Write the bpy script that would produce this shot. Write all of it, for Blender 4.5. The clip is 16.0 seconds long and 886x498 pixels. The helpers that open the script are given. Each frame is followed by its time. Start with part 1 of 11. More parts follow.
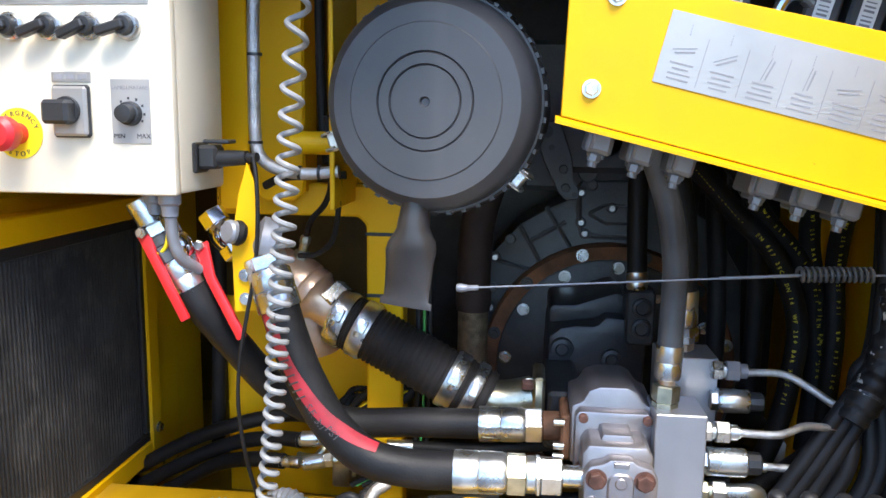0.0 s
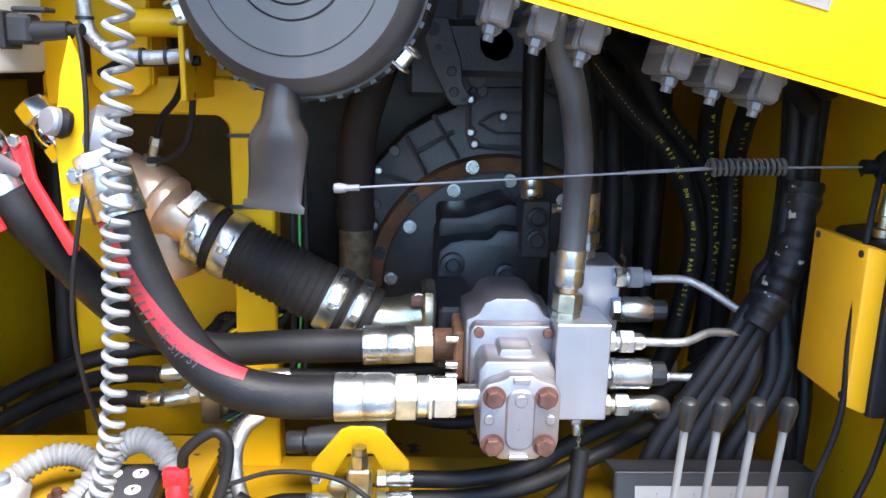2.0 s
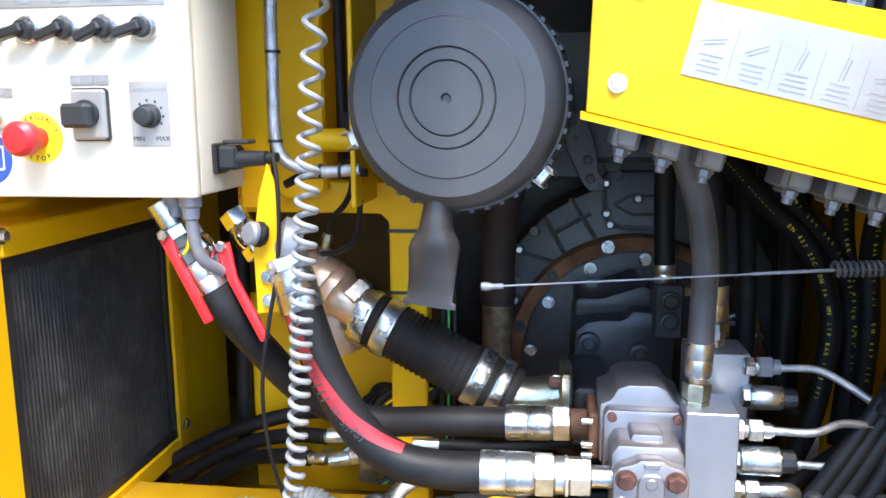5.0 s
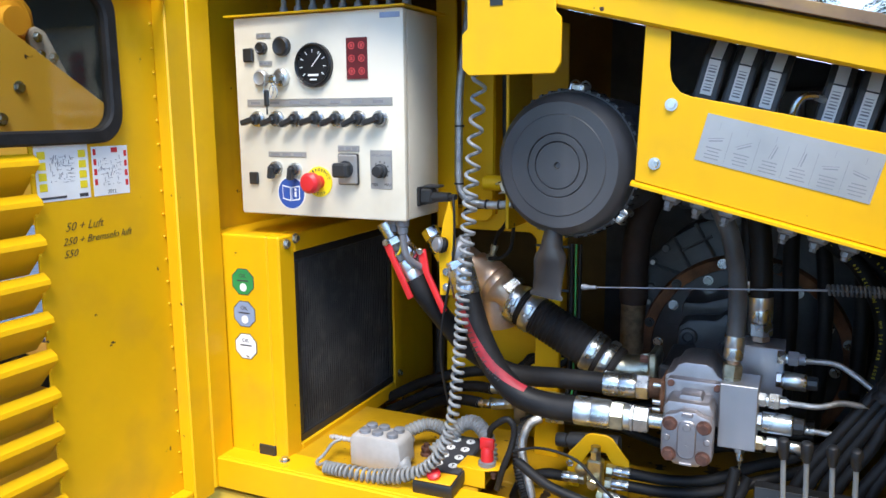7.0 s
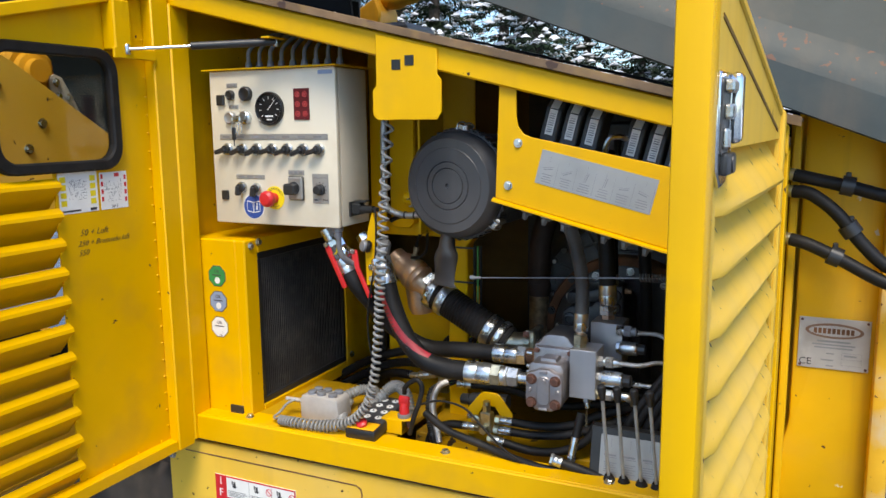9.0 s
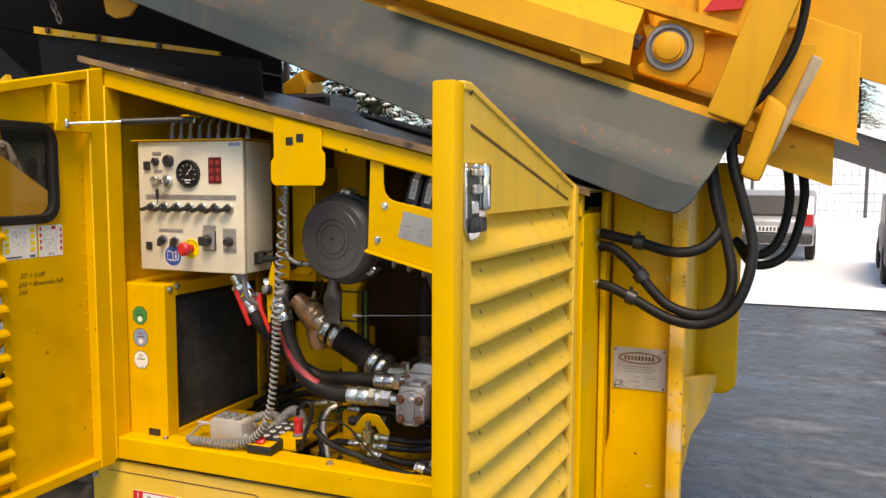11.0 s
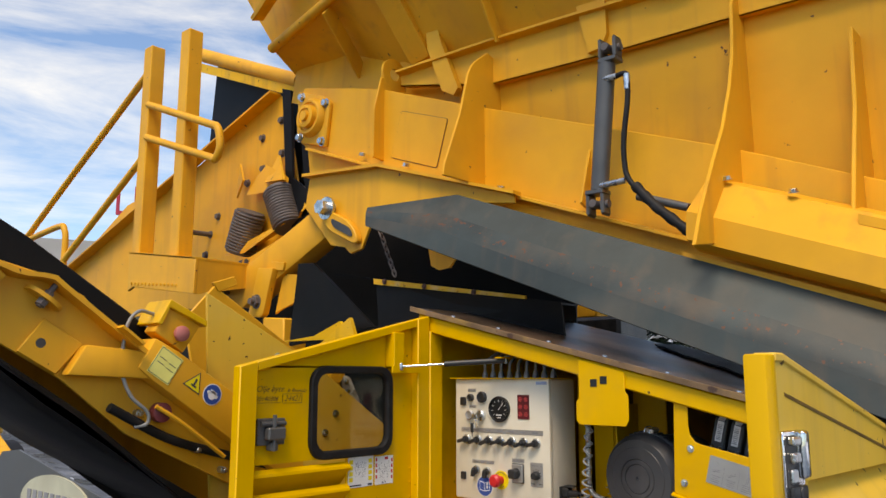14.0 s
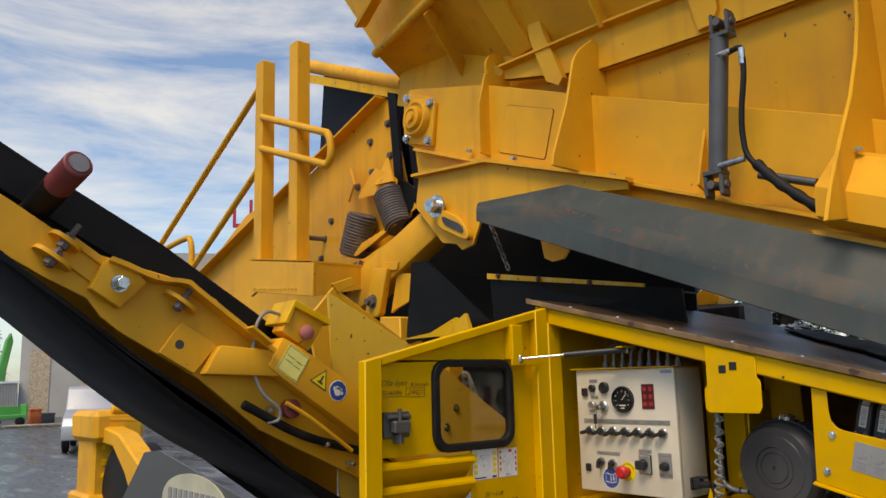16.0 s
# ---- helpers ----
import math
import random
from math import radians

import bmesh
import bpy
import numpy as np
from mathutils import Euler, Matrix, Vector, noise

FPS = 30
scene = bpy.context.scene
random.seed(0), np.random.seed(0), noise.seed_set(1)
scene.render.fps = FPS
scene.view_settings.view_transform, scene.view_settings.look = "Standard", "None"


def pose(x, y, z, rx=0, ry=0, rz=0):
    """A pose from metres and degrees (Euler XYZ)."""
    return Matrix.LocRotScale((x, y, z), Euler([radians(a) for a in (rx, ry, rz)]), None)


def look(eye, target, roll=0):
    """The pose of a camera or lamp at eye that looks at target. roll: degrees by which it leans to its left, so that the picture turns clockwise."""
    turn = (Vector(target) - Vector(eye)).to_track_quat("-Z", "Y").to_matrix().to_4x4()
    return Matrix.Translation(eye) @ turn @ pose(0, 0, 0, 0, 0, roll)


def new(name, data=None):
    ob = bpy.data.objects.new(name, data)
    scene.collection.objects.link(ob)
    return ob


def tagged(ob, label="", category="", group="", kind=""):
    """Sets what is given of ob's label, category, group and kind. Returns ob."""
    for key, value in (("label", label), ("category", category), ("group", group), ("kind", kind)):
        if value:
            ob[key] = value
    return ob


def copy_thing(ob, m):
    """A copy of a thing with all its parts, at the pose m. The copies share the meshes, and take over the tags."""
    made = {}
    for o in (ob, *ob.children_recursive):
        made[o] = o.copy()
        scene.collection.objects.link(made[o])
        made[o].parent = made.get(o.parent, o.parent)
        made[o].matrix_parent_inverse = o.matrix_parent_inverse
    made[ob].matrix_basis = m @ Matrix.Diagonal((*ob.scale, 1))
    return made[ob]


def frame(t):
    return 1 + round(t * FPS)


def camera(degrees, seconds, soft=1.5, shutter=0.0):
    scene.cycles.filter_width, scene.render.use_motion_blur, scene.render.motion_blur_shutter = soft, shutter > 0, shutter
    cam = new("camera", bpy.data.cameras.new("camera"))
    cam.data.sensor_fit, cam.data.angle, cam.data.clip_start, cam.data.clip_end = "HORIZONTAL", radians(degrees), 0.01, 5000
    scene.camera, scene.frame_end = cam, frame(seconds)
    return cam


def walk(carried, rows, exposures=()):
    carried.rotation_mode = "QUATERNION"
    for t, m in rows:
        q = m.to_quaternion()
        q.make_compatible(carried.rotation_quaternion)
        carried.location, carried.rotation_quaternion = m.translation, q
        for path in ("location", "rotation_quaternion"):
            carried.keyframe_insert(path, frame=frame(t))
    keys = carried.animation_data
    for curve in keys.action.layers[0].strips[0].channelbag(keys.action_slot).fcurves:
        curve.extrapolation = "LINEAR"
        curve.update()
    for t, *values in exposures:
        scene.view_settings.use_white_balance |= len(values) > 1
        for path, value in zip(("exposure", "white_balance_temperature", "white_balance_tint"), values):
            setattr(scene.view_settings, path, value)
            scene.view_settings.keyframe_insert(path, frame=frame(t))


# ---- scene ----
cam = camera(58.8, 16.0)

PATH = [
    (0, (0.013, 0.042, 1.486), (-0.198, 2.007, 1.179), 0.7),
    (0.5, (-0.018, 0.099, 1.458), (-0.126, 2.061, 1.083), 1.8),
    (1, (-0.017, 0.144, 1.427), (-0.066, 2.092, 0.977), 2.2),
    (1.5, (-0.004, 0.157, 1.428), (0.012, 2.101, 0.958), 1.9),
    (2, (0.01, 0.157, 1.419), (0.095, 2.103, 0.965), 1.4),
    (2.5, (0.021, 0.161, 1.416), (0.162, 2.1, 0.946), 1.5),
    (3, (0.017, 0.166, 1.415), (0.179, 2.099, 0.927), 1.9),
    (3.5, (0.022, 0.169, 1.409), (0.175, 2.098, 0.906), 1.7),
    (4, (0.014, 0.159, 1.422), (0.117, 2.1, 0.951), 0.7),
    (4.5, (-0.011, 0.118, 1.466), (-0.069, 2.077, 1.066), -0.3),
    (5, (0.01, 0.06, 1.499), (-0.258, 2.012, 1.156), -0.4),
    (5.2, (0.039, 0.032, 1.496), (-0.312, 1.973, 1.164), 1.3),
    (7.3, (0.329, -0.452, 1.618), (-0.51, 1.332, 1.279), -0.8),
    (7.5, (0.359, -0.478, 1.619), (-0.472, 1.311, 1.287), -0.4),
    (8, (0.491, -0.539, 1.618), (-0.354, 1.242, 1.283), 0.2),
    (8.5, (0.604, -0.637, 1.648), (-0.259, 1.134, 1.306), 0.0),
    (9, (0.663, -0.733, 1.663), (-0.171, 1.056, 1.344), -0.6),
    (9.5, (0.721, -0.881, 1.659), (-0.062, 0.935, 1.357), -0.6),
    (10, (0.797, -0.969, 1.675), (0.062, 0.87, 1.391), -0.5),
    (10.2, (0.852, -0.981, 1.67), (0.136, 0.867, 1.405), -0.2),
    (12.3, (1.057, -1.082, 1.73), (0.179, 0.713, 1.649), -0.2),
    (12.5, (1.051, -1.088, 1.73), (0.102, 0.671, 1.65), -0.4),
    (13, (1.034, -1.135, 1.753), (-0.126, 0.495, 1.755), -0.8),
    (13.5, (1.031, -1.175, 1.787), (-0.256, 0.345, 1.974), -0.6),
    (14, (1.038, -1.198, 1.804), (-0.271, 0.279, 2.128), -0.0),
    (14.5, (1.039, -1.221, 1.803), (-0.289, 0.226, 2.178), -0.2),
    (15, (1.039, -1.231, 1.8), (-0.338, 0.17, 2.178), -0.9),
    (15.5, (1.04, -1.227, 1.793), (-0.402, 0.112, 2.152), -1.5),
    (16, (1.018, -1.217, 1.782), (-0.479, 0.069, 2.108), -1.4),
]
walk(cam, [(t, look(eye, target, roll)) for t, eye, target, roll in PATH], exposures=[(0, 1.62, 6950, 12), (1.0, 2.02, 6950, 12.5), (1.5, 2.22, 6850, 12.5), (3.5, 2.20, 6700, 12), (4.2, 2.36, 6800, 12), (5.0, 2.04, 6700, 12), (7.5, 0.94, 6600, 9), (9.0, 0.68, 7650, 10), (10.0, 0.64, 9200, 13), (12.5, 0.41, 11300, 17.5), (13.0, 0.54, 10500, 16), (13.5, 0.47, 9600, 14), (14.0, 0.26, 9000, 14), (15.0, 0.09, 9000, 14), (16.0, -0.01, 9400, 14)])

# ---- light ----
SUN_EL, SUN_AZ = 58.0, 156.0
world = bpy.data.worlds.new("sky")
scene.world = world
world.use_nodes = True
wn, wl = world.node_tree.nodes, world.node_tree.links
wn.clear()
w_out = wn.new("ShaderNodeOutputWorld")
w_bg = wn.new("ShaderNodeBackground")
w_sky = wn.new("ShaderNodeTexSky")
w_sky.sky_type = "NISHITA"
w_sky.sun_disc = False
w_sky.sun_elevation, w_sky.sun_rotation = radians(SUN_EL), radians(SUN_AZ)
w_co = wn.new("ShaderNodeTexCoord")
w_map = wn.new("ShaderNodeMapping")
w_map.inputs["Scale"].default_value = (1.0, 1.0, 4.2)
w_map.inputs["Rotation"].default_value = (0.15, 0.1, 0.4)
w_noise = wn.new("ShaderNodeTexNoise")
w_noise.inputs["Scale"].default_value = 2.2
w_noise.inputs["Detail"].default_value = 7
w_noise.inputs["Roughness"].default_value = 0.62
w_noise.inputs["Distortion"].default_value = 0.5
w_ramp = wn.new("ShaderNodeValToRGB")
w_ramp.color_ramp.elements[0].position, w_ramp.color_ramp.elements[1].position = 0.49, 0.84
w_mix = wn.new("ShaderNodeMixRGB")
w_mix.inputs[2].default_value = (11.0, 12.2, 13.4, 1)
wl.new(w_co.outputs["Generated"], w_map.inputs[0])
wl.new(w_map.outputs[0], w_noise.inputs["Vector"])
wl.new(w_noise.outputs[0], w_ramp.inputs[0])
wl.new(w_ramp.outputs[0], w_mix.inputs[0])
w_gain = wn.new("ShaderNodeMixRGB")
w_gain.blend_type = "MULTIPLY"
w_gain.inputs[0].default_value = 1.0
w_gain.inputs[2].default_value = (1.43, 1.93, 2.52, 1)
wl.new(w_sky.outputs[0], w_gain.inputs[1])
wl.new(w_gain.outputs[0], w_mix.inputs[1])
wl.new(w_mix.outputs[0], w_bg.inputs[0])
w_bg.inputs[1].default_value = 0.085
wl.new(w_bg.outputs[0], w_out.inputs[0])

sun_data = bpy.data.lights.new("sun", "SUN")
sun_data.energy, sun_data.angle, sun_data.color = 2.4, radians(26), (1.0, 0.955, 0.895)
sun = new("sun", sun_data)
_az, _el = radians(SUN_AZ), radians(SUN_EL)
sun.matrix_world = look((0, 0, 0), (-math.sin(_az) * math.cos(_el), -math.cos(_az) * math.cos(_el), -math.sin(_el)))


# ---- materials ----
def mat(name, col, rough=0.5, metal=0.0, var=0.12, scale=6.0, bump=0.05, bscale=80.0, spots=None, dirt=None, streak=None, coat=0.0, island=0.0, spec=0.5, flakes=None):
    """col: base; var: large-scale value variation; spots: (colour, scale, threshold); dirt: (colour, amount, scale); streak: (colour, amount)."""
    m = bpy.data.materials.new(name)
    m.use_nodes = True
    n, l = m.node_tree.nodes, m.node_tree.links
    b = n["Principled BSDF"]
    co = n.new("ShaderNodeTexCoord")

    def noise_of(sc, detail=4, stretch=None):
        t = n.new("ShaderNodeTexNoise")
        t.inputs["Scale"].default_value = sc
        t.inputs["Detail"].default_value = detail
        if stretch:
            mp = n.new("ShaderNodeMapping")
            mp.inputs["Scale"].default_value = stretch
            l.new(co.outputs["Object"], mp.inputs[0])
            l.new(mp.outputs[0], t.inputs["Vector"])
        else:
            l.new(co.outputs["Object"], t.inputs["Vector"])
        return t

    def mix(fac, a, c2, kind="MIX"):
        x = n.new("ShaderNodeMixRGB")
        x.blend_type = kind
        if isinstance(fac, float):
            x.inputs[0].default_value = fac
        else:
            l.new(fac, x.inputs[0])
        for i, v in ((1, a), (2, c2)):
            if isinstance(v, tuple):
                x.inputs[i].default_value = (*v, 1)
            else:
                l.new(v, x.inputs[i])
        return x.outputs[0]

    def ramp(src, lo, hi):
        r = n.new("ShaderNodeMapRange")
        r.inputs["From Min"].default_value, r.inputs["From Max"].default_value = lo, hi
        l.new(src, r.inputs["Value"])
        return r.outputs[0]

    big = noise_of(scale, 5)
    dark = tuple(c * (1 - var * 1.6) for c in col)
    light = tuple(min(1, c * (1 + var)) for c in col)
    c = mix(ramp(big.outputs[0], 0.3, 0.7), dark, light)
    if island:
        g = n.new("ShaderNodeObjectInfo")
        c = mix(ramp(g.outputs["Random"], 0.0, 1.0), c, mix(1.0, c, (1 - island,) * 3, "MULTIPLY"))
    if dirt:
        d = noise_of(dirt[2], 8)
        f = ramp(d.outputs[0], 0.5, 0.78)
        mu = n.new("ShaderNodeMath")
        mu.operation = "MULTIPLY"
        mu.inputs[1].default_value = dirt[1]
        l.new(f, mu.inputs[0])
        c = mix(mu.outputs[0], c, dirt[0])
    if streak:
        d = noise_of(14.0, 6, (1, 1, 0.06))
        f = ramp(d.outputs[0], 0.55, 0.8)
        mu = n.new("ShaderNodeMath")
        mu.operation = "MULTIPLY"
        mu.inputs[1].default_value = streak[1]
        l.new(f, mu.inputs[0])
        c = mix(mu.outputs[0], c, streak[0])
    if spots:
        s = noise_of(spots[1], 3)
        c = mix(ramp(s.outputs[0], spots[2], spots[2] + 0.02), c, spots[0])
    if flakes:
        s = noise_of(flakes[1], 6)
        c = mix(ramp(s.outputs[0], flakes[2], flakes[2] + 0.015), c, flakes[0])
    l.new(c, b.inputs["Base Color"])
    fine = noise_of(bscale, 3)
    ro = n.new("ShaderNodeMapRange")
    ro.inputs["To Min"].default_value, ro.inputs["To Max"].default_value = max(0.02, rough - 0.1), min(1, rough + 0.12)
    l.new(big.outputs[0], ro.inputs["Value"])
    l.new(ro.outputs[0], b.inputs["Roughness"])
    b.inputs["Metallic"].default_value = metal
    b.inputs["Coat Weight"].default_value = coat
    b.inputs["Specular IOR Level"].default_value = spec
    if bump:
        bp = n.new("ShaderNodeBump")
        bp.inputs["Strength"].default_value = bump
        bp.inputs["Distance"].default_value = 0.004
        l.new(fine.outputs[0], bp.inputs["Height"])
        l.new(bp.outputs[0], b.inputs["Normal"])
    return m


DUST = (0.34, 0.20, 0.04)
YEL = (0.76, 0.415, 0.005)
M = {}
M["yellow"] = mat("yellow_paint", YEL, 0.42, var=0.06, scale=3, bump=0.04, bscale=60, dirt=(DUST, 0.3, 7), spots=((0.05, 0.03, 0.02), 42, 0.745), streak=((0.45, 0.25, 0.02), 0.2), spec=0.22)
M["yellow_in"] = mat("yellow_paint_sheltered", (0.78, 0.44, 0.006), 0.45, var=0.08, scale=4, bump=0.03, dirt=((0.24, 0.13, 0.025), 0.42, 5), streak=((0.24, 0.13, 0.03), 0.3), spots=((0.06, 0.035, 0.02), 34, 0.72), spec=0.2)
M["yellow_pale"] = mat("yellow_paint_faded", (0.78, 0.475, 0.06), 0.5, var=0.06, scale=4, bump=0.03, dirt=((0.70, 0.52, 0.20), 0.5, 3), spots=((0.07, 0.035, 0.02), 36, 0.69), streak=((0.42, 0.24, 0.06), 0.3), spec=0.2)
M["yellow_up"] = mat("yellow_paint_weathered", (0.81, 0.388, 0.030), 0.44, var=0.10, scale=2.2, bump=0.06, dirt=((0.50, 0.235, 0.045), 0.45, 3.2), spots=((0.12, 0.05, 0.02), 30, 0.725), streak=((0.40, 0.18, 0.04), 0.4), spec=0.2)
M["yellow_worn"] = mat("yellow_paint_worn", (0.78, 0.43, 0.010), 0.46, var=0.08, scale=4, bump=0.05, dirt=((0.56, 0.34, 0.08), 0.4, 5), spots=((0.12, 0.05, 0.02), 34, 0.70), streak=((0.2, 0.09, 0.03), 0.55), spec=0.25, flakes=((0.72, 0.62, 0.46), 22, 0.705))
M["yellow_bare"] = mat("yellow_paint_scraped", (0.74, 0.40, 0.03), 0.55, var=0.1, scale=9, bump=0.1, dirt=((0.60, 0.50, 0.34), 0.8, 14), spots=((0.16, 0.06, 0.03), 70, 0.66), spec=0.25)
M["cream"] = mat("cream_enamel", (0.74, 0.67, 0.53), 0.38, var=0.03, scale=5, bump=0.02, dirt=((0.45, 0.36, 0.24), 0.3, 9))
M["grey_plate"] = mat("dark_grey_paint", (0.042, 0.056, 0.055), 0.48, var=0.25, scale=3.0, bump=0.08, bscale=50, dirt=((0.13, 0.10, 0.07), 0.8, 2.2), spots=((0.10, 0.046, 0.028), 40, 0.735), streak=((0.11, 0.085, 0.06), 0.5), spec=0.3)
M["greyhose"] = mat("grey_bloomed_hose_rubber", (0.075, 0.079, 0.084), 0.42, var=0.35, scale=9, bump=0.08, bscale=200, dirt=((0.025, 0.025, 0.026), 0.8, 6))
# yellow sheet with shade put into its colour, for bay wall and groove
M["shadebrown"] = mat("shade_darkened_yellow_sheet", (0.17, 0.09, 0.016), 0.55, var=0.3, scale=5, bump=0.05, dirt=((0.035, 0.025, 0.015), 0.7, 5), streak=((0.05, 0.03, 0.015), 0.5), spec=0.3)
M["deckgrime"] = mat("grimy_yellow_deck", (0.53, 0.295, 0.008), 0.45, var=0.18, scale=6, bump=0.05, dirt=((0.11, 0.07, 0.03), 0.8, 6), spots=((0.04, 0.028, 0.018), 24, 0.66), spec=0.3)
M["grey_rusty"] = mat("dark_grey_paint_rust_pitted", (0.037, 0.051, 0.051), 0.48, var=0.25, scale=4, bump=0.12, bscale=60, dirt=((0.12, 0.085, 0.055), 0.75, 5), spots=((0.12, 0.050, 0.028), 48, 0.635), streak=((0.11, 0.08, 0.055), 0.5), spec=0.3)
M["brownhose"] = mat("brownish_hose_rubber", (0.022, 0.018, 0.016), 0.6, var=0.25, scale=14, bump=0.15, bscale=260, dirt=((0.06, 0.05, 0.042), 0.45, 10), spec=0.25)
M["rubber"] = mat("black_rubber", (0.011, 0.011, 0.012), 0.6, var=0.25, scale=20, bump=0.15, bscale=200, dirt=((0.045, 0.04, 0.036), 0.3, 22), spec=0.25)
M["hose"] = mat("hose_rubber", (0.0105, 0.0105, 0.0115), 0.52, var=0.25, scale=16, bump=0.12, bscale=260, dirt=((0.045, 0.041, 0.037), 0.35, 12), spec=0.25)
M["specked"] = mat("taped_rubber_with_paint_specks", (0.010, 0.010, 0.011), 0.5, var=0.3, scale=20, bump=0.4, bscale=90, dirt=((0.05, 0.046, 0.042), 0.4, 15), spots=((0.42, 0.40, 0.38), 60, 0.655), spec=0.35)
M["floor_grime"] = mat("grimy_yellow_floor", (0.34, 0.20, 0.014), 0.45, var=0.25, scale=5, bump=0.06, dirt=((0.04, 0.032, 0.022), 0.9, 4), spots=((0.03, 0.022, 0.016), 18, 0.68), spec=0.35)
M["lever"] = mat("light_grey_lever_steel", (0.36, 0.37, 0.36), 0.4, metal=0.2, var=0.1, scale=20, bump=0.05)
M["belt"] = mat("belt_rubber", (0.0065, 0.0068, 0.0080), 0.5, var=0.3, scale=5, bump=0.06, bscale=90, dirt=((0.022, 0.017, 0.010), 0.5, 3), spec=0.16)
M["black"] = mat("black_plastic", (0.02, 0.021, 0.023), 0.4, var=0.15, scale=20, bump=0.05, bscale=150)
M["filter"] = mat("charcoal_plastic", (0.048, 0.050, 0.056), 0.36, var=0.15, scale=7, bump=0.03, bscale=300, dirt=((0.12, 0.115, 0.11), 0.35, 5), streak=((0.11, 0.11, 0.11), 0.3))
M["engine"] = mat("engine_grey_paint", (0.088, 0.096, 0.105), 0.42, var=0.25, scale=12, bump=0.18, bscale=140, dirt=((0.07, 0.06, 0.05), 0.55, 8))
M["castblack"] = mat("black_painted_casting", (0.030, 0.032, 0.036), 0.42, var=0.25, scale=18, bump=0.16, bscale=160, dirt=((0.10, 0.09, 0.075), 0.45, 9))
M["rustring"] = mat("rusted_steel", (0.20, 0.088, 0.042), 0.85, var=0.4, scale=18, bump=0.3, bscale=160, dirt=((0.055, 0.03, 0.02), 0.75, 14))
M["rustbolt"] = mat("rusted_bolt", (0.105, 0.045, 0.032), 0.62, var=0.35, scale=60, bump=0.2, bscale=300)
M["zinc"] = mat("zinc_plated_steel", (0.60, 0.625, 0.63), 0.27, metal=0.95, var=0.25, scale=25, bump=0.05, bscale=250, dirt=((0.24, 0.22, 0.19), 0.5, 40))
M["brasszinc"] = mat("yellow_zinc_steel", (0.53, 0.515, 0.39), 0.30, metal=0.95, var=0.3, scale=30, bump=0.05, bscale=250, dirt=((0.20, 0.17, 0.11), 0.5, 40))
M["brass"] = mat("dull_brass", (0.66, 0.50, 0.38), 0.36, metal=0.75, var=0.2, scale=18, bump=0.10, bscale=180, dirt=((0.18, 0.13, 0.095), 0.6, 12))
M["alu"] = mat("cast_aluminium", (0.36, 0.345, 0.36), 0.40, metal=0.8, var=0.20, scale=11, bump=0.10, bscale=420, dirt=((0.19, 0.165, 0.165), 0.75, 22), streak=((0.46, 0.44, 0.45), 0.35))
M["alublock"] = mat("machined_aluminium", (0.42, 0.43, 0.46), 0.42, metal=0.8, var=0.05, scale=14, bump=0.03, bscale=300, streak=((0.55, 0.55, 0.58), 0.4))
M["castgrey"] = mat("grey_cast_cap", (0.23, 0.24, 0.265), 0.45, metal=0.3, var=0.12, scale=25, bump=0.12, bscale=200, dirt=((0.10, 0.09, 0.08), 0.5, 20))
M["darkgrey"] = mat("dark_grey_plastic", (0.045, 0.048, 0.052), 0.5, var=0.15, scale=20, bump=0.06, bscale=200, dirt=((0.15, 0.13, 0.11), 0.35, 18))
M["red"] = mat("red_plastic", (0.62, 0.02, 0.025), 0.38, var=0.1, scale=12, bump=0.03)
M["redroller"] = mat("faded_red_roller", (0.22, 0.035, 0.04), 0.55, var=0.25, scale=8, bump=0.06, dirt=((0.08, 0.05, 0.045), 0.5, 7))
M["orange"] = mat("orange_plastic", (0.90, 0.45, 0.015), 0.4, var=0.04, scale=8, bump=0.02)
M["white"] = mat("white_print", (0.78, 0.78, 0.76), 0.5, var=0.05, scale=20, bump=0.0)
M["silver"] = mat("engraved_silver_plate", (0.40, 0.39, 0.375), 0.42, metal=0.6, var=0.08, scale=12, bump=0.03, bscale=200)
M["ink"] = mat("dark_print", (0.05, 0.05, 0.055), 0.6, var=0.1, scale=30, bump=0.0)
M["greyink"] = mat("grey_print", (0.25, 0.25, 0.26), 0.6, var=0.1, scale=30, bump=0.0)
M["blue"] = mat("blue_print", (0.02, 0.07, 0.30), 0.45, var=0.06, scale=20, bump=0.0)
M["signyellow"] = mat("yellow_print", (0.85, 0.66, 0.02), 0.45, var=0.04, scale=20, bump=0.0)
M["palelabel"] = mat("pale_yellow_label", (0.85, 0.78, 0.22), 0.45, var=0.04, scale=20, bump=0.0)
M["green"] = mat("green_print", (0.02, 0.25, 0.07), 0.45, var=0.06, scale=20, bump=0.0)
M["bluegrey"] = mat("grey_blue_print", (0.25, 0.32, 0.46), 0.45, var=0.06, scale=20, bump=0.0)
M["coil"] = mat("pale_grey_cable", (0.235, 0.24, 0.24), 0.42, var=0.08, scale=30, bump=0.04, dirt=((0.22, 0.2, 0.17), 0.45, 22))
M["remotegrey"] = mat("dirty_light_grey_plastic", (0.42, 0.40, 0.38), 0.5, var=0.1, scale=20, bump=0.05, dirt=((0.2, 0.17, 0.13), 0.5, 18))
M["chrome"] = mat("chrome_steel", (0.74, 0.74, 0.75), 0.12, metal=1.0, var=0.08, scale=12, bump=0.03, bscale=60)
M["greysteel"] = mat("grey_painted_steel", (0.09, 0.093, 0.096), 0.42, metal=0.2, var=0.12, scale=10, bump=0.05, dirt=((0.1, 0.09, 0.08), 0.4, 9))
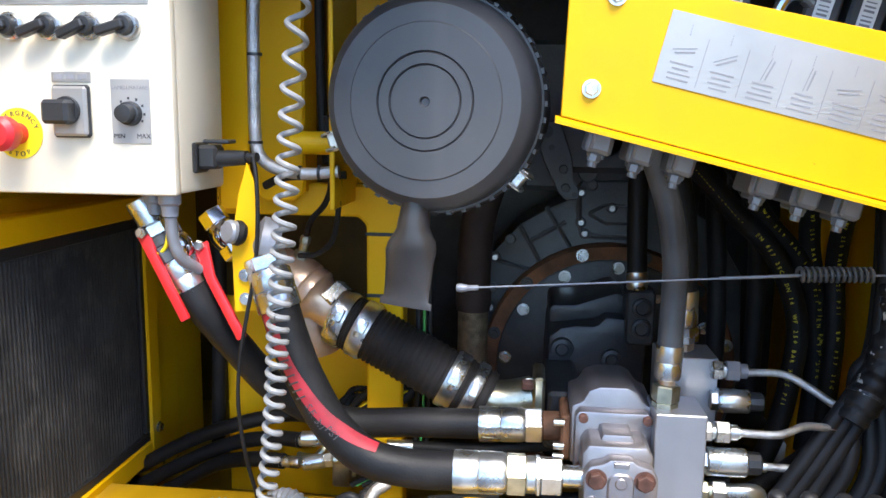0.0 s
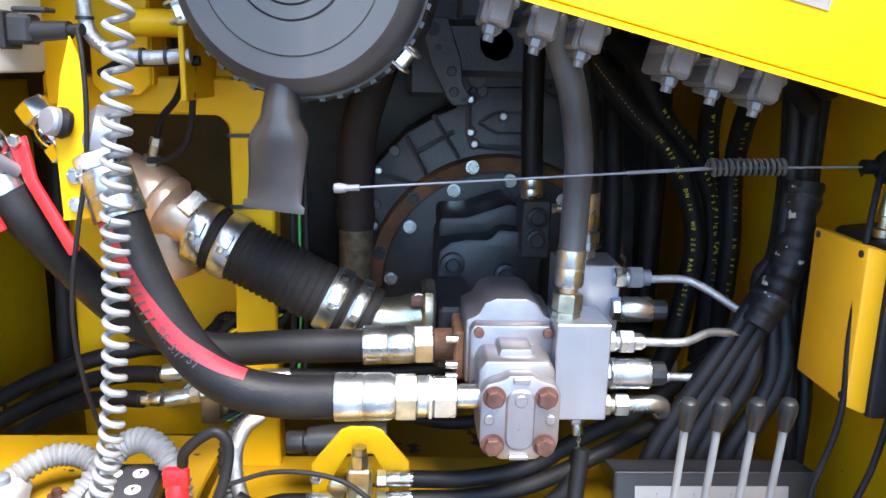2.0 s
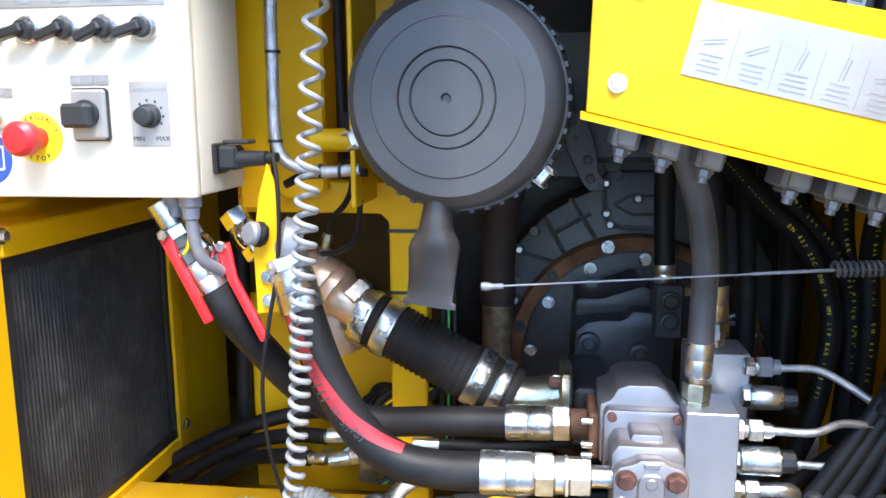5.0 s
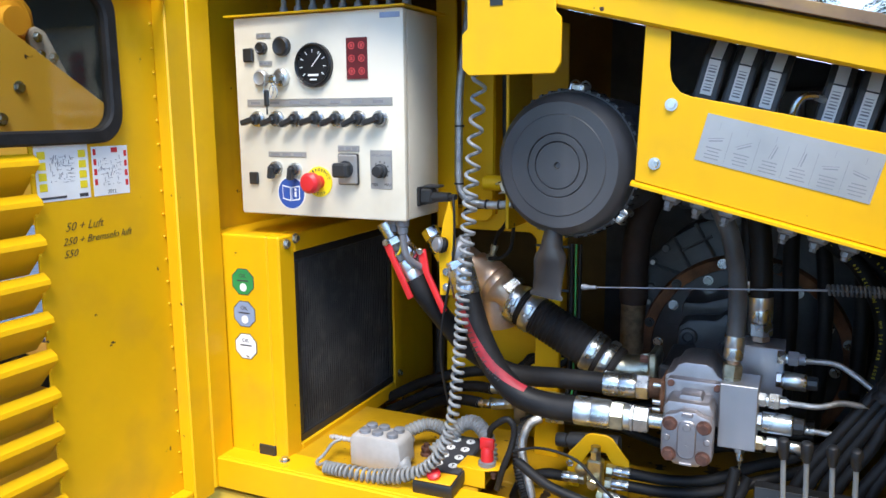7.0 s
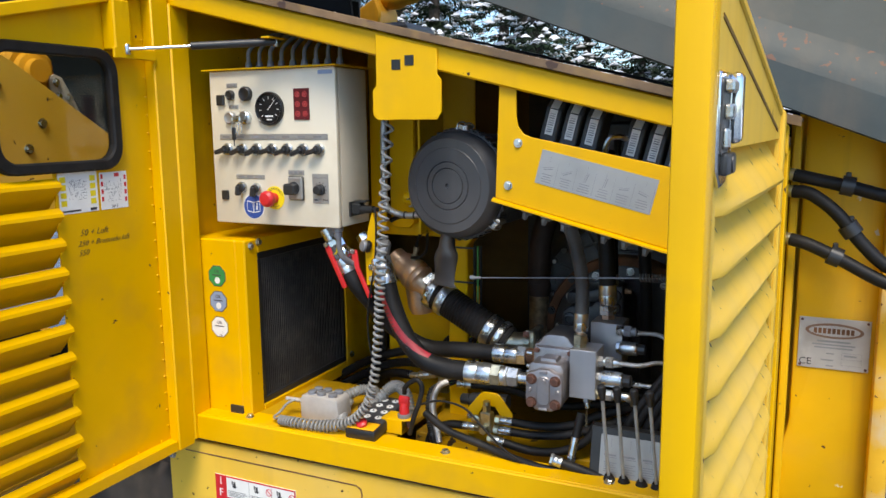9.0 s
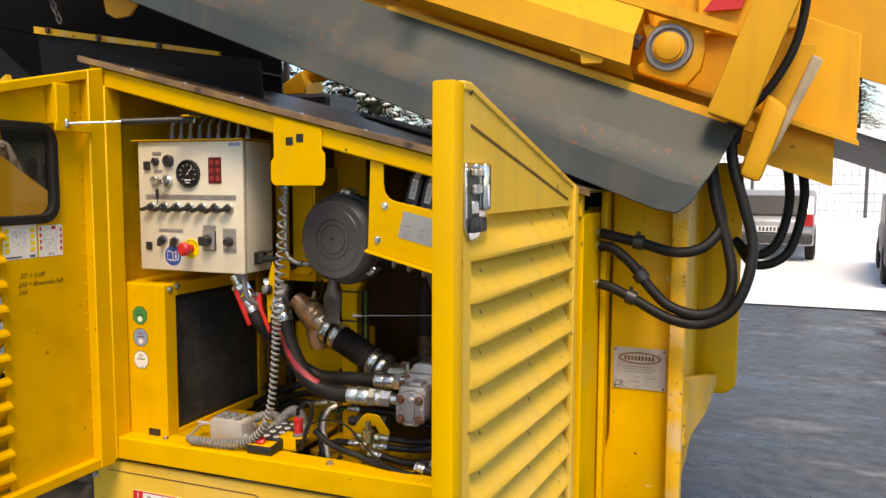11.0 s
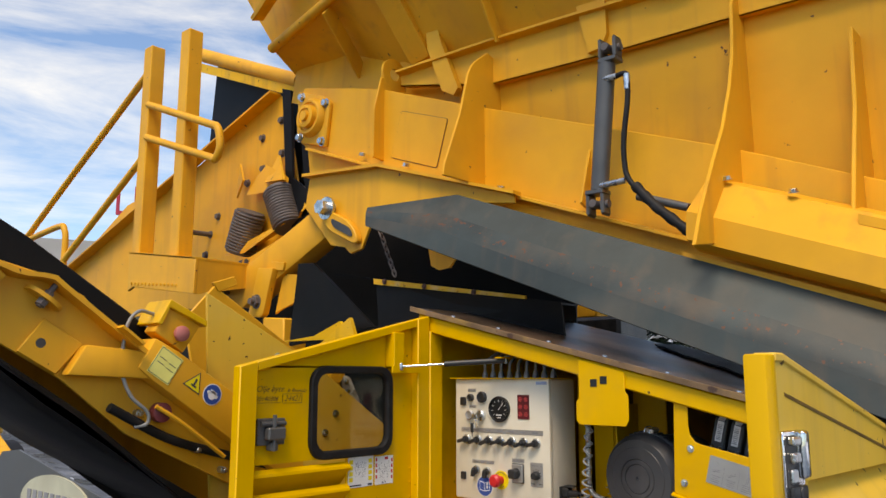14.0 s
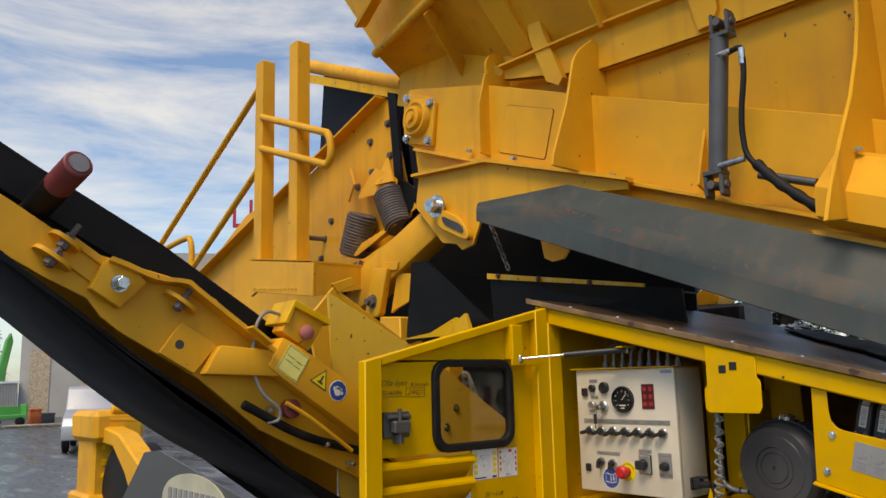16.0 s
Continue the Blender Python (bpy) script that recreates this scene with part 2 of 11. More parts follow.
M["spring"] = mat("dirty_spring_steel", (0.13, 0.11, 0.105), 0.6, metal=0.2, var=0.2, scale=14, bump=0.1, dirt=((0.06, 0.05, 0.05), 0.5, 10))
M["roofplate"] = mat("brown_black_roof_sheet", (0.055, 0.034, 0.022), 0.30, var=0.4, scale=3.5, bump=0.08, bscale=30, dirt=((0.24, 0.15, 0.085), 0.75, 3.4), streak=((0.24, 0.15, 0.09), 0.3), spec=0.6)
M["roofedge"] = mat("worn_roof_edge", (0.20, 0.12, 0.06), 0.5, var=0.3, scale=8, bump=0.08, dirt=((0.55, 0.33, 0.05), 0.6, 9), spots=((0.06, 0.03, 0.02), 22, 0.66))
M["dustrubber"] = mat("dusty_grey_rubber", (0.040, 0.038, 0.039), 0.36, var=0.25, scale=14, bump=0.05, bscale=200, dirt=((0.10, 0.085, 0.075), 0.7, 9))
M["fins"] = mat("dusty_cooler_fins", (0.030, 0.029, 0.029), 0.7, var=0.35, scale=9, bump=0.4, bscale=500, dirt=((0.10, 0.09, 0.08), 0.55, 30))
M["dial"] = mat("gauge_black", (0.012, 0.012, 0.013), 0.3, var=0.1, scale=30, bump=0.0)
M["maroon"] = mat("dark_red_panel", (0.12, 0.012, 0.016), 0.35, var=0.1, scale=30, bump=0.0)
M["yellowtext"] = mat("yellow_hose_print", (0.72, 0.62, 0.03), 0.6, var=0.1, scale=60, bump=0.0)
M["redtape"] = mat("red_hose_stripe", (0.32, 0.020, 0.032), 0.5, var=0.2, scale=30, bump=0.05, bscale=300, dirt=((0.06, 0.02, 0.02), 0.5, 40))
M["greysilver"] = mat("braided_steel", (0.50, 0.50, 0.49), 0.4, metal=0.8, var=0.2, scale=60, bump=0.5, bscale=420)
M["bronzebraid"] = mat("bronze_braid", (0.32, 0.25, 0.16), 0.5, metal=0.6, var=0.3, scale=60, bump=0.6, bscale=300)
M["pipe"] = mat("dark_red_brown_pipe", (0.05, 0.032, 0.028), 0.7, var=0.25, scale=14, bump=0.1)
M["concrete"] = mat("pale_render_wall", (0.42, 0.40, 0.37), 0.8, var=0.08, scale=0.6, bump=0.05, bscale=10)
M["bark"] = mat("bark", (0.06, 0.045, 0.035), 0.9, var=0.3, scale=4, bump=0.3, bscale=30)
M["needles"] = mat("spruce_needles", (0.016, 0.030, 0.013), 0.7, var=0.4, scale=1.2, bump=0.0, spec=0.2)
M["snow"] = mat("snow", (0.80, 0.82, 0.86), 0.6, var=0.05, scale=0.8, bump=0.3, bscale=6)
M["carwhite"] = mat("silver_car_paint", (0.45, 0.46, 0.48), 0.3, metal=0.4, var=0.04, scale=1, bump=0.0, dirt=((0.2, 0.18, 0.16), 0.3, 1.5))
M["carred"] = mat("red_lamp", (0.5, 0.02, 0.02), 0.2, var=0.05, scale=4, bump=0.0)
M["track"] = mat("muddy_track_steel", (0.055, 0.042, 0.034), 0.75, var=0.35, scale=6, bump=0.3, bscale=30, dirt=((0.20, 0.15, 0.10), 0.6, 5))
M["signred"] = mat("red_sign_letters", (0.45, 0.02, 0.05), 0.5, var=0.05, scale=1, bump=0.0)
M["machinegreen"] = mat("green_machine_paint", (0.05, 0.33, 0.07), 0.5, var=0.1, scale=1, bump=0.0)
M["orangebag"] = mat("orange_red_plastic", (0.62, 0.13, 0.03), 0.5, var=0.2, scale=4, bump=0.1, bscale=8)
M["wood"] = mat("scuffed_bare_edge", (0.50, 0.40, 0.28), 0.7, var=0.2, scale=8, bump=0.2, bscale=40, dirt=((0.28, 0.17, 0.09), 0.6, 6))


def glass_mat():
    m = bpy.data.materials.new("tinted_glass")
    m.use_nodes = True
    n, l = m.node_tree.nodes, m.node_tree.links
    n.clear()
    o = n.new("ShaderNodeOutputMaterial")
    t = n.new("ShaderNodeBsdfTransparent")
    t.inputs[0].default_value = (0.80, 0.79, 0.72, 1)
    g = n.new("ShaderNodeBsdfGlossy")
    g.inputs["Roughness"].default_value = 0.05
    f = n.new("ShaderNodeFresnel")
    f.inputs[0].default_value = 1.32
    x = n.new("ShaderNodeMixShader")
    l.new(f.outputs[0], x.inputs[0])
    l.new(t.outputs[0], x.inputs[1])
    l.new(g.outputs[0], x.inputs[2])
    l.new(x.outputs[0], o.inputs[0])
    return m


M["glass"] = glass_mat()


def ground_mat():
    m = bpy.data.materials.new("wet_asphalt_with_snow")
    m.use_nodes = True
    n, l = m.node_tree.nodes, m.node_tree.links
    b = n["Principled BSDF"]
    co = n.new("ShaderNodeTexCoord")
    a = n.new("ShaderNodeTexNoise")
    a.inputs["Scale"].default_value, a.inputs["Detail"].default_value = 0.9, 12
    a.inputs["Roughness"].default_value = 0.68
    mp = n.new("ShaderNodeMapping")
    mp.inputs["Scale"].default_value = (0.45, 1.6, 1)
    mp.inputs["Rotation"].default_value = (0, 0, 0.35)
    l.new(co.outputs["Object"], mp.inputs[0])
    l.new(mp.outputs[0], a.inputs["Vector"])
    f = n.new("ShaderNodeTexNoise")
    f.inputs["Scale"].default_value, f.inputs["Detail"].default_value = 9, 6
    l.new(co.outputs["Object"], f.inputs["Vector"])
    r = n.new("ShaderNodeValToRGB")
    e = r.color_ramp.elements
    e[0].position, e[0].color = 0.36, (0.03, 0.032, 0.037, 1)
    e[1].position, e[1].color = 0.80, (0.66, 0.68, 0.72, 1)
    e.new(0.55).color = (0.085, 0.09, 0.10, 1)
    e.new(0.66).color = (0.28, 0.295, 0.32, 1)
    l.new(a.outputs[0], r.inputs[0])
    x = n.new("ShaderNodeMixRGB")
    x.blend_type = "MULTIPLY"
    x.inputs[0].default_value = 0.9
    fr = n.new("ShaderNodeMapRange")
    fr.inputs["From Min"].default_value, fr.inputs["From Max"].default_value = 0.35, 0.62
    fr.inputs["To Min"].default_value = 0.35
    l.new(f.outputs[0], fr.inputs["Value"])
    l.new(r.outputs[0], x.inputs[1])
    l.new(fr.outputs[0], x.inputs[2])
    l.new(x.outputs[0], b.inputs["Base Color"])
    ro = n.new("ShaderNodeMapRange")
    ro.inputs["From Min"].default_value, ro.inputs["From Max"].default_value = 0.35, 0.65
    ro.inputs["To Min"].default_value, ro.inputs["To Max"].default_value = 0.10, 0.6
    l.new(a.outputs[0], ro.inputs["Value"])
    l.new(ro.outputs[0], b.inputs["Roughness"])
    bp = n.new("ShaderNodeBump")
    bp.inputs["Strength"].default_value, bp.inputs["Distance"].default_value = 0.4, 0.02
    l.new(f.outputs[0], bp.inputs["Height"])
    l.new(bp.outputs[0], b.inputs["Normal"])
    return m


M["ground"] = ground_mat()


# ---- building blocks ----
def V(*a):
    return Vector(a)


def thing(name, loc, label, category, group="", kind=""):
    ob = new(name)
    ob.empty_display_size = 0.05
    ob.location = loc
    return tagged(ob, label, category, group, kind)


def base_of(ob):
    p = Vector((0, 0, 0))
    while ob is not None:
        p += ob.location
        ob = ob.parent
    return p


def part(name, bm, material, parent=None, label="", angle=35):
    """One mesh object from a bmesh in world coordinates, under a thing or a part."""
    if parent is not None:
        bmesh.ops.translate(bm, verts=bm.verts, vec=-base_of(parent))
    bm.normal_update()
    me = bpy.data.meshes.new(name)
    for f in bm.faces:
        f.smooth = True
    bm.to_mesh(me)
    bm.free()
    me.set_sharp_from_angle(angle=radians(angle))
    me.materials.append(M[material] if isinstance(material, str) else material)
    ob = new(name, me)
    ob.parent = parent
    if label:
        tagged(ob, label)
    return ob


def pieces(name, bm, material, parent, label="", join=True):
    """Every separate lump of a bmesh as a part of its own; lumps that touch stay together."""
    seen, lumps = set(), []
    for v0 in bm.verts:
        if v0 in seen:
            continue
        todo, isl = [v0], []
        seen.add(v0)
        while todo:
            v = todo.pop()
            isl.append(v)
            for e in v.link_edges:
                w = e.other_vert(v)
                if w not in seen:
                    seen.add(w)
                    todo.append(w)
        lo = [min(v.co[k] for v in isl) - 0.0006 for k in range(3)]
        hi = [max(v.co[k] for v in isl) + 0.0006 for k in range(3)]
        hit = [l for l in lumps if all(l[1][k] <= hi[k] and l[2][k] >= lo[k] for k in range(3))] if join else []
        for l in hit:
            lumps.remove(l)
            isl = isl + l[0]
            lo, hi = [min(a, b) for a, b in zip(lo, l[1])], [max(a, b) for a, b in zip(hi, l[2])]
        lumps.append((isl, lo, hi))
    for isl, _, _ in lumps:
        nb = B()
        vm = {v: nb.verts.new(v.co) for v in isl}
        for f in {f for v in isl for f in v.link_faces}:
            nb.faces.new([vm[v] for v in f.verts])
        part(name, nb, material, parent, label)
    bm.free()


def solo(name, bm, material, label, category, group="", kind="", at=None, angle=35):
    """A thing that is one mesh; its origin is put at the middle of its base."""
    if at is None:
        xs = [v.co for v in bm.verts]
        at = V((min(c.x for c in xs) + max(c.x for c in xs)) / 2, (min(c.y for c in xs) + max(c.y for c in xs)) / 2, min(c.z for c in xs))
    bmesh.ops.translate(bm, verts=bm.verts, vec=-Vector(at))
    ob = part(name, bm, material, None, "", angle)
    ob.location = at
    return tagged(ob, label, category, group, kind)


def B():
    return bmesh.new()


def add(bm, verts, faces):
    vs = [bm.verts.new(v) for v in verts]
    fs = []
    for f in faces:
        fs.append(bm.faces.new([vs[i] for i in f]))
    return vs, fs


def bevel_new(bm, vs, off, seg=1):
    if off <= 0:
        return
    s = set(vs)
    es = [e for e in bm.edges if e.verts[0] in s and e.verts[1] in s]
    bmesh.ops.bevel(bm, geom=es, offset=off, segments=seg, affect="EDGES", profile=0.5)


def box(bm, x0, x1, y0, y1, z0, z1, bev=0.0, seg=1, m=None):
    pts = [V(x, y, z) for x in (x0, x1) for y in (y0, y1) for z in (z0, z1)]
    if m is not None:
        pts = [m @ p for p in pts]
    vs, _ = add(bm, pts, [(0, 1, 3, 2), (4, 6, 7, 5), (0, 4, 5, 1), (2, 3, 7, 6), (0, 2, 6, 4), (1, 5, 7, 3)])
    bevel_new(bm, vs, bev, seg)
    return bm


def prism(bm, pts, a, b, axis="y", bev=0.0, seg=1):
    """A flat outline (two coordinates in the order x, y, z without the axis) pulled from a to b along the axis."""
    def at(p, h):
        return {"y": V(p[0], h, p[1]), "x": V(h, p[0], p[1]), "z": V(p[0], p[1], h)}[axis]
    k = len(pts)
    vs, _ = add(bm, [at(p, a) for p in pts] + [at(p, b) for p in pts],
                [tuple(range(k - 1, -1, -1)), tuple(range(k, 2 * k))] + [(i, (i + 1) % k, k + (i + 1) % k, k + i) for i in range(k)])
    bmesh.ops.recalc_face_normals(bm, faces=list({f for v in vs for f in v.link_faces}))
    bevel_new(bm, vs, bev, seg)
    return bm


def frame_of(d):
    d = d.normalized()
    up = V(0, 0, 1) if abs(d.z) < 0.9 else V(1, 0, 0)
    s = d.cross(up).normalized()
    return s, s.cross(d).normalized(), d


def rod(bm, p0, p1, r, n=14, r2=None, bev=0.0, turn=0.0):
    p0, p1 = Vector(p0), Vector(p1)
    s, u, d = frame_of(p1 - p0)
    r2 = r if r2 is None else r2
    ring = [(math.cos(turn + 2 * math.pi * i / n), math.sin(turn + 2 * math.pi * i / n)) for i in range(n)]
    vs, _ = add(bm, [p0 + (s * c + u * q) * r for c, q in ring] + [p1 + (s * c + u * q) * r2 for c, q in ring],
                [tuple(range(n - 1, -1, -1)), tuple(range(n, 2 * n))] + [(i, (i + 1) % n, n + (i + 1) % n, n + i) for i in range(n)])
    if bev:
        caps = [e for v in vs for e in v.link_edges if (e.verts[0] in vs[:n]) == (e.verts[1] in vs[:n])]
        bmesh.ops.bevel(bm, geom=list(set(caps)), offset=bev, segments=1, affect="EDGES", profile=0.5)
    return bm


def hexrod(bm, p0, p1, r, turn=0.3, bev=0.0015):
    return rod(bm, p0, p1, r, 6, bev=bev, turn=turn)


def lathe(bm, p0, axis, profile, n=28):
    """profile: (distance along the axis, radius)."""
    s, u, d = frame_of(Vector(axis))
    p0 = Vector(p0)
    k = len(profile)
    verts = [p0 + d * h + (s * math.cos(2 * math.pi * i / n) + u * math.sin(2 * math.pi * i / n)) * max(r, 1e-5) for i in range(n) for h, r in profile]
    faces = [(i * k + j, i * k + j + 1, ((i + 1) % n) * k + j + 1, ((i + 1) % n) * k + j) for i in range(n) for j in range(k - 1)]
    vs, fs = add(bm, verts, faces)
    bmesh.ops.remove_doubles(bm, verts=vs, dist=2e-5)
    bmesh.ops.recalc_face_normals(bm, faces=bm.faces)
    return bm


def spline(pts, per=8):
    pts = [Vector(p) for p in pts]
    out = []
    for i in range(len(pts) - 1):
        p0 = pts[i - 1] if i else pts[0] * 2 - pts[1]
        p1, p2 = pts[i], pts[i + 1]
        p3 = pts[i + 2] if i + 2 < len(pts) else p2 * 2 - p1
        for j in range(per):
            t = j / per
            out.append(0.5 * (2 * p1 + (p2 - p0) * t + (2 * p0 - 5 * p1 + 4 * p2 - p3) * t * t + (3 * p1 - p0 - 3 * p2 + p3) * t ** 3))
    out.append(pts[-1])
    return out


def tube(bm, line, r, n=12, cap=True):
    """A tube along a dense line; r: a radius or a function of the fraction along it."""
    rad = r if callable(r) else (lambda f: r)
    k = len(line)
    prev_s = None
    verts = []
    for i, p in enumerate(line):
        d = (line[min(i + 1, k - 1)] - line[max(i - 1, 0)]).normalized()
        s = frame_of(d)[0] if prev_s is None else (prev_s - d * prev_s.dot(d)).normalized()
        u = s.cross(d)
        prev_s = s
        q = rad(i / max(1, k - 1))
        verts += [p + (s * math.cos(2 * math.pi * j / n) + u * math.sin(2 * math.pi * j / n)) * q for j in range(n)]
    faces = [(i * n + j, i * n + (j + 1) % n, (i + 1) * n + (j + 1) % n, (i + 1) * n + j) for i in range(k - 1) for j in range(n)]
    if cap:
        faces += [tuple(range(n - 1, -1, -1)), tuple(range((k - 1) * n, k * n))]
    vs, fs = add(bm, verts, faces)
    bmesh.ops.recalc_face_normals(bm, faces=fs)
    return bm


def sheet(bm, pts, thick, normal):
    """A flat plate from a 3D outline, with thickness along the normal."""
    nrm = Vector(normal).normalized() * thick
    k = len(pts)
    pts = [Vector(p) for p in pts]
    vs, fs = add(bm, pts + [p + nrm for p in pts], [tuple(range(k)), tuple(range(2 * k - 1, k - 1, -1))] + [(i, k + i, k + (i + 1) % k, (i + 1) % k) for i in range(k)])
    bmesh.ops.recalc_face_normals(bm, faces=fs)
    return bm


def rounded(x0, x1, z0, z1, r, k=5):
    out = []
    for cx, cz, a0 in ((x1 - r, z1 - r, 0), (x0 + r, z1 - r, 90), (x0 + r, z0 + r, 180), (x1 - r, z0 + r, 270)):
        out += [(cx + r * math.cos(radians(a0 + 90 * i / k)), cz + r * math.sin(radians(a0 + 90 * i / k))) for i in range(k + 1)]
    return out


def disc(bm, c, axis, r, h, n=24, bev=0.0):
    c, a = Vector(c), Vector(axis).normalized()
    return rod(bm, c, c + a * h, r, n, bev=bev)


def bolt_head(bm, c, axis, r=0.008, h=0.006, washer=True):
    c, a = Vector(c), Vector(axis).normalized()
    if washer:
        rod(bm, c, c + a * 0.0018, r * 1.35, 14)
    rod(bm, c + a * 0.0018, c + a * (h + 0.0018), r, 6, bev=0.0008, turn=random.random())
    return bm


def writing(name, body, size, m, material, parent, extrude=0.0004, align="CENTER", slant=0.0):
    """Letters of the built-in font as a mesh; m: pose of the line's foot."""
    cu = bpy.data.curves.new(name, "FONT")
    cu.body, cu.size, cu.extrude, cu.align_x = body, size, extrude, align
    cu.resolution_u = 2
    cu.shear = slant
    cu.offset = -0.012 * size if slant else 0.0
    tmp = bpy.data.objects.new(name, cu)
    scene.collection.objects.link(tmp)
    me = bpy.data.meshes.new_from_object(tmp.evaluated_get(bpy.context.evaluated_depsgraph_get()))
    bpy.data.objects.remove(tmp)
    bm = B()
    bm.from_mesh(me)
    bpy.data.meshes.remove(me)
    bmesh.ops.transform(bm, matrix=m, verts=bm.verts)
    return part(name, bm, material, parent)


def bars(bm, rects, y, depth=0.0006):
    """Small raised bars on a front face: rects of x0, x1, z0, z1."""
    for x0, x1, z0, z1 in rects:
        box(bm, x0, x1, y - depth, y, z0, z1)
    return bm

# ---- ground ----
bm = B()
add(bm, [V(-400, -400, 0), V(400, -400, 0), V(400, 400, 0), V(-400, 400, 0)], [(0, 1, 2, 3)])
tagged(part("ground", bm, "ground"), "wet asphalt yard with frozen snow patches", "ground", kind="structure")


# ---- engine enclosure ----
def roof_z(x):
    return 2.021 - 0.2505 * (x + 0.853)


XL, XR, YF, YB = -0.90, 0.625, 0.86, 1.95
enc = thing("engine_enclosure", (0, 1.4, 0.3), "yellow painted steel engine enclosure with its bay standing open", "machine housing")
bm = B()
prism(bm, [(XL, 0.80), (XR, 0.80), (XR, 0.87), (XL, 0.87)], YF, YF + 0.012, bev=0.003)
prism(bm, [(XL, 0.858), (XR, 0.858), (XR, 0.87), (XL, 0.87)], YF + 0.012, YF + 0.085, bev=0.002)
prism(bm, [(XL, 0.78), (XR, 0.78), (XR, 0.868), (XL, 0.868)], YF + 0.073, YF + 0.085)
part("sill", bm, "yellow", enc)
bm = B()
box(bm, XL + 0.02, -0.262, YF + 0.087, 1.262, 0.855, 0.867, 0.002)
box(bm, XL + 0.02, -0.262, 1.25, 1.262, 0.775, 0.856, 0.0)
part("front_deck", bm, M["deckgrime"], enc, "grimy yellow deck behind the sill")
bm = B()
box(bm, -0.260, 0.30, 1.062, 1.25, 0.828, 0.840, 0.002)
box(bm, -0.260, 0.30, 1.062, 1.074, 0.775, 0.829, 0.0)
part("rear_ledge", bm, M["deckgrime"], enc)
bm = B()
box(bm, XL, XR, YF + 0.085, YB, 0.76, 0.775)
part("bay_floor", bm, "floor_grime", enc, "grimy yellow bay floor")
bm = B()
prism(bm, [(XL, roof_z(XL)), (XR, roof_z(XR)), (XR, roof_z(XR) - 0.056), (XL, roof_z(XL) - 0.056)], YF - 0.004, YF + 0.03, bev=0.004)
part("top_beam", bm, "yellow", enc)
bm = B()
sheet(bm, [V(XL - 0.03, YF - 0.012, roof_z(XL - 0.03) + 0.010), V(XR + 0.02, YF - 0.012, roof_z(XR + 0.02) + 0.010), V(XR + 0.02, YB, roof_z(XR + 0.02) + 0.010), V(XL - 0.03, YB, roof_z(XL - 0.03) + 0.010)], 0.006, (0.2, 0, 1))
roof = part("roof", bm, "roofplate", enc, "brown-black sheet roof with a worn front edge")
bm = B()
prism(bm, [(XL, 0.80), (XL + 0.065, 0.80), (XL + 0.065, roof_z(XL + 0.065) - 0.05), (XL, roof_z(XL) - 0.05)], YF - 0.012, YF + 0.055, bev=0.004)
part("hinge_post", bm, "yellow", enc)
bm = B()
prism(bm, [(XR - 0.03, 0.80), (XR, 0.80), (XR, roof_z(XR) - 0.05), (XR - 0.03, roof_z(XR - 0.03) - 0.05)], YF + 0.02, YB, bev=0.003)
part("end_wall", bm, "yellow_in", enc)
bm = B()
prism(bm, [(XL, 0.775), (XL + 0.012, 0.775), (XL + 0.012, roof_z(XL)), (XL, roof_z(XL))], YF + 0.055, YB)
part("end_wall", bm, "yellow_in", enc)
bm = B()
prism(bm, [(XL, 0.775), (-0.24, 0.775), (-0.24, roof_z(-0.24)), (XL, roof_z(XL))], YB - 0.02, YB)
# the shade deep in the bay is painted into this wall
part("back_wall", bm, "shadebrown", enc, "back wall of the bay with its deep shade in the colour")
# black backing added to give the unseen depth behind the engine its darkness
bm = B()
prism(bm, [(-0.24, 0.775), (XR, 0.775), (XR, roof_z(XR)), (-0.24, roof_z(-0.24))], YB - 0.02, YB)
part("bulkhead_lining", bm, "castblack", enc, "added black backing for the dark depth behind the engine")
# inner frame behind the control box
bm = B()
prism(bm, [(-0.445, 1.36), (-0.398, 1.36), (-0.398, roof_z(-0.398) - 0.06), (-0.445, roof_z(-0.445) - 0.06)], 1.172, 1.178, bev=0.002)
part("inner_post", bm, "yellow", enc)
bm = B()
prism(bm, [(-0.398, 1.385), (-0.385, 1.372), (-0.338, 1.372), (-0.324, 1.386), (-0.322, roof_z(-0.322) - 0.06), (-0.398, roof_z(-0.398) - 0.06)], 1.198, 1.205, bev=0.002)
box(bm, -0.330, -0.322, 1.205, 1.27, 1.386, 1.80, 0.001)
part("inner_post", bm, "yellow", enc)
bm = B()
prism(bm, [(-0.322, 1.39), (-0.20, 1.39), (-0.20, roof_z(-0.2) - 0.06), (-0.322, roof_z(-0.322) - 0.06)], 1.34, 1.346, bev=0.001)
part("rear_post", bm, "yellow", enc)
bm = B()
prism(bm, [(-0.47, 1.397), (-0.16, 1.397), (-0.16, 1.345), (-0.175, 1.33), (-0.175, 0.775), (-0.232, 0.775), (-0.232, 1.335), (-0.245, 1.348), (-0.47, 1.348)], 1.22, 1.27, bev=0.003)
part("inner_frame", bm, "yellow_in", enc)
bm = B()
prism(bm, [(1.09, 1.372), (1.235, 1.372), (1.235, 1.72), (1.09, 1.72)], -0.256, -0.249, "x", bev=0.0015)
rod(bm, (-0.325, 1.15, 1.461), (-0.254, 1.15, 1.461), 0.0165, 20, bev=0.001)
part("filter_bracket", bm, "yellow", enc)
bm = B()
for z in (1.322, 1.226, 1.12):
    box(bm, -0.2335, -0.152, 1.2165, 1.2195, z - 0.0025, z + 0.0025)
pieces("post_tie", bm, "black", enc, join=False)
bm = B()
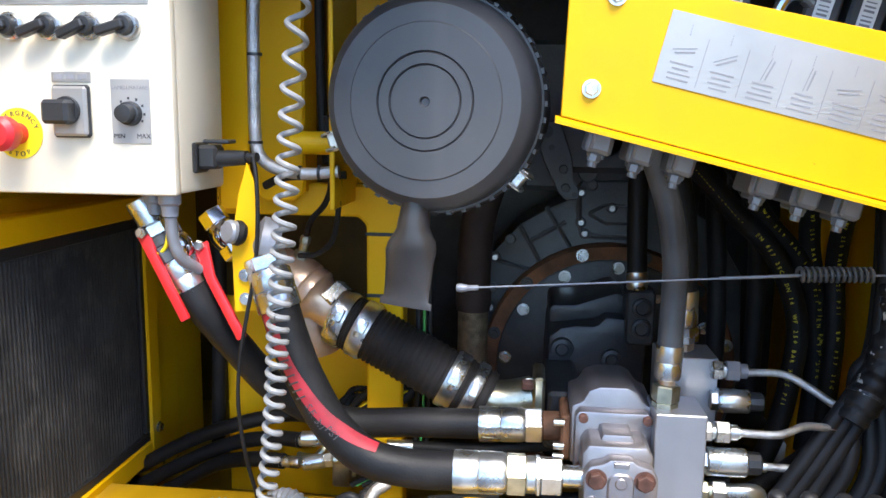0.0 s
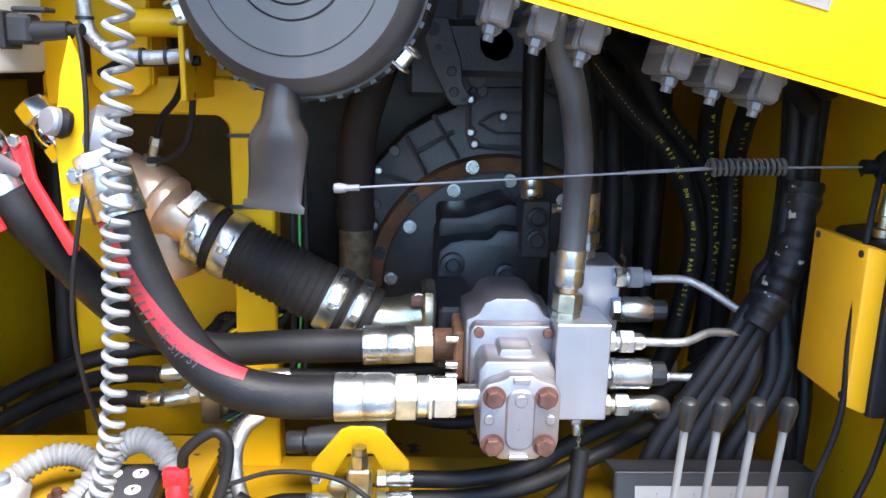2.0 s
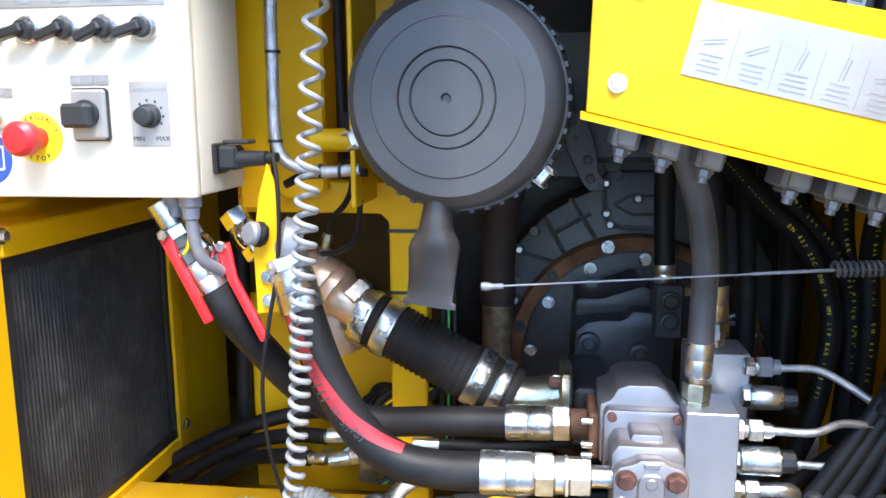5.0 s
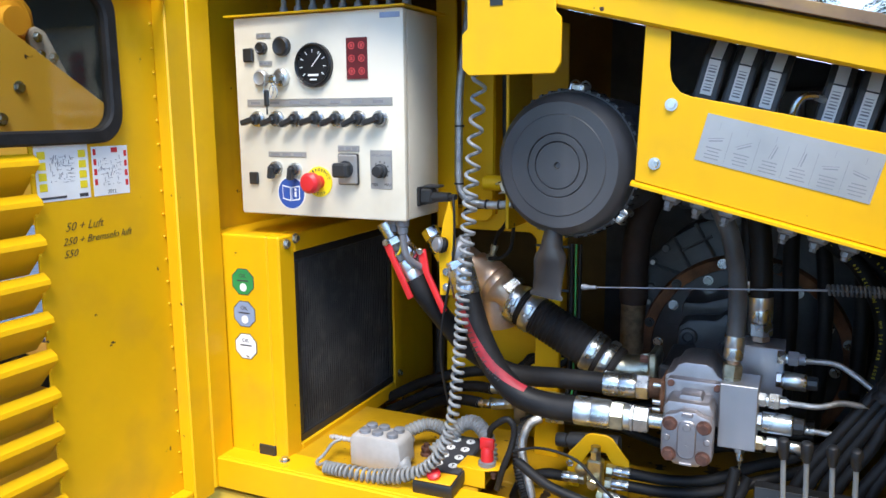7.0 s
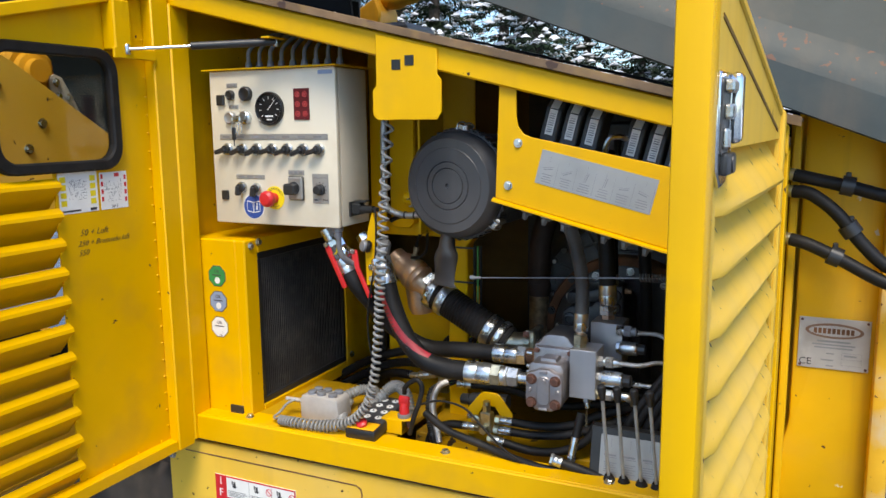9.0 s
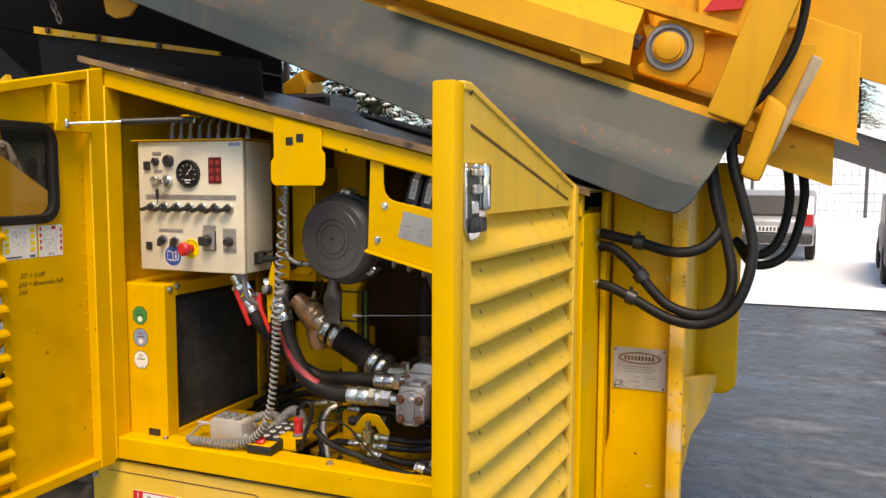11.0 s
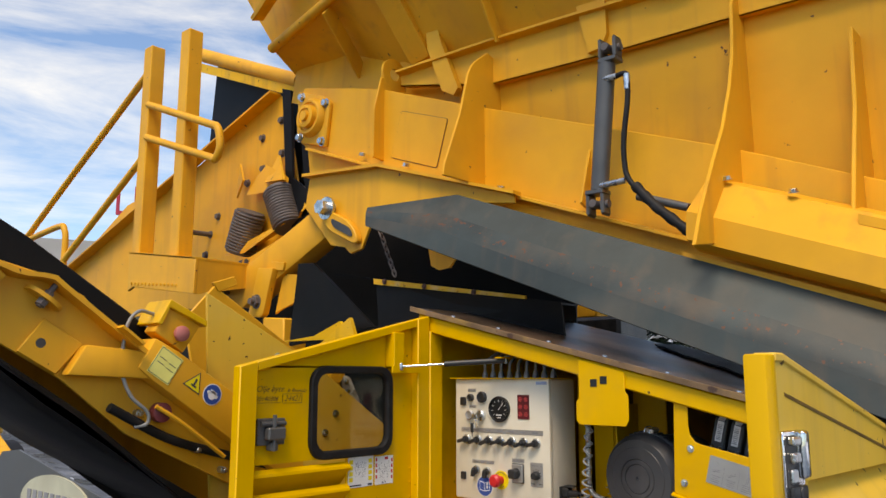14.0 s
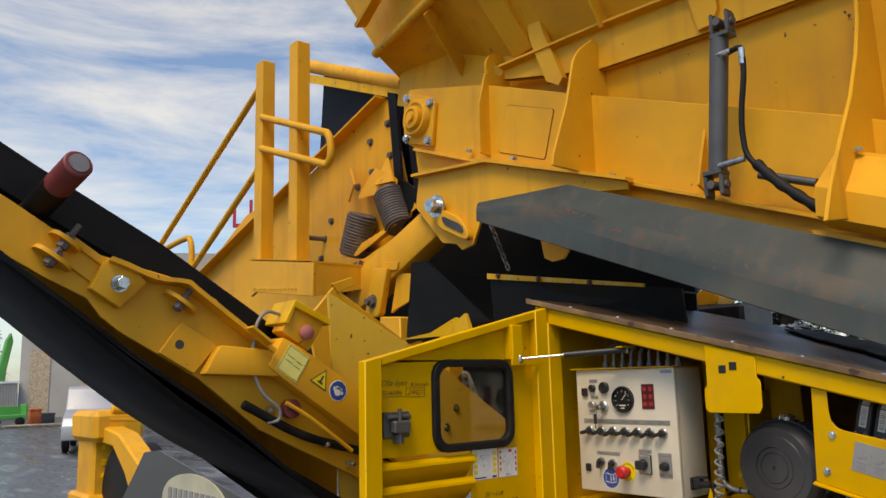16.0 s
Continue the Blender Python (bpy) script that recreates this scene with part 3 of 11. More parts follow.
prism(bm, [(-0.552, 0.775), (-0.226, 0.775), (-0.226, 1.165), (-0.552, 1.165)], 1.45, 1.456, bev=0.001)
part("inner_bulkhead", bm, "yellow", enc)
bm = B()
prism(bm, [(0.509, 0.868), (0.626, 0.868), (0.626, roof_z(0.626) - 0.05), (0.509, roof_z(0.509) - 0.05)], 0.866, 0.872, bev=0.0015)
part("hinge_post", bm, "yellow", enc)
bm = B()
box(bm, 0.515, 0.57, 1.5, 1.53, 0.775, 1.6, bev=0.003)
part("inner_column", bm, "yellow_in", enc)
bm = B()
prism(bm, [(XL - 0.03, roof_z(XL - 0.03) + 0.002), (XR + 0.02, roof_z(XR + 0.02) + 0.002), (XR + 0.02, roof_z(XR + 0.02) + 0.020), (XL - 0.03, roof_z(XL - 0.03) + 0.020)], YF - 0.018, YF - 0.012, bev=0.001)
part("roof_edge", bm, "roofedge", enc, "worn brown front edge of the roof")
bm = B()
nx, ny = 40, 5
vs = [V(-0.42 + 1.06 * i / (nx - 1), y, roof_z(-0.42 + 1.06 * i / (nx - 1)) + 0.022 + q + 0.005 * noise.noise((i * 0.45, y * 5, 2.0))) for q in (0.0, 0.006) for i in range(nx) for y0 in [1.72 - 0.72 * (i / (nx - 1)) ** 0.8 + 0.03 * noise.noise((i * 0.3, 0.0, 5.0))] for y in (y0, y0 * 0.75 + 0.4825, y0 * 0.5 + 0.965, y0 * 0.25 + 1.4475, 1.93)]
h0 = nx * ny
fs = []
for i in range(nx - 1):
    for j in range(ny - 1):
        a = i * ny + j
        fs += [(a, a + 1, a + ny + 1, a + ny), (h0 + a, h0 + a + ny, h0 + a + ny + 1, h0 + a + 1)]
    a, e = i * ny, i * ny + ny - 1
    fs += [(a, a + ny, h0 + a + ny, h0 + a), (e, h0 + e, h0 + e + ny, e + ny)]
add(bm, vs, fs)
bmesh.ops.recalc_face_normals(bm, faces=bm.faces)
part("roof_mat", bm, "belt", enc, "black rubber sheet lying on the roof")
# skirt below the sill
bm = B()
prism(bm, [(-0.965, 0.30), (-0.965, 0.755), (-0.94, 0.785), (0.625, 0.785), (0.625, 0.30)], YF + 0.015, YF + 0.03, bev=0.004)
part("skirt", bm, "yellow_pale", enc, "faded yellow lower panel with rust spots")
bm = B()
box(bm, -0.90, -0.335, YF + 0.0135, YF + 0.016, 0.7505, 0.7535)
prism(bm, [(-0.337, 0.7535), (-0.322, 0.745), (-0.319, 0.73), (-0.324, 0.66), (-0.320, 0.30), (-0.323, 0.30), (-0.327, 0.66), (-0.322, 0.73), (-0.325, 0.742), (-0.337, 0.7505)], YF + 0.0135, YF + 0.016)
part("panel_seam", bm, "rustring", enc, "rusty seam of the lower panel")
bm = B()
for p in ((-0.95, 0.73), (-0.345, 0.70), (0.2, 0.7)):
    bolt_head(bm, (p[0], YF + 0.015, p[1]), (0, -1, 0), 0.009, 0.007)
pieces("skirt_bolt", bm, "zinc", enc)
bm = B()
for i in range(7):
    x = -0.78 + i * 0.2
    lathe(bm, (x, YF + 0.05, roof_z(x) + 0.016), (0.25, 0, 1), [(0, 0.009), (0.003, 0.008), (0.005, 0.0)], 10)
pieces("rivet", bm, "zinc", enc)

# ---- left door, open at a right angle ----
DX = -0.86


def door_top(y):
    return 1.837 + (y - 0.075) * (2.02 - 1.837) / 0.775


ld = thing("enclosure_door", (DX, 0.45, 0.79), "yellow steel enclosure door standing open, with window and louvres", "door", "enclosure doors")


def ring_yz(outer, inner, a, b):
    """A plate with one hole, by a bridge of quads; outer and inner have the same number of corners."""
    bm = B()
    k = len(outer)
    vs = [V(h, *p) for h in (a, b) for p in list(outer) + list(inner)]
    f = []
    for i in range(k):
        j = (i + 1) % k
        f += [(i, j, k + j, k + i), (2 * k + i, 3 * k + i, 3 * k + j, 2 * k + j), (i, 2 * k + i, 2 * k + j, j), (k + i, k + j, 3 * k + j, 3 * k + i)]
    add(bm, vs, f)
    bmesh.ops.recalc_face_normals(bm, faces=bm.faces)
    return bm


SX = DX - 0.012
bm = B()
# sheet in strips round the window and the louvres
prism(bm, [(0.10, 0.80), (0.145, 0.80), (0.145, 1.56), (0.10, 1.56)], SX - 0.004, SX, "x")
prism(bm, [(0.50, 0.80), (0.84, 0.80), (0.84, 1.56), (0.50, 1.56)], SX - 0.004, SX, "x")
prism(bm, [(0.145, 0.80), (0.50, 0.80), (0.50, 0.824), (0.145, 0.824)], SX - 0.004, SX, "x")
prism(bm, [(0.10, 1.56), (0.345, 1.56), (0.345, 1.84), (0.10, 1.84)], SX - 0.004, SX, "x")
prism(bm, [(0.69, 1.56), (0.84, 1.56), (0.84, 1.84), (0.69, 1.84)], SX - 0.004, SX, "x")
prism(bm, [(0.10, 1.84), (0.84, 1.84), (0.84, 2.0), (0.10, door_top(0.10) - 0.01)], SX - 0.004, SX, "x")
part("door_sheet", bm, "yellow", ld)
corner = rounded(0.345, 0.69, 1.565, 1.84, 0.05)
bm = ring_yz([(min(max(y * 1.5 - 0.26, 0.345), 0.69), 1.84 if z > 1.70 else 1.56) for y, z in corner], corner, SX - 0.004, SX)
part("window_surround", bm, "yellow", ld)
bm = ring_yz(rounded(0.346, 0.694, 1.558, 1.842, 0.055), rounded(0.372, 0.668, 1.583, 1.818, 0.038), SX - 0.012, SX + 0.014)
bevel_new(bm, list(bm.verts), 0.004)
win = part("window_seal", bm, "rubber", ld, "black rubber window seal")
bm = B()
prism(bm, rounded(0.365, 0.675, 1.577, 1.824, 0.042), SX - 0.004, SX, "x")
pane = part("pane", bm, "glass", win)
pane.visible_shadow = False
bm = B()
# square tube frame on the inner side
prism(bm, [(0.075, 0.79), (0.135, 0.79), (0.135, door_top(0.135)), (0.075, door_top(0.075))], SX, DX + 0.022, "x", bev=0.003)
prism(bm, [(0.79, 0.79), (0.85, 0.79), (0.85, door_top(0.85)), (0.79, door_top(0.79))], SX, DX + 0.022, "x", bev=0.003)
prism(bm, [(0.135, door_top(0.135) - 0.028), (0.79, door_top(0.79) - 0.028), (0.79, door_top(0.79)), (0.135, door_top(0.135))], SX, DX + 0.018, "x", bev=0.003)
prism(bm, [(0.135, 0.79), (0.79, 0.79), (0.79, 0.822), (0.135, 0.822)], SX, DX + 0.018, "x", bev=0.003)
part("door_frame", bm, "yellow", ld)
bm = B()
for i in range(24):
    z = 0.86 + i * 0.046
    if z < 1.9:
        lathe(bm, (SX, 0.787, z), (0.3, -1, 0.1), [(-0.003, 0.0026), (0.002, 0.003), (0.004, 0.0)], 8)
for i in range(8):
    lathe(bm, (SX, 0.2 + i * 0.08, 0.824), (0.3, 0, 1), [(-0.003, 0.0026), (0.002, 0.003), (0.004, 0.0)], 8)
pieces("weld_bead", bm, "yellow", ld)
N_L = 11
P_L = (1.557 - 0.822) / N_L
bm0 = B()
prism(bm0, [(0.008, 0.056), (0.022, 0.045), (0.024, 0.037), (-0.029, -0.018), (-0.032, -0.016), (0.020, 0.039), (0.018, 0.042), (0.005, 0.054)], 0.138, 0.506, "y")
lou = part("louvre", bm0, "yellow", None)
lou.parent, lou.location = ld, V(SX - 0.008 - DX, 0.0 - 0.45, 0.822 - 0.79)
for i in range(1, N_L):
    c = lou.copy()
    scene.collection.objects.link(c)
    c.location = lou.location + V(0, 0, i * P_L)
bm = B()
for i in range(N_L):
    z = 0.822 + i * P_L
    for y in (0.145, 0.498):
        lathe(bm, (SX + 0.006, y, z + 0.02), (1, 0, 0), [(0, 0.0035), (0.002, 0.003), (0.004, 0.0)], 7)
pieces("louvre_weld", bm, "yellow", ld)
# strut bracket
bm = B()
box(bm, DX + 0.022, DX + 0.03, 0.66, 0.79, 1.82, 1.845, bev=0.002)
box(bm, SX, DX + 0.03, 0.665, 0.715, 1.84, 1.955, bev=0.003)
part("strut_bracket", bm, "yellow", ld)
# latch inside
latch = bm = B()
box(bm, SX, SX + 0.014, 0.155, 0.25, 1.615, 1.69, bev=0.003)
box(bm, SX + 0.014, SX + 0.04, 0.175, 0.235, 1.63, 1.665, bev=0.004)
rod(bm, (SX + 0.02, 0.16, 1.675), (SX + 0.02, 0.245, 1.675), 0.007, 10)
rod(bm, (SX + 0.03, 0.2, 1.60), (SX + 0.03, 0.2, 1.70), 0.006, 10)
box(bm, SX + 0.005, SX + 0.03, 0.19, 0.215, 1.60, 1.625, bev=0.002)
part("latch", bm, "greysteel", ld, "bare steel latch mechanism")

# ---- right door, seen from outside ----
RX0, RX1 = 0.557, 0.60
N_R = 12
P_R = (1.615 - 0.735) / N_R


rd = thing("enclosure_door", (0.58, 0.48, 0.70), "faded yellow louvred enclosure door with chrome latch, standing open", "door", "enclosure doors")
bm = B()
prism(bm, [(0.0, 0.70), (0.055, 0.70), (0.055, 1.835), (0.0, 1.835)], RX0, RX1, "x", bev=0.005, seg=2)
part("edge_post", bm, "yellow", rd)
bm = B()
prism(bm, [(0.055, 0.70), (0.105, 0.70), (0.105, 1.615 - P_R), (0.20, 1.615 - P_R), (0.20, 1.62), (0.20, 1.815), (0.10, 1.835), (0.055, 1.835)], RX1 - 0.012, RX1 - 0.004, "x")
prism(bm, [(0.20, 1.62), (0.93, 1.62), (0.93, 1.668), (0.20, 1.815)], RX1 - 0.012, RX1 - 0.004, "x")
prism(bm, [(0.895, 0.70), (0.93, 0.70), (0.93, 1.62), (0.895, 1.62)], RX1 - 0.012, RX1 - 0.004, "x")
prism(bm, [(0.105, 0.70), (0.895, 0.70), (0.895, 0.735), (0.105, 0.735)], RX1 - 0.012, RX1 - 0.004, "x")
box(bm, RX1 - 0.05, RX1 - 0.012, 0.898, 0.902, 0.735, 1.62)
box(bm, RX1 - 0.05, RX1 - 0.012, 0.098, 0.102, 0.735, 1.62)
part("door_sheet", bm, "yellow_pale", rd)
bm = B()
prism(bm, [(0.91, 0.70), (0.95, 0.70), (0.95, 1.664), (0.91, 1.672)], RX0, RX1 + 0.004, "x", bev=0.004)
prism(bm, [(0.055, 1.822), (0.10, 1.822), (0.91, 1.660), (0.91, 1.674), (0.10, 1.838), (0.055, 1.838)], RX0, RX1, "x", bev=0.003)
part("door_rim", bm, "yellow_pale", rd)
# raised dark strip in place of the shade inside a pressed groove
bm = B()
prism(bm, [(0.10, 1.765), (0.86, 1.632), (0.86, 1.638), (0.10, 1.771)], RX1 - 0.0045, RX1 - 0.0028, "x")
part("pressed_groove", bm, "shadebrown", rd, "dark strip for the shade in a pressed groove")
bm = B()
box(bm, RX0 - 0.024, RX0 - 0.004, 0.89, 0.945, 0.71, 1.66, 0.003)
box(bm, RX0 + 0.001, RX0 + 0.005, 0.055, 0.89, 0.71, 1.63)
part("door_liner", bm, "yellow", rd)
bm0 = B()
k = 6
prof = [(0.006, 0.0), (0.015, 0.003), (0.018, 0.010), (0.013, 0.022), (-0.032, P_R + 0.004), (-0.036, P_R + 0.004), (0.008, 0.022), (0.012, 0.011), (0.004, 0.004)]
line = [0.100, 0.135, 0.50, 0.868, 0.884]
scale_at = [0.12, 0.75, 1.0, 1.0, 0.75]
q = len(prof)
vs = [V(p[0] * s, y, p[1]) for y, s in zip(line, scale_at) for p in prof]
fs = [(i * q + j, i * q + (j + 1) % q, (i + 1) * q + (j + 1) % q, (i + 1) * q + j) for i in range(len(line) - 1) for j in range(q)] + [tuple(range(q)), tuple(range(len(line) * q - 1, (len(line) - 1) * q - 1, -1))]
add(bm0, vs, fs)
bmesh.ops.recalc_face_normals(bm0, faces=bm0.faces)
lou = part("louvre", bm0, "yellow_pale", None, angle=30)
lou.parent, lou.location = rd, V(RX1 - 0.006 - 0.58, -0.48, 0.735 - 0.70)
for i in range(1, N_R):
    c = lou.copy()
    scene.collection.objects.link(c)
    c.location = lou.location + V(0, 0, i * P_R)
# latch handle outside
bm = B()
prism(bm, [(0.055, 1.60), (0.085, 1.578), (0.125, 1.582), (0.165, 1.60), (0.168, 1.70), (0.160, 1.708), (0.062, 1.708), (0.055, 1.70)], RX1 - 0.004, RX1 + 0.003, "x", bev=0.002)
plate = part("latch_plate", bm, "chrome", rd, "chrome steel latch plate")
bm = B()
prism(bm, rounded(0.066, 0.126, 1.615, 1.700, 0.008), RX1 + 0.0025, RX1 + 0.0045, "x")
part("latch_recess", bm, "castblack", plate, "dark recess of the latch")
bm = B()
box(bm, RX1 + 0.003, RX1 + 0.016, 0.075, 0.118, 1.684, 1.698, 0.003)
box(bm, RX1 + 0.003, RX1 + 0.014, 0.080, 0.120, 1.655, 1.672, 0.003)
box(bm, RX1 + 0.003, RX1 + 0.010, 0.078, 0.112, 1.622, 1.645, 0.003)
pieces("latch_lug", bm, "zinc", plate)
bm = B()
box(bm, RX1 + 0.002, RX1 + 0.018, 0.130, 0.162, 1.627, 1.708, 0.007, 3)
part("latch_handle", bm, "chrome", plate, "polished pull handle")
bm = B()
box(bm, RX1 + 0.002, RX1 + 0.012, 0.075, 0.155, 1.592, 1.618, 0.005, 2)
lathe(bm, (RX1 + 0.010, 0.116, 1.605), (1, 0, 0), [(0, 0.011), (0.004, 0.010), (0.004, 0)], 16)
part("lock_barrel", bm, "black", plate, "black lock barrel")
rd.location, rd.rotation_euler, rd.scale = (0.5727, 0.4954, 0.70), (0, 0, radians(-4.25)), (0.93, 0.737, 1.008)

# ---- flap at the top beam ----
bm = B()
prism(bm, [(-0.237, 1.86), (-0.085, 1.822), (-0.085, 1.765), (-0.075, 1.755), (-0.075, 1.685), (-0.085, 1.668), (-0.235, 1.668), (-0.247, 1.68), (-0.247, 1.735), (-0.237, 1.745)], YF - 0.011, YF - 0.006, bev=0.0015)
flap = solo("latch_flap", bm, "yellow", "yellow steel striker plate hanging from the roof beam", "plate", at=(-0.16, YF, 1.84))
bm = B()
for x in (-0.185, -0.152):
    box(bm, x - 0.011, x + 0.011, YF - 0.0125, YF - 0.009, 1.779 - (x + 0.185) * -0.25, 1.801 - (x + 0.185) * -0.25)
part("square_hole", bm, "dial", flap)

# ---- control box ----
cb = thing("control_box", (-0.6, 1.01, 1.40), "cream steel control cabinet with switches, gauge and key", "control box")
CX0, CX1, CY0, CY1, CZ0, CZ1 = -0.795, -0.404, 0.938, 1.092, 1.401, 1.80
bm = B()
box(bm, CX0, CX1, CY0 + 0.018, CY1, CZ0, CZ1, bev=0.006, seg=2)
part("body", bm, "cream", cb)
bm = B()
box(bm, CX0 - 0.001, CX1 + 0.001, CY0, CY0 + 0.0165, CZ0 - 0.001, CZ1 + 0.001, bev=0.005, seg=2)
part("lid", bm, "cream", cb)
FY = CY0


def knob(x, z, r=0.0155, ang=200, lever=0.03):
    bm = B()
    lathe(bm, (x, FY, z), (0, -1, 0), [(0, r), (0.006, r), (0.009, r * 0.86), (0.009, r * 0.7)], 20)
    base = part("selector_bezel", bm, "zinc", cb, "metal ringed rotary switch")
    bm = B()
    lathe(bm, (x, FY - 0.004, z), (0, -1, 0), [(0, r * 0.72), (0.014, r * 0.62), (0.015, 0)], 16)
    d = V(math.cos(radians(ang)), 0, math.sin(radians(ang)))
    box(bm, -0.005, lever, -0.026, -0.010, -0.0055, 0.0055, 0.002, m=Matrix.Translation((x, FY, z)) @ Matrix.Rotation(-radians(ang), 4, "Y"))
    part("selector_lever", bm, "black", base)


for i in range(7):
    knob(-0.742 + i * 0.048, 1.597, 0.0165, 196 + (i % 3) * 4)
knob(-0.702, 1.497, 0.015, 262, 0.02)
knob(-0.654, 1.495, 0.015, 262, 0.02)


def plate_on(name, x0, x1, z0, z1, material, label="", th=0.0015, parent=None):
    bm = B()
    box(bm, x0, x1, FY - th, FY, z0, z1, 0.0004)
    return part(name, bm, material, parent or cb, label)


for a in ((-0.738, -0.703, 1.757, 1.768), (-0.733, -0.702, 1.703, 1.713), (-0.72, -0.627, 1.520, 1.531), (-0.552, -0.503, 1.533, 1.545)):
    pl = plate_on("engraved_label", *a, "silver")
    bm = B()
    w = a[1] - a[0]
    bars(bm, [(a[0] + w * (0.08 + 0.3 * j), a[0] + w * (0.3 + 0.3 * j), a[2] + 0.003, a[3] - 0.003) for j in range(3)], FY - 0.0015)
    part("illegible_print", bm, "greyink", pl)
pl = plate_on("engraved_label", -0.768, -0.428, 1.622, 1.637, "silver")
bm = B()
bars(bm, [(-0.758 + j * 0.048, -0.735 + j * 0.048, 1.627, 1.632) for j in range(7)], FY - 0.0015)
part("illegible_print", bm, "greyink", pl)
plate_on("maker_label", -0.452, -0.41, 1.783, 1.793, "bluegrey")
pl = plate_on("dial_plate", -0.479, -0.431, 1.462, 1.537, "silver", "brushed dial plate")
writing("min_mark", "MIN", 0.008, pose(-0.470, FY - 0.0016, 1.468, 90), "ink", pl)
writing("max_mark", "MAX", 0.008, pose(-0.440, FY - 0.0016, 1.468, 90), "ink", pl)
writing("dial_word", "LAMELLMATARE", 0.0062, pose(-0.455, FY - 0.0016, 1.525, 90), "greyink", pl)
bm = B()
bars(bm, [(-0.455 + 0.017 * math.cos(a) - 0.0012, -0.455 + 0.017 * math.cos(a) + 0.0012, 1.4965 + 0.017 * math.sin(a), 1.4995 + 0.017 * math.sin(a)) for a in (-0.6, -0.1, 0.5, 1.1, 1.7, 2.3, 2.9, 3.5)], FY - 0.0016)
part("scale_marks", bm, "ink", pl)
bm = B()
lathe(bm, (-0.455, FY, 1.497), (0, -1, 0), [(0, 0.0145), (0.01, 0.0135), (0.011, 0.011), (0.022, 0.010), (0.023, 0)], 20)
part("speed_knob", bm, "black", cb, "black turning knob")
bm = B()
box(bm, -0.548, -0.505, FY - 0.012, FY, 1.470, 1.528, 0.003)
sw = part("cam_switch", bm, "silver", cb, "square main switch with silver face")
bm = B()
box(bm, -0.55, -0.503, FY - 0.008, FY - 0.0005, 1.468, 1.53, 0.003)
part("switch_rim", bm, "black", sw)
bm = B()
lathe(bm, (-0.528, FY - 0.010, 1.5), (0, -1, 0), [(0, 0.017), (0.006, 0.016), (0.006, 0)], 18)
box(bm, -0.549, -0.516, FY - 0.034, FY - 0.012, 1.484, 1.512, 0.004)
part("switch_handle", bm, "black", sw)
# emergency stop
bm = B()
disc(bm, (-0.598, FY - 0.0015, 1.472), (0, 1, 0), 0.0305, 0.0015, 36)
es = part("stop_disc", bm, "signyellow", cb, "round yellow emergency stop disc")
for k2, (txt, a0, da) in enumerate((("EMERGENCY", 158, -17.2), ("STOP", -118, 19))):
    for i, ch in enumerate(txt):
        a = radians(a0 + da * i)
        rr = 0.0215 if k2 == 0 else 0.0275
        ang = math.degrees(a) - 90 if k2 == 0 else math.degrees(a) + 90
        writing("stop_letter", ch, 0.0085, Matrix.Translation((-0.598 + rr * math.cos(a), FY - 0.0018, 1.472 + rr * math.sin(a))) @ Matrix.Rotation(radians(-ang), 4, "Y") @ pose(0, 0, 0, 90), "ink", es)
bm = B()
lathe(bm, (-0.598, FY - 0.001, 1.472), (0, -1, 0), [(0, 0.013), (0.02, 0.012), (0.02, 0.0185), (0.024, 0.0205), (0.038, 0.0205), (0.044, 0.015), (0.046, 0)], 26)
part("stop_button", bm, "red", cb, "red mushroom button")
# read-the-manual sticker
bm = B()
disc(bm, (-0.667, FY - 0.0010, 1.447), (0, 1, 0), 0.034, 0.0010, 36)
st = part("manual_sticker", bm, "white", cb, "round blue sticker with an open book")
bm = B()
disc(bm, (-0.667, FY - 0.0014, 1.447), (0, 1, 0), 0.0318, 0.0005, 36)
part("sticker_field", bm, "blue", st)
bm = B()
for s in (-1, 1):
    prism(bm, [(-0.667 + s * 0.001, 1.43), (-0.667 + s * 0.021, 1.434), (-0.667 + s * 0.021, 1.463), (-0.667 + s * 0.001, 1.459)], FY - 0.0019, FY - 0.0013)
book = part("book_shape", bm, "white", st)
bm = B()
for s in (-1, 1):
    prism(bm, [(-0.667 + s * 0.0025, 1.433), (-0.667 + s * 0.0195, 1.4365), (-0.667 + s * 0.0195, 1.4605), (-0.667 + s * 0.0025, 1.457)], FY - 0.0022, FY - 0.0018)
part("book_pages", bm, "blue", st)
bm = B()
box(bm, -0.6585, -0.6535, FY - 0.0026, FY - 0.0021, 1.439, 1.450)
disc(bm, (-0.656, FY - 0.0026, 1.4545), (0, 1, 0), 0.0028, 0.0005, 12)
part("info_letter", bm, "white", st)
# gauge
bm = B()
lathe(bm, (-0.6, FY, 1.701), (0, -1, 0), [(0, 0.043), (0.008, 0.043), (0.012, 0.040), (0.009, 0.037), (0.006, 0.036), (0.006, 0)], 36)
ga = part("rev_counter", bm, "dial", cb, "round black rev counter")
bm = B()
for i in range(9):
    a = radians(220 - i * 32)
    c, s = math.cos(a), math.sin(a)
    box(bm, 0.024, 0.031, -0.0005, 0, -0.0007, 0.0007, m=Matrix.Translation((-0.6, FY - 0.0068, 1.701)) @ Matrix.Rotation(-a, 4, "Y"))
box(bm, -0.004, 0.029, -0.0016, -0.0008, -0.0009, 0.0009, m=Matrix.Translation((-0.6, FY - 0.0068, 1.701)) @ Matrix.Rotation(-radians(48), 4, "Y"))
bars(bm, [(-0.612, -0.588, 1.680, 1.684), (-0.608, -0.592, 1.672, 1.675)], FY - 0.0066)
part("gauge_marks", bm, "white", ga)
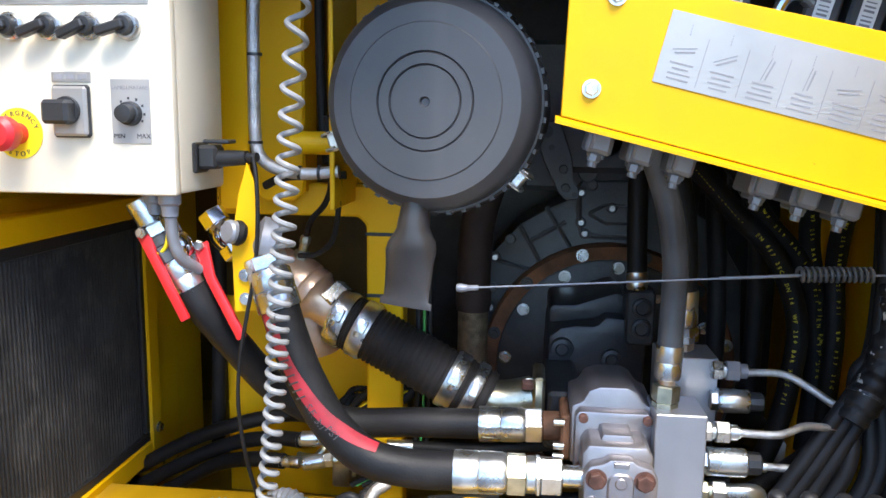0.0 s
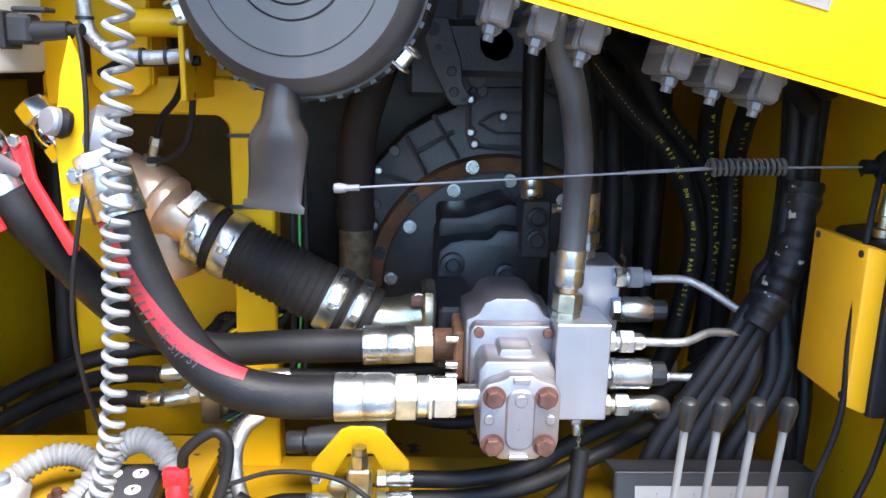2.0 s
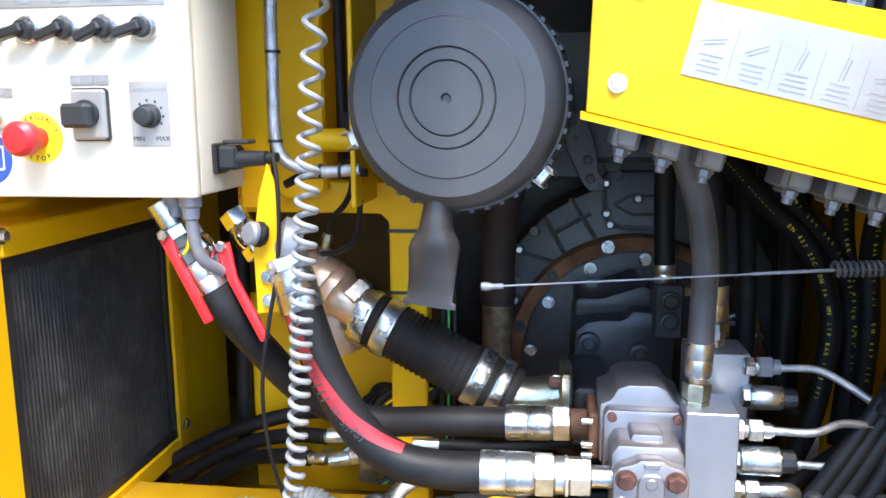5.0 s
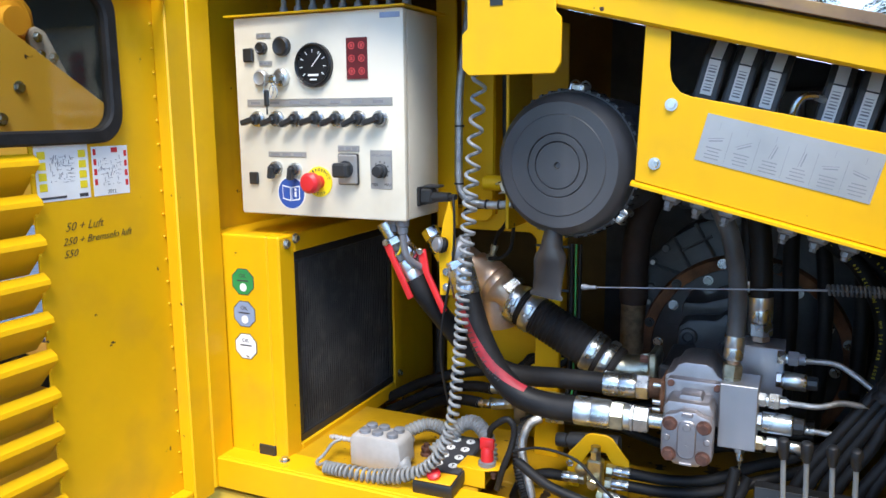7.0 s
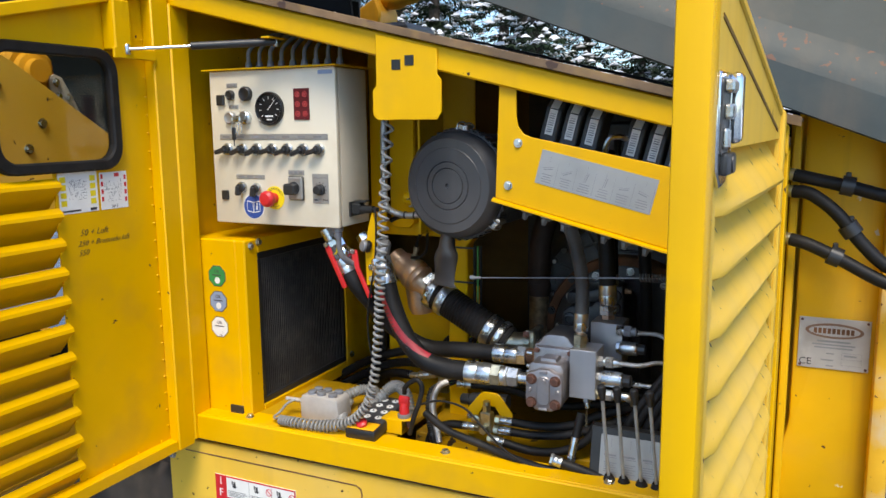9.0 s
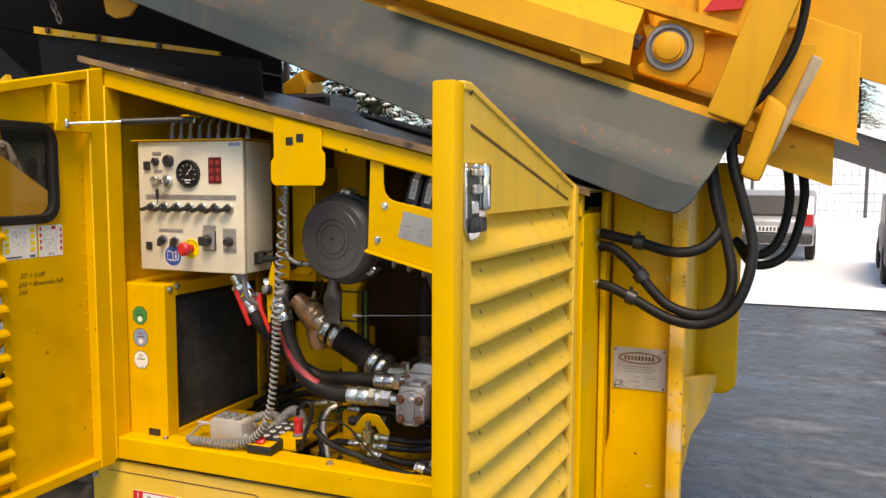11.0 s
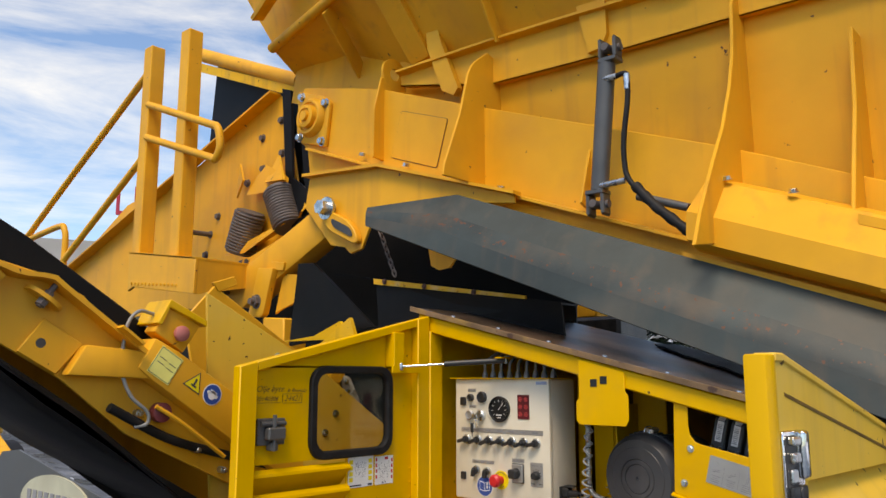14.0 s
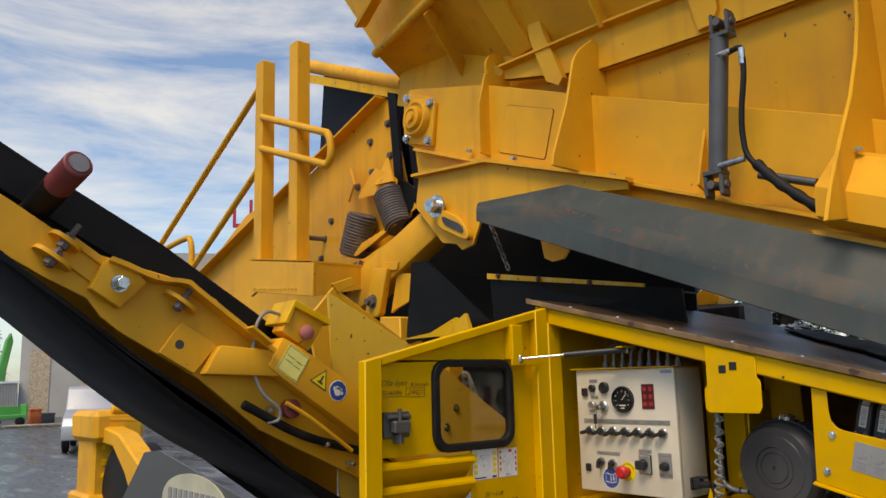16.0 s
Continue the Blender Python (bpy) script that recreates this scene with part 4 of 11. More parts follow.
# warning lamp panel
pl = plate_on("warning_panel", -0.526, -0.480, 1.672, 1.750, "maroon", "dark red warning lamp panel", 0.003)
bm = B()
for r in range(3):
    for c2 in range(2):
        x, z = -0.514 + c2 * 0.022, 1.735 - r * 0.024
        lathe(bm, (x, FY - 0.003, z), (0, -1, 0), [(0, 0.0072), (0.0006, 0.0072), (0.0006, 0.0052), (0, 0.0052)], 14)
        box(bm, x - 0.0022, x + 0.0022, FY - 0.0038, FY - 0.003, z - 0.003, z + 0.003)
part("lamp_symbols", bm, mat("lamp_symbol_red", (0.55, 0.06, 0.06), 0.5, bump=0), pl)
# small buttons, key, lower sockets
bm = B()
box(bm, -0.769, -0.745, FY - 0.009, FY, 1.712, 1.739, 0.002)
part("rocker_switch", bm, "black", cb)
bm = B()
box(bm, -0.769, -0.747, FY - 0.007, FY, 1.463, 1.488, 0.002)
part("push_panel", bm, "black", cb)
for x, z, r, m2, nm in ((-0.724, 1.738, 0.0125, "black", "push_button"), (-0.674, 1.740, 0.019, "black", "indicator_lamp"), (-0.727, 1.679, 0.0165, "silver", "lamp_cap"), (-0.678, 1.679, 0.0175, "zinc", "ignition_lock")):
    bm = B()
    lathe(bm, (x, FY, z), (0, -1, 0), [(0, r), (0.010, r), (0.013, r * 0.8), (0.011, r * 0.6), (0.011, 0)], 22)
    part(nm, bm, m2, cb)
bm = B()
rod(bm, (-0.678, FY - 0.01, 1.679), (-0.678, FY - 0.02, 1.679), 0.0085, 14)
box(bm, -0.70, -0.672, FY - 0.034, FY - 0.028, 1.668, 1.684, 0.004)
tube(bm, [V(-0.692 + 0.012 * math.cos(a), FY - 0.03, 1.655 + 0.017 * math.sin(a)) for a in np.linspace(0, 6.28, 22)], 0.0012, 6)
tube(bm, [V(-0.682 + 0.010 * math.cos(a), FY - 0.028, 1.65 + 0.014 * math.sin(a)) for a in np.linspace(0, 6.28, 22)], 0.001, 6)
part("key", bm, "zinc", cb, "key left in the lock")
bm = B()
box(bm, -0.703, -0.691, FY - 0.034, FY - 0.026, 1.622, 1.655, 0.003)
rod(bm, (-0.697, FY - 0.03, 1.622), (-0.697, FY - 0.03, 1.606), 0.0016, 6)
part("key_fob", bm, "black", cb)
# plug on the side of the box
bm = B()
box(bm, CX1, CX1 + 0.006, 0.985, 1.025, 1.425, 1.463, 0.002)
box(bm, CX1 + 0.004, CX1 + 0.03, 0.99, 1.02, 1.43, 1.46, 0.004)
box(bm, CX1 + 0.012, CX1 + 0.046, 0.992, 1.018, 1.462, 1.467, 0.0015)
rod(bm, (CX1 + 0.025, 1.003, 1.443), (CX1 + 0.068, 0.995, 1.445), 0.011, 14, 0.009)
rod(bm, (CX1 + 0.068, 0.995, 1.445), (CX1 + 0.082, 0.992, 1.446), 0.006, 12)
part("side_socket", bm, "black", cb, "black socket with plug on the cabinet's side")
# cable glands on top and below
for i in range(9):
    x = -0.72 + i * 0.036
    bm = B()
    hexrod(bm, (x, 1.01, CZ1), (x, 1.01, CZ1 + 0.014), 0.012)
    rod(bm, (x, 1.01, CZ1 + 0.014), (x, 1.01, CZ1 + 0.026), 0.010, 12, 0.008)
    part("cable_gland", bm, "castgrey", cb)
bm = B()
box(bm, CX0 - 0.015, CX1 + 0.01, CY0 - 0.012, CY1 + 0.02, CZ1 + 0.0015, CZ1 + 0.005)
part("cover_strip", bm, "yellow_in", cb)
for x, y in ((-0.455, 0.985), (-0.425, 0.965)):
    bm = B()
    lathe(bm, (x, y, CZ0), (0, 0, -1), [(0, 0.014), (0.012, 0.014), (0.015, 0.011), (0.028, 0.010), (0.03, 0.0)], 14)
    part("cable_gland", bm, "castgrey", cb)
for i in range(9):
    x = -0.72 + i * 0.036
    bm = B()
    tube(bm, spline([(x, 1.01, CZ1 + 0.024), (x + 0.004, 1.015, CZ1 + 0.06), (x + 0.03, 1.06, CZ1 + 0.095), (x + 0.09, 1.12, CZ1 + 0.105 - i * 0.006), (x + 0.2, 1.2, CZ1 + 0.08 - i * 0.01)], 6), 0.0055, 8)
    solo("control_cable", bm, "castgrey" if i % 2 else "coil", "grey cable rising out of the control cabinet", "cable", "cabinet cables", at=(x, 1.01, CZ1 + 0.024))

# ---- oil cooler ----
oc = thing("oil_cooler", (-0.79, 1.2, 0.775), "yellow cased oil cooler with a dusty black finned core", "cooler")
OX0, OX1, OY0, OY1, OZ0, OZ1 = -0.885, -0.692, 0.918, 1.72, 0.842, 1.356
bm = B()
box(bm, OX0, OX1 - 0.03, OY0, 1.47, OZ0, OZ1, bev=0.004)
part("casing", bm, "yellow", oc)
bm = B()
box(bm, OX1 - 0.032, OX1, OY0 + 0.0005, 0.975, OZ0, OZ1 - 0.0005, bev=0.004)
box(bm, OX1 - 0.032, OX1, 1.415, 1.455, 0.775, OZ1 - 0.0005, bev=0.003)
box(bm, OX1 - 0.032, OX1, 0.975, 1.415, 1.315, OZ1 - 0.0005, bev=0.003)
box(bm, OX1 - 0.032, OX1, 0.975, 1.415, OZ0, 0.882, bev=0.003)
part("face_frame", bm, "yellow", oc)
bm = B()
box(bm, OX1 - 0.05, OX1 - 0.03, 1.455, OY1, 0.776, OZ1 + 0.02, bev=0.003)
part("side_panel", bm, "yellow", oc)
bm = B()
box(bm, OX1 - 0.03, OX1 - 0.012, 0.975, 1.415, 0.882, 1.315)
core = part("core", bm, "fins", oc, "dusty black core of fine fins")
bm = B()
box(bm, OX1 - 0.013, OX1 - 0.004, 0.975, 1.415, 1.295, 1.315, 0.002)
box(bm, OX1 - 0.013, OX1 - 0.004, 0.975, 1.415, 0.882, 0.90, 0.002)
box(bm, OX1 - 0.013, OX1 - 0.004, 0.975, 0.99, 0.90, 1.295, 0.002)
box(bm, OX1 - 0.013, OX1 - 0.004, 1.40, 1.415, 0.90, 1.295, 0.002)
part("core_rim", bm, "black", oc)
bm = B()
n_t = 46
for i in range(n_t):
    y = 0.992 + i * (0.406 / n_t)
    r = random.uniform(-0.0006, 0.0006)
    box(bm, OX1 - 0.0125, OX1 - 0.0075 + r, y, y + 0.0022, 0.90, 1.295)
for i in range(n_t - 1):
    y = 0.992 + (i + 0.62) * (0.406 / n_t)
    for j in range(20):
        z = 0.905 + j * 0.0195 + random.uniform(0, 0.003)
        add(bm, [V(OX1 - 0.0118, y - 0.003, z), V(OX1 - 0.0118, y + 0.003, z + 0.004), V(OX1 - 0.0105, y + 0.003, z + 0.011), V(OX1 - 0.0105, y - 0.003, z + 0.007)], [(0, 1, 2, 3)])
tagged(part("fin_core", bm, "fins", oc), kind="stuff")
bm = B()
for y, z in ((0.945, 1.338), (0.978, 1.345), (1.44, 0.90)):
    bolt_head(bm, (OX1, y, z), (1, 0, 0), 0.008, 0.006)
bolt_head(bm, (OX1 - 0.03, 1.5, 0.80), (1, 0, 0), 0.008, 0.006)
bolt_head(bm, (OX1 - 0.03, 1.63, 0.80), (1, 0, 0), 0.008, 0.006)
pieces("casing_bolt", bm, "zinc", oc)
bm = B()
box(bm, -0.765, -0.722, OY0 - 0.004, OY0 + 0.01, OZ0 + 0.002, OZ0 + 0.05, 0.002)
part("corner_guard", bm, "black", oc)
for z, m2 in ((1.254, "green"), (1.183, "bluegrey"), (1.111, "white")):
    bm = B()
    rod(bm, (-0.788, OY0, z), (-0.788, OY0 - 0.0008, z), 0.031, 8, turn=math.pi / 8)
    o = part("inspection_sticker", bm, "ink", oc, "octagonal inspection sticker")
    bm = B()
    rod(bm, (-0.788, OY0 - 0.0005, z), (-0.788, OY0 - 0.0013, z), 0.029, 8, turn=math.pi / 8)
    part("sticker_field", bm, m2, o)
    bm = B()
    disc(bm, (-0.787, OY0 - 0.0012, z - 0.012), (0, -1, 0), 0.009, 0.0007, 16)
    part("sticker_dot", bm, "white", o)
    writing("ok_mark", "OK", 0.013, pose(-0.788, OY0 - 0.0014, z + 0.009, 90), "ink", o)
    if m2 == "white":
        writing("q_mark", "Q", 0.026, pose(-0.787, OY0 - 0.0014, z - 0.021, 90), "ink", o)
    bm = B()
    bars(bm, [(-0.803, -0.773, z + 0.001, z + 0.004)], OY0 - 0.0013)
    part("illegible_print", bm, "ink", o)

# ---- air filter ----
af = thing("air_filter", (-0.112, 1.08, 1.39), "charcoal plastic air filter canister with a round cover", "air filter")
FC = V(-0.112, 0.948, 1.517)
bm = B()
lathe(bm, FC, (0, 1, 0), [(0.004, 0), (0.004, 0.004), (0.0, 0.006), (0.0, 0.0385), (0.0025, 0.0400), (0.0, 0.0415), (0.0, 0.0525), (0.0025, 0.054), (0.0, 0.0555), (0.0, 0.085), (0.0015, 0.0865), (0.002, 0.106), (0.005, 0.109), (0.010, 0.112), (0.014, 0.1165), (0.024, 0.1215), (0.04, 0.1235), (0.052, 0.1235), (0.052, 0.10)], 56)
part("cover", bm, "filter", af)
bm = B()
lathe(bm, FC + V(0, 0.045, 0), (0, 1, 0), [(0, 0.10), (0, 0.126), (0.006, 0.128), (0.03, 0.128), (0.036, 0.124), (0.036, 0.116), (0.22, 0.112), (0.23, 0.10), (0.23, 0)], 48)
part("canister", bm, "filter", af)
bm = B()
for i in range(44):
    a = 2 * math.pi * i / 44
    box(bm, 0.122, 0.1298, -0.001, 0.03, -0.003, 0.003, m=Matrix.Translation(FC + V(0, 0.047, 0)) @ Matrix.Rotation(a, 4, "Y"))
part("rim_ribs", bm, "filter", af)
for a in (40, -82, 160):
    bm = B()
    m = Matrix.Translation(FC + V(0, 0.04, 0)) @ Matrix.Rotation(radians(a), 4, "Y")
    box(bm, 0.125, 0.137, 0.0, 0.028, -0.012, 0.012, 0.002, m=m)
    for s in (-0.009, 0.009):
        tube(bm, [m @ p for p in spline([(0.126, -0.012, s), (0.139, -0.006, s), (0.142, 0.012, s), (0.137, 0.03, s), (0.131, 0.034, s)], 5)], 0.0016, 6)
    part("spring_clip", bm, "zinc", af, "wire spring clip")
# duck-bill dust valve
bm = B()
secs = [(1.416, 0.0165, 0.0165), (1.396, 0.0170, 0.0165), (1.386, 0.0185, 0.018), (1.374, 0.0195, 0.0185), (1.366, 0.0235, 0.019), (1.358, 0.0285, 0.0195), (1.348, 0.0305, 0.0185), (1.33, 0.0290, 0.0125), (1.305, 0.0275, 0.0065), (1.289, 0.0275, 0.0035), (1.287, 0.0315, 0.0035), (1.280, 0.0315, 0.003)]
n = 24
vs, k = [], len(secs)
for z, a, b in secs:
    dx = (1.416 - z) * -0.10
    for i in range(n):
        t = 2 * math.pi * i / n
        vs.append(V(-0.127 + dx + a * math.cos(t), 0.975 + b * math.sin(t), z - 0.10 * a * math.cos(t) * (1 if z < 1.32 else 0)))
fs = [(j * n + i, j * n + (i + 1) % n, (j + 1) * n + (i + 1) % n, (j + 1) * n + i) for j in range(k - 1) for i in range(n)] + [tuple(range(n)), tuple(range(k * n - 1, (k - 1) * n - 1, -1))]
add(bm, vs, fs)
bmesh.ops.recalc_face_normals(bm, faces=bm.faces)
part("dust_valve", bm, M["dustrubber"], af, "dusty rubber duck-bill valve")
# the canister points a little towards the cooler
AX = Matrix.Translation(FC + V(0.007, 0.02, -0.003)) @ Matrix.Rotation(radians(-7), 4, "Z") @ Matrix.Scale(1.045, 4) @ Matrix.Translation(-FC - V(0, 0.02, 0))
af.matrix_world = AX @ Matrix.Translation(af.location)

# ---- valve bank panel ----
vp = thing("valve_cover", (0.33, 0.88, 1.38), "yellow steel valve cover with an engraved silver instruction plate", "cover")


def vz_bot(x):
    return 1.499 - 0.249 * (x - 0.042)


def vz_top(x):
    return 1.634 - 0.205 * (x - 0.10)


VY = 0.868
bm = B()
prism(bm, [(0.044, vz_bot(0.044)), (0.60, vz_bot(0.60)), (0.60, vz_top(0.60)), (0.125, vz_top(0.125)), (0.108, vz_top(0.108) + 0.003), (0.095, 1.652), (0.091, 1.675), (0.091, roof_z(0.091) - 0.05), (0.053, roof_z(0.053) - 0.05)], VY, VY + 0.005, bev=0.001)
sheet(bm, [V(0.038, VY - 0.010, vz_bot(0.038) - 0.0085), V(0.60, VY - 0.010, vz_bot(0.60) - 0.0085), V(0.60, VY + 0.004, vz_bot(0.60) - 0.0045), V(0.038, VY + 0.004, vz_bot(0.038) - 0.0045)], 0.004, (0.24, 0, 1))
part("panel_sheet", bm, "yellow", vp)
bm = B()
for p in ((0.096, 1.617), (0.074, 1.526), (0.437, 1.532), (0.52, 1.42)):
    bolt_head(bm, (p[0], VY, p[1]), (0, -1, 0), 0.0072, 0.005)
pieces("panel_bolt", bm, "zinc", vp)
TM = Matrix.Translation((0.151, VY, 1.604)) @ Matrix.Rotation(math.atan2(0.060, 0.243), 4, "Y")
TW, TH2 = 0.25, 0.072
bm = B()
box(bm, 0, TW, -0.0012, 0, -TH2, 0, m=TM)
tag = part("instruction_plate", bm, "silver", vp, "brushed plate with six engraved diagrams")
bm = B()
for i in range(6):
    x0 = 0.006 + i * 0.041
    for j in range(4):
        w = random.uniform(0.016, 0.026)
        box(bm, x0 + 0.017 - w / 2, x0 + 0.017 + w / 2, -0.0016, -0.0011, -0.050 - j * 0.0052, -0.0484 - j * 0.0052, m=TM)
    box(bm, x0 + 0.036, x0 + 0.0366, -0.0016, -0.0011, -0.068, -0.02, m=TM)
    for j in range(4):
        box(bm, x0 + 0.0166, x0 + 0.0174, -0.0016, -0.0011, -0.012 - j * 0.0028, -0.0105 - j * 0.0028, m=TM)
    ang = (0.25, 0.5, 1.35, 1.45, 0.2, -0.2)[i]
    mm = TM @ Matrix.Translation((x0 + 0.016, -0.0011, -0.034)) @ Matrix.Rotation(-ang, 4, "Y")
    box(bm, -0.012, 0.012, -0.0006, 0, -0.0004, 0.0004, m=mm)
    box(bm, -0.010, 0.010, -0.0006, 0, -0.0045, -0.0028, m=mm)
part("engraving", bm, "greyink", tag)

VB_T = Matrix.Rotation(math.atan(0.249), 4, "Y")
for i, x in enumerate((0.142, 0.187, 0.232, 0.322, 0.367, 0.412)):
    zc = 1.66 - 0.249 * (x - 0.142)
    vb = thing("valve_section", (x, 1.0, zc - 0.2), "dark grey hydraulic valve section with a barcode label", "valve", "valve bank")
    m = Matrix.Translation((x, 0.955, zc)) @ VB_T
    bm = B()
    prof = [(0.0, -0.075), (0.0, 0.03), (0.03, 0.062), (0.08, 0.062), (0.08, -0.075)]
    vs = [m @ V(xx, y, z) for xx in (-0.019, 0.019) for y, z in prof]
    add(bm, vs, [(4, 3, 2, 1, 0), (5, 6, 7, 8, 9)] + [(j, (j + 1) % 5, 5 + (j + 1) % 5, 5 + j) for j in range(5)])
    bmesh.ops.recalc_face_normals(bm, faces=bm.faces)
    bevel_new(bm, list(bm.verts), 0.003)
    part("solenoid_cap", bm, "darkgrey", vb)
    bm = B()
    box(bm, -0.020, 0.020, 0.005, 0.14, -0.135, -0.078, 0.003, m=m)
    part("section_body", bm, "castgrey", vb)
    bm = B()
    for s in (-0.012, 0.012):
        rod(bm, m @ V(s, -0.004, -0.068), m @ V(s, -0.004, -0.045), 0.0055, 10)
        hexrod(bm, m @ V(s, -0.004, -0.045), m @ V(s, -0.004, -0.040), 0.0062)
    pieces("cap_screw", bm, "zinc", vb)
    bm = B()
    mm = m @ Matrix.Translation((0, 0.0, 0.03)) @ Matrix.Rotation(radians(-43), 4, "X") @ pose(0, -0.0008, 0)
    box(bm, -0.009, 0.009, -0.001, 0.0, -0.0, 0.042, m=mm)
    m3 = m @ Matrix.Translation((0, -0.0006, 0))
    box(bm, -0.009, 0.009, -0.0006, 0.0, -0.028, 0.028, m=m3)
    lab = part("barcode_label", bm, "white", vb, "white barcode label")
    bm = B()
    for j in range(9):
        box(bm, -0.006, 0.0055, -0.0011, -0.0005, -0.022 + j * 0.005, -0.0195 + j * 0.005 - (j % 3) * 0.0006, m=m3)
    part("barcode_bars", bm, "greyink", lab)
    # lower casting that shows under the panel
    m4 = Matrix.Translation((x - 0.043, 0.955, vz_bot(x - 0.043) + 0.006)) @ VB_T
    bm = B()
    box(bm, -0.017, 0.013, -0.012, 0.06, -0.034, 0.02, 0.003, m=m4)
    box(bm, -0.012, 0.010, -0.024, -0.010, -0.032, 0.0, 0.003, m=m4)
    box(bm, -0.019, 0.016, -0.016, 0.05, -0.014, -0.006, 0.002, m=m4)
    box(bm, -0.019, 0.016, -0.016, 0.05, 0.004, 0.010, 0.002, m=m4)
    box(bm, -0.010, 0.008, 0.0, 0.04, -0.040, -0.03, 0.002, m=m4)
    part("spring_cap", bm, "castgrey", vb)
    bm = B()
    hexrod(bm, m4 @ V(-0.004, -0.006, -0.034), m4 @ V(-0.004, -0.006, -0.044), 0.0078)
    rod(bm, m4 @ V(-0.004, -0.006, -0.044), m4 @ V(-0.004, -0.006, -0.050), 0.0055, 10)
    part("adjuster_nut", bm, "castgrey", vb)

bm = B()
tube(bm, spline([(0.265, 0.94, 1.57), (0.268, 0.935, 1.605), (0.278, 0.935, 1.625), (0.295, 0.945, 1.628), (0.31, 0.96, 1.622)], 5), 0.0065, 10)
hexrod(bm, (0.265, 0.94, 1.568), (0.265, 0.94, 1.59), 0.011)
solo("pipe_elbow", bm, "zinc", "bent zinc-plated pipe elbow between valve sections", "pipe fitting")

# ---- upper machine: grey guard plate ----


def gp(x, z):
    """A point of the bent guard plate: a leaning upper face, a round bend and a steep lower lip."""
    r = z - (2.22 - 0.375 * (x + 0.2)) + 0.12
    k = 0.028
    soft = k * math.log1p(math.exp(r / k)) if r < 0.5 else r
    return V(x, 0.96 + 0.15 * r + 0.60 * soft, z)


def gl(x):
    return 2.22 - 0.375 * (x + 0.2)


G_TOP = [(-1.295, 2.497), (-0.90, 2.508), (-0.3, gl(-0.3) + 0.03), (0.3, gl(0.3) + 0.034), (0.88, gl(0.88) + 0.035), (0.945, gl(0.945) + 0.036), (0.967, 1.82)]
G_MID = [(-1.297, 2.474), (-0.90, gl(-0.9) - 0.10), (-0.3, gl(-0.3) - 0.12), (0.3, gl(0.3) - 0.12), (0.84, gl(0.84) - 0.12), (0.905, gl(0.905) - 0.11), (0.928, 1.735)]
G_LOW = [(-1.287, 2.418), (-0.90, 2.27), (-0.3, 2.039), (0.3, 1.808), (0.785, 1.6185), (0.835, 1.61), (0.868, 1.635)]
def between_rows(a, b, f):
    return [(p[0] + (q[0] - p[0]) * f, p[1] + (q[1] - p[1]) * f) for p, q in zip(a, b)]


G_UP, G_DN = between_rows(G_MID, G_TOP, 0.30), between_rows(G_MID, G_LOW, 0.28)
rows = [[gp(*p) for p in r] for r in (G_TOP, G_UP, between_rows(G_UP, G_MID, 0.5), G_MID, between_rows(G_MID, G_DN, 0.5), G_DN, G_LOW)]
off = V(0, 0.007, -0.003)
guard = thing("conveyor_guard", (-0.2, 1.03, 2.0), "dark grey scuffed steel guard plate with rust spots", "guard plate")
for name, rws, mt in (("upper_face", rows[:2], "grey_plate"), ("bend", rows[1:6], "grey_rusty"), ("lower_lip", rows[5:], "grey_plate")):
    gn, gk = len(rws[0]), len(rws)
    bm = B()
    gf = []
    half = gn * gk
    for r in range(gk - 1):
        for i in range(gn - 1):
            a = r * gn + i
            gf += [(a, a + 1, a + gn + 1, a + gn), (half + a, half + a + gn, half + a + gn + 1, half + a + 1)]
    for i in range(gn - 1):
        e = (gk - 1) * gn + i
        gf += [(i, half + i, half + i + 1, i + 1), (e, e + 1, half + e + 1, half + e)]
    for r in range(gk - 1):
        a, e = r * gn, r * gn + gn - 1
        gf += [(a, a + gn, half + a + gn, half + a), (e, half + e, half + e + gn, e + gn)]
    add(bm, [p for q in rws for p in q] + [p + off for q in rws for p in q], gf)
    bmesh.ops.recalc_face_normals(bm, faces=bm.faces)
    part(name, bm, mt, guard, angle=40)

# ---- feed hopper and its frame ----
hp = thing("feed_hopper", (-0.6, 1.6, 2.2), "yellow steel feed hopper with ribbed sloping walls", "hopper")


bm = B()
prism(bm, [(-2.12, 3.31), (-2.17, 3.24), (-2.16, 3.03), (-2.05, 2.95), (-1.64, 2.80), (-0.73, 2.50), (1.25, 1.78), (1.25, 2.06), (0.06, 2.56), (-0.95, 2.93), (-1.55, 3.16)], 1.27, 1.285, bev=0.003)
part("side_beam", bm, "yellow_up", hp)


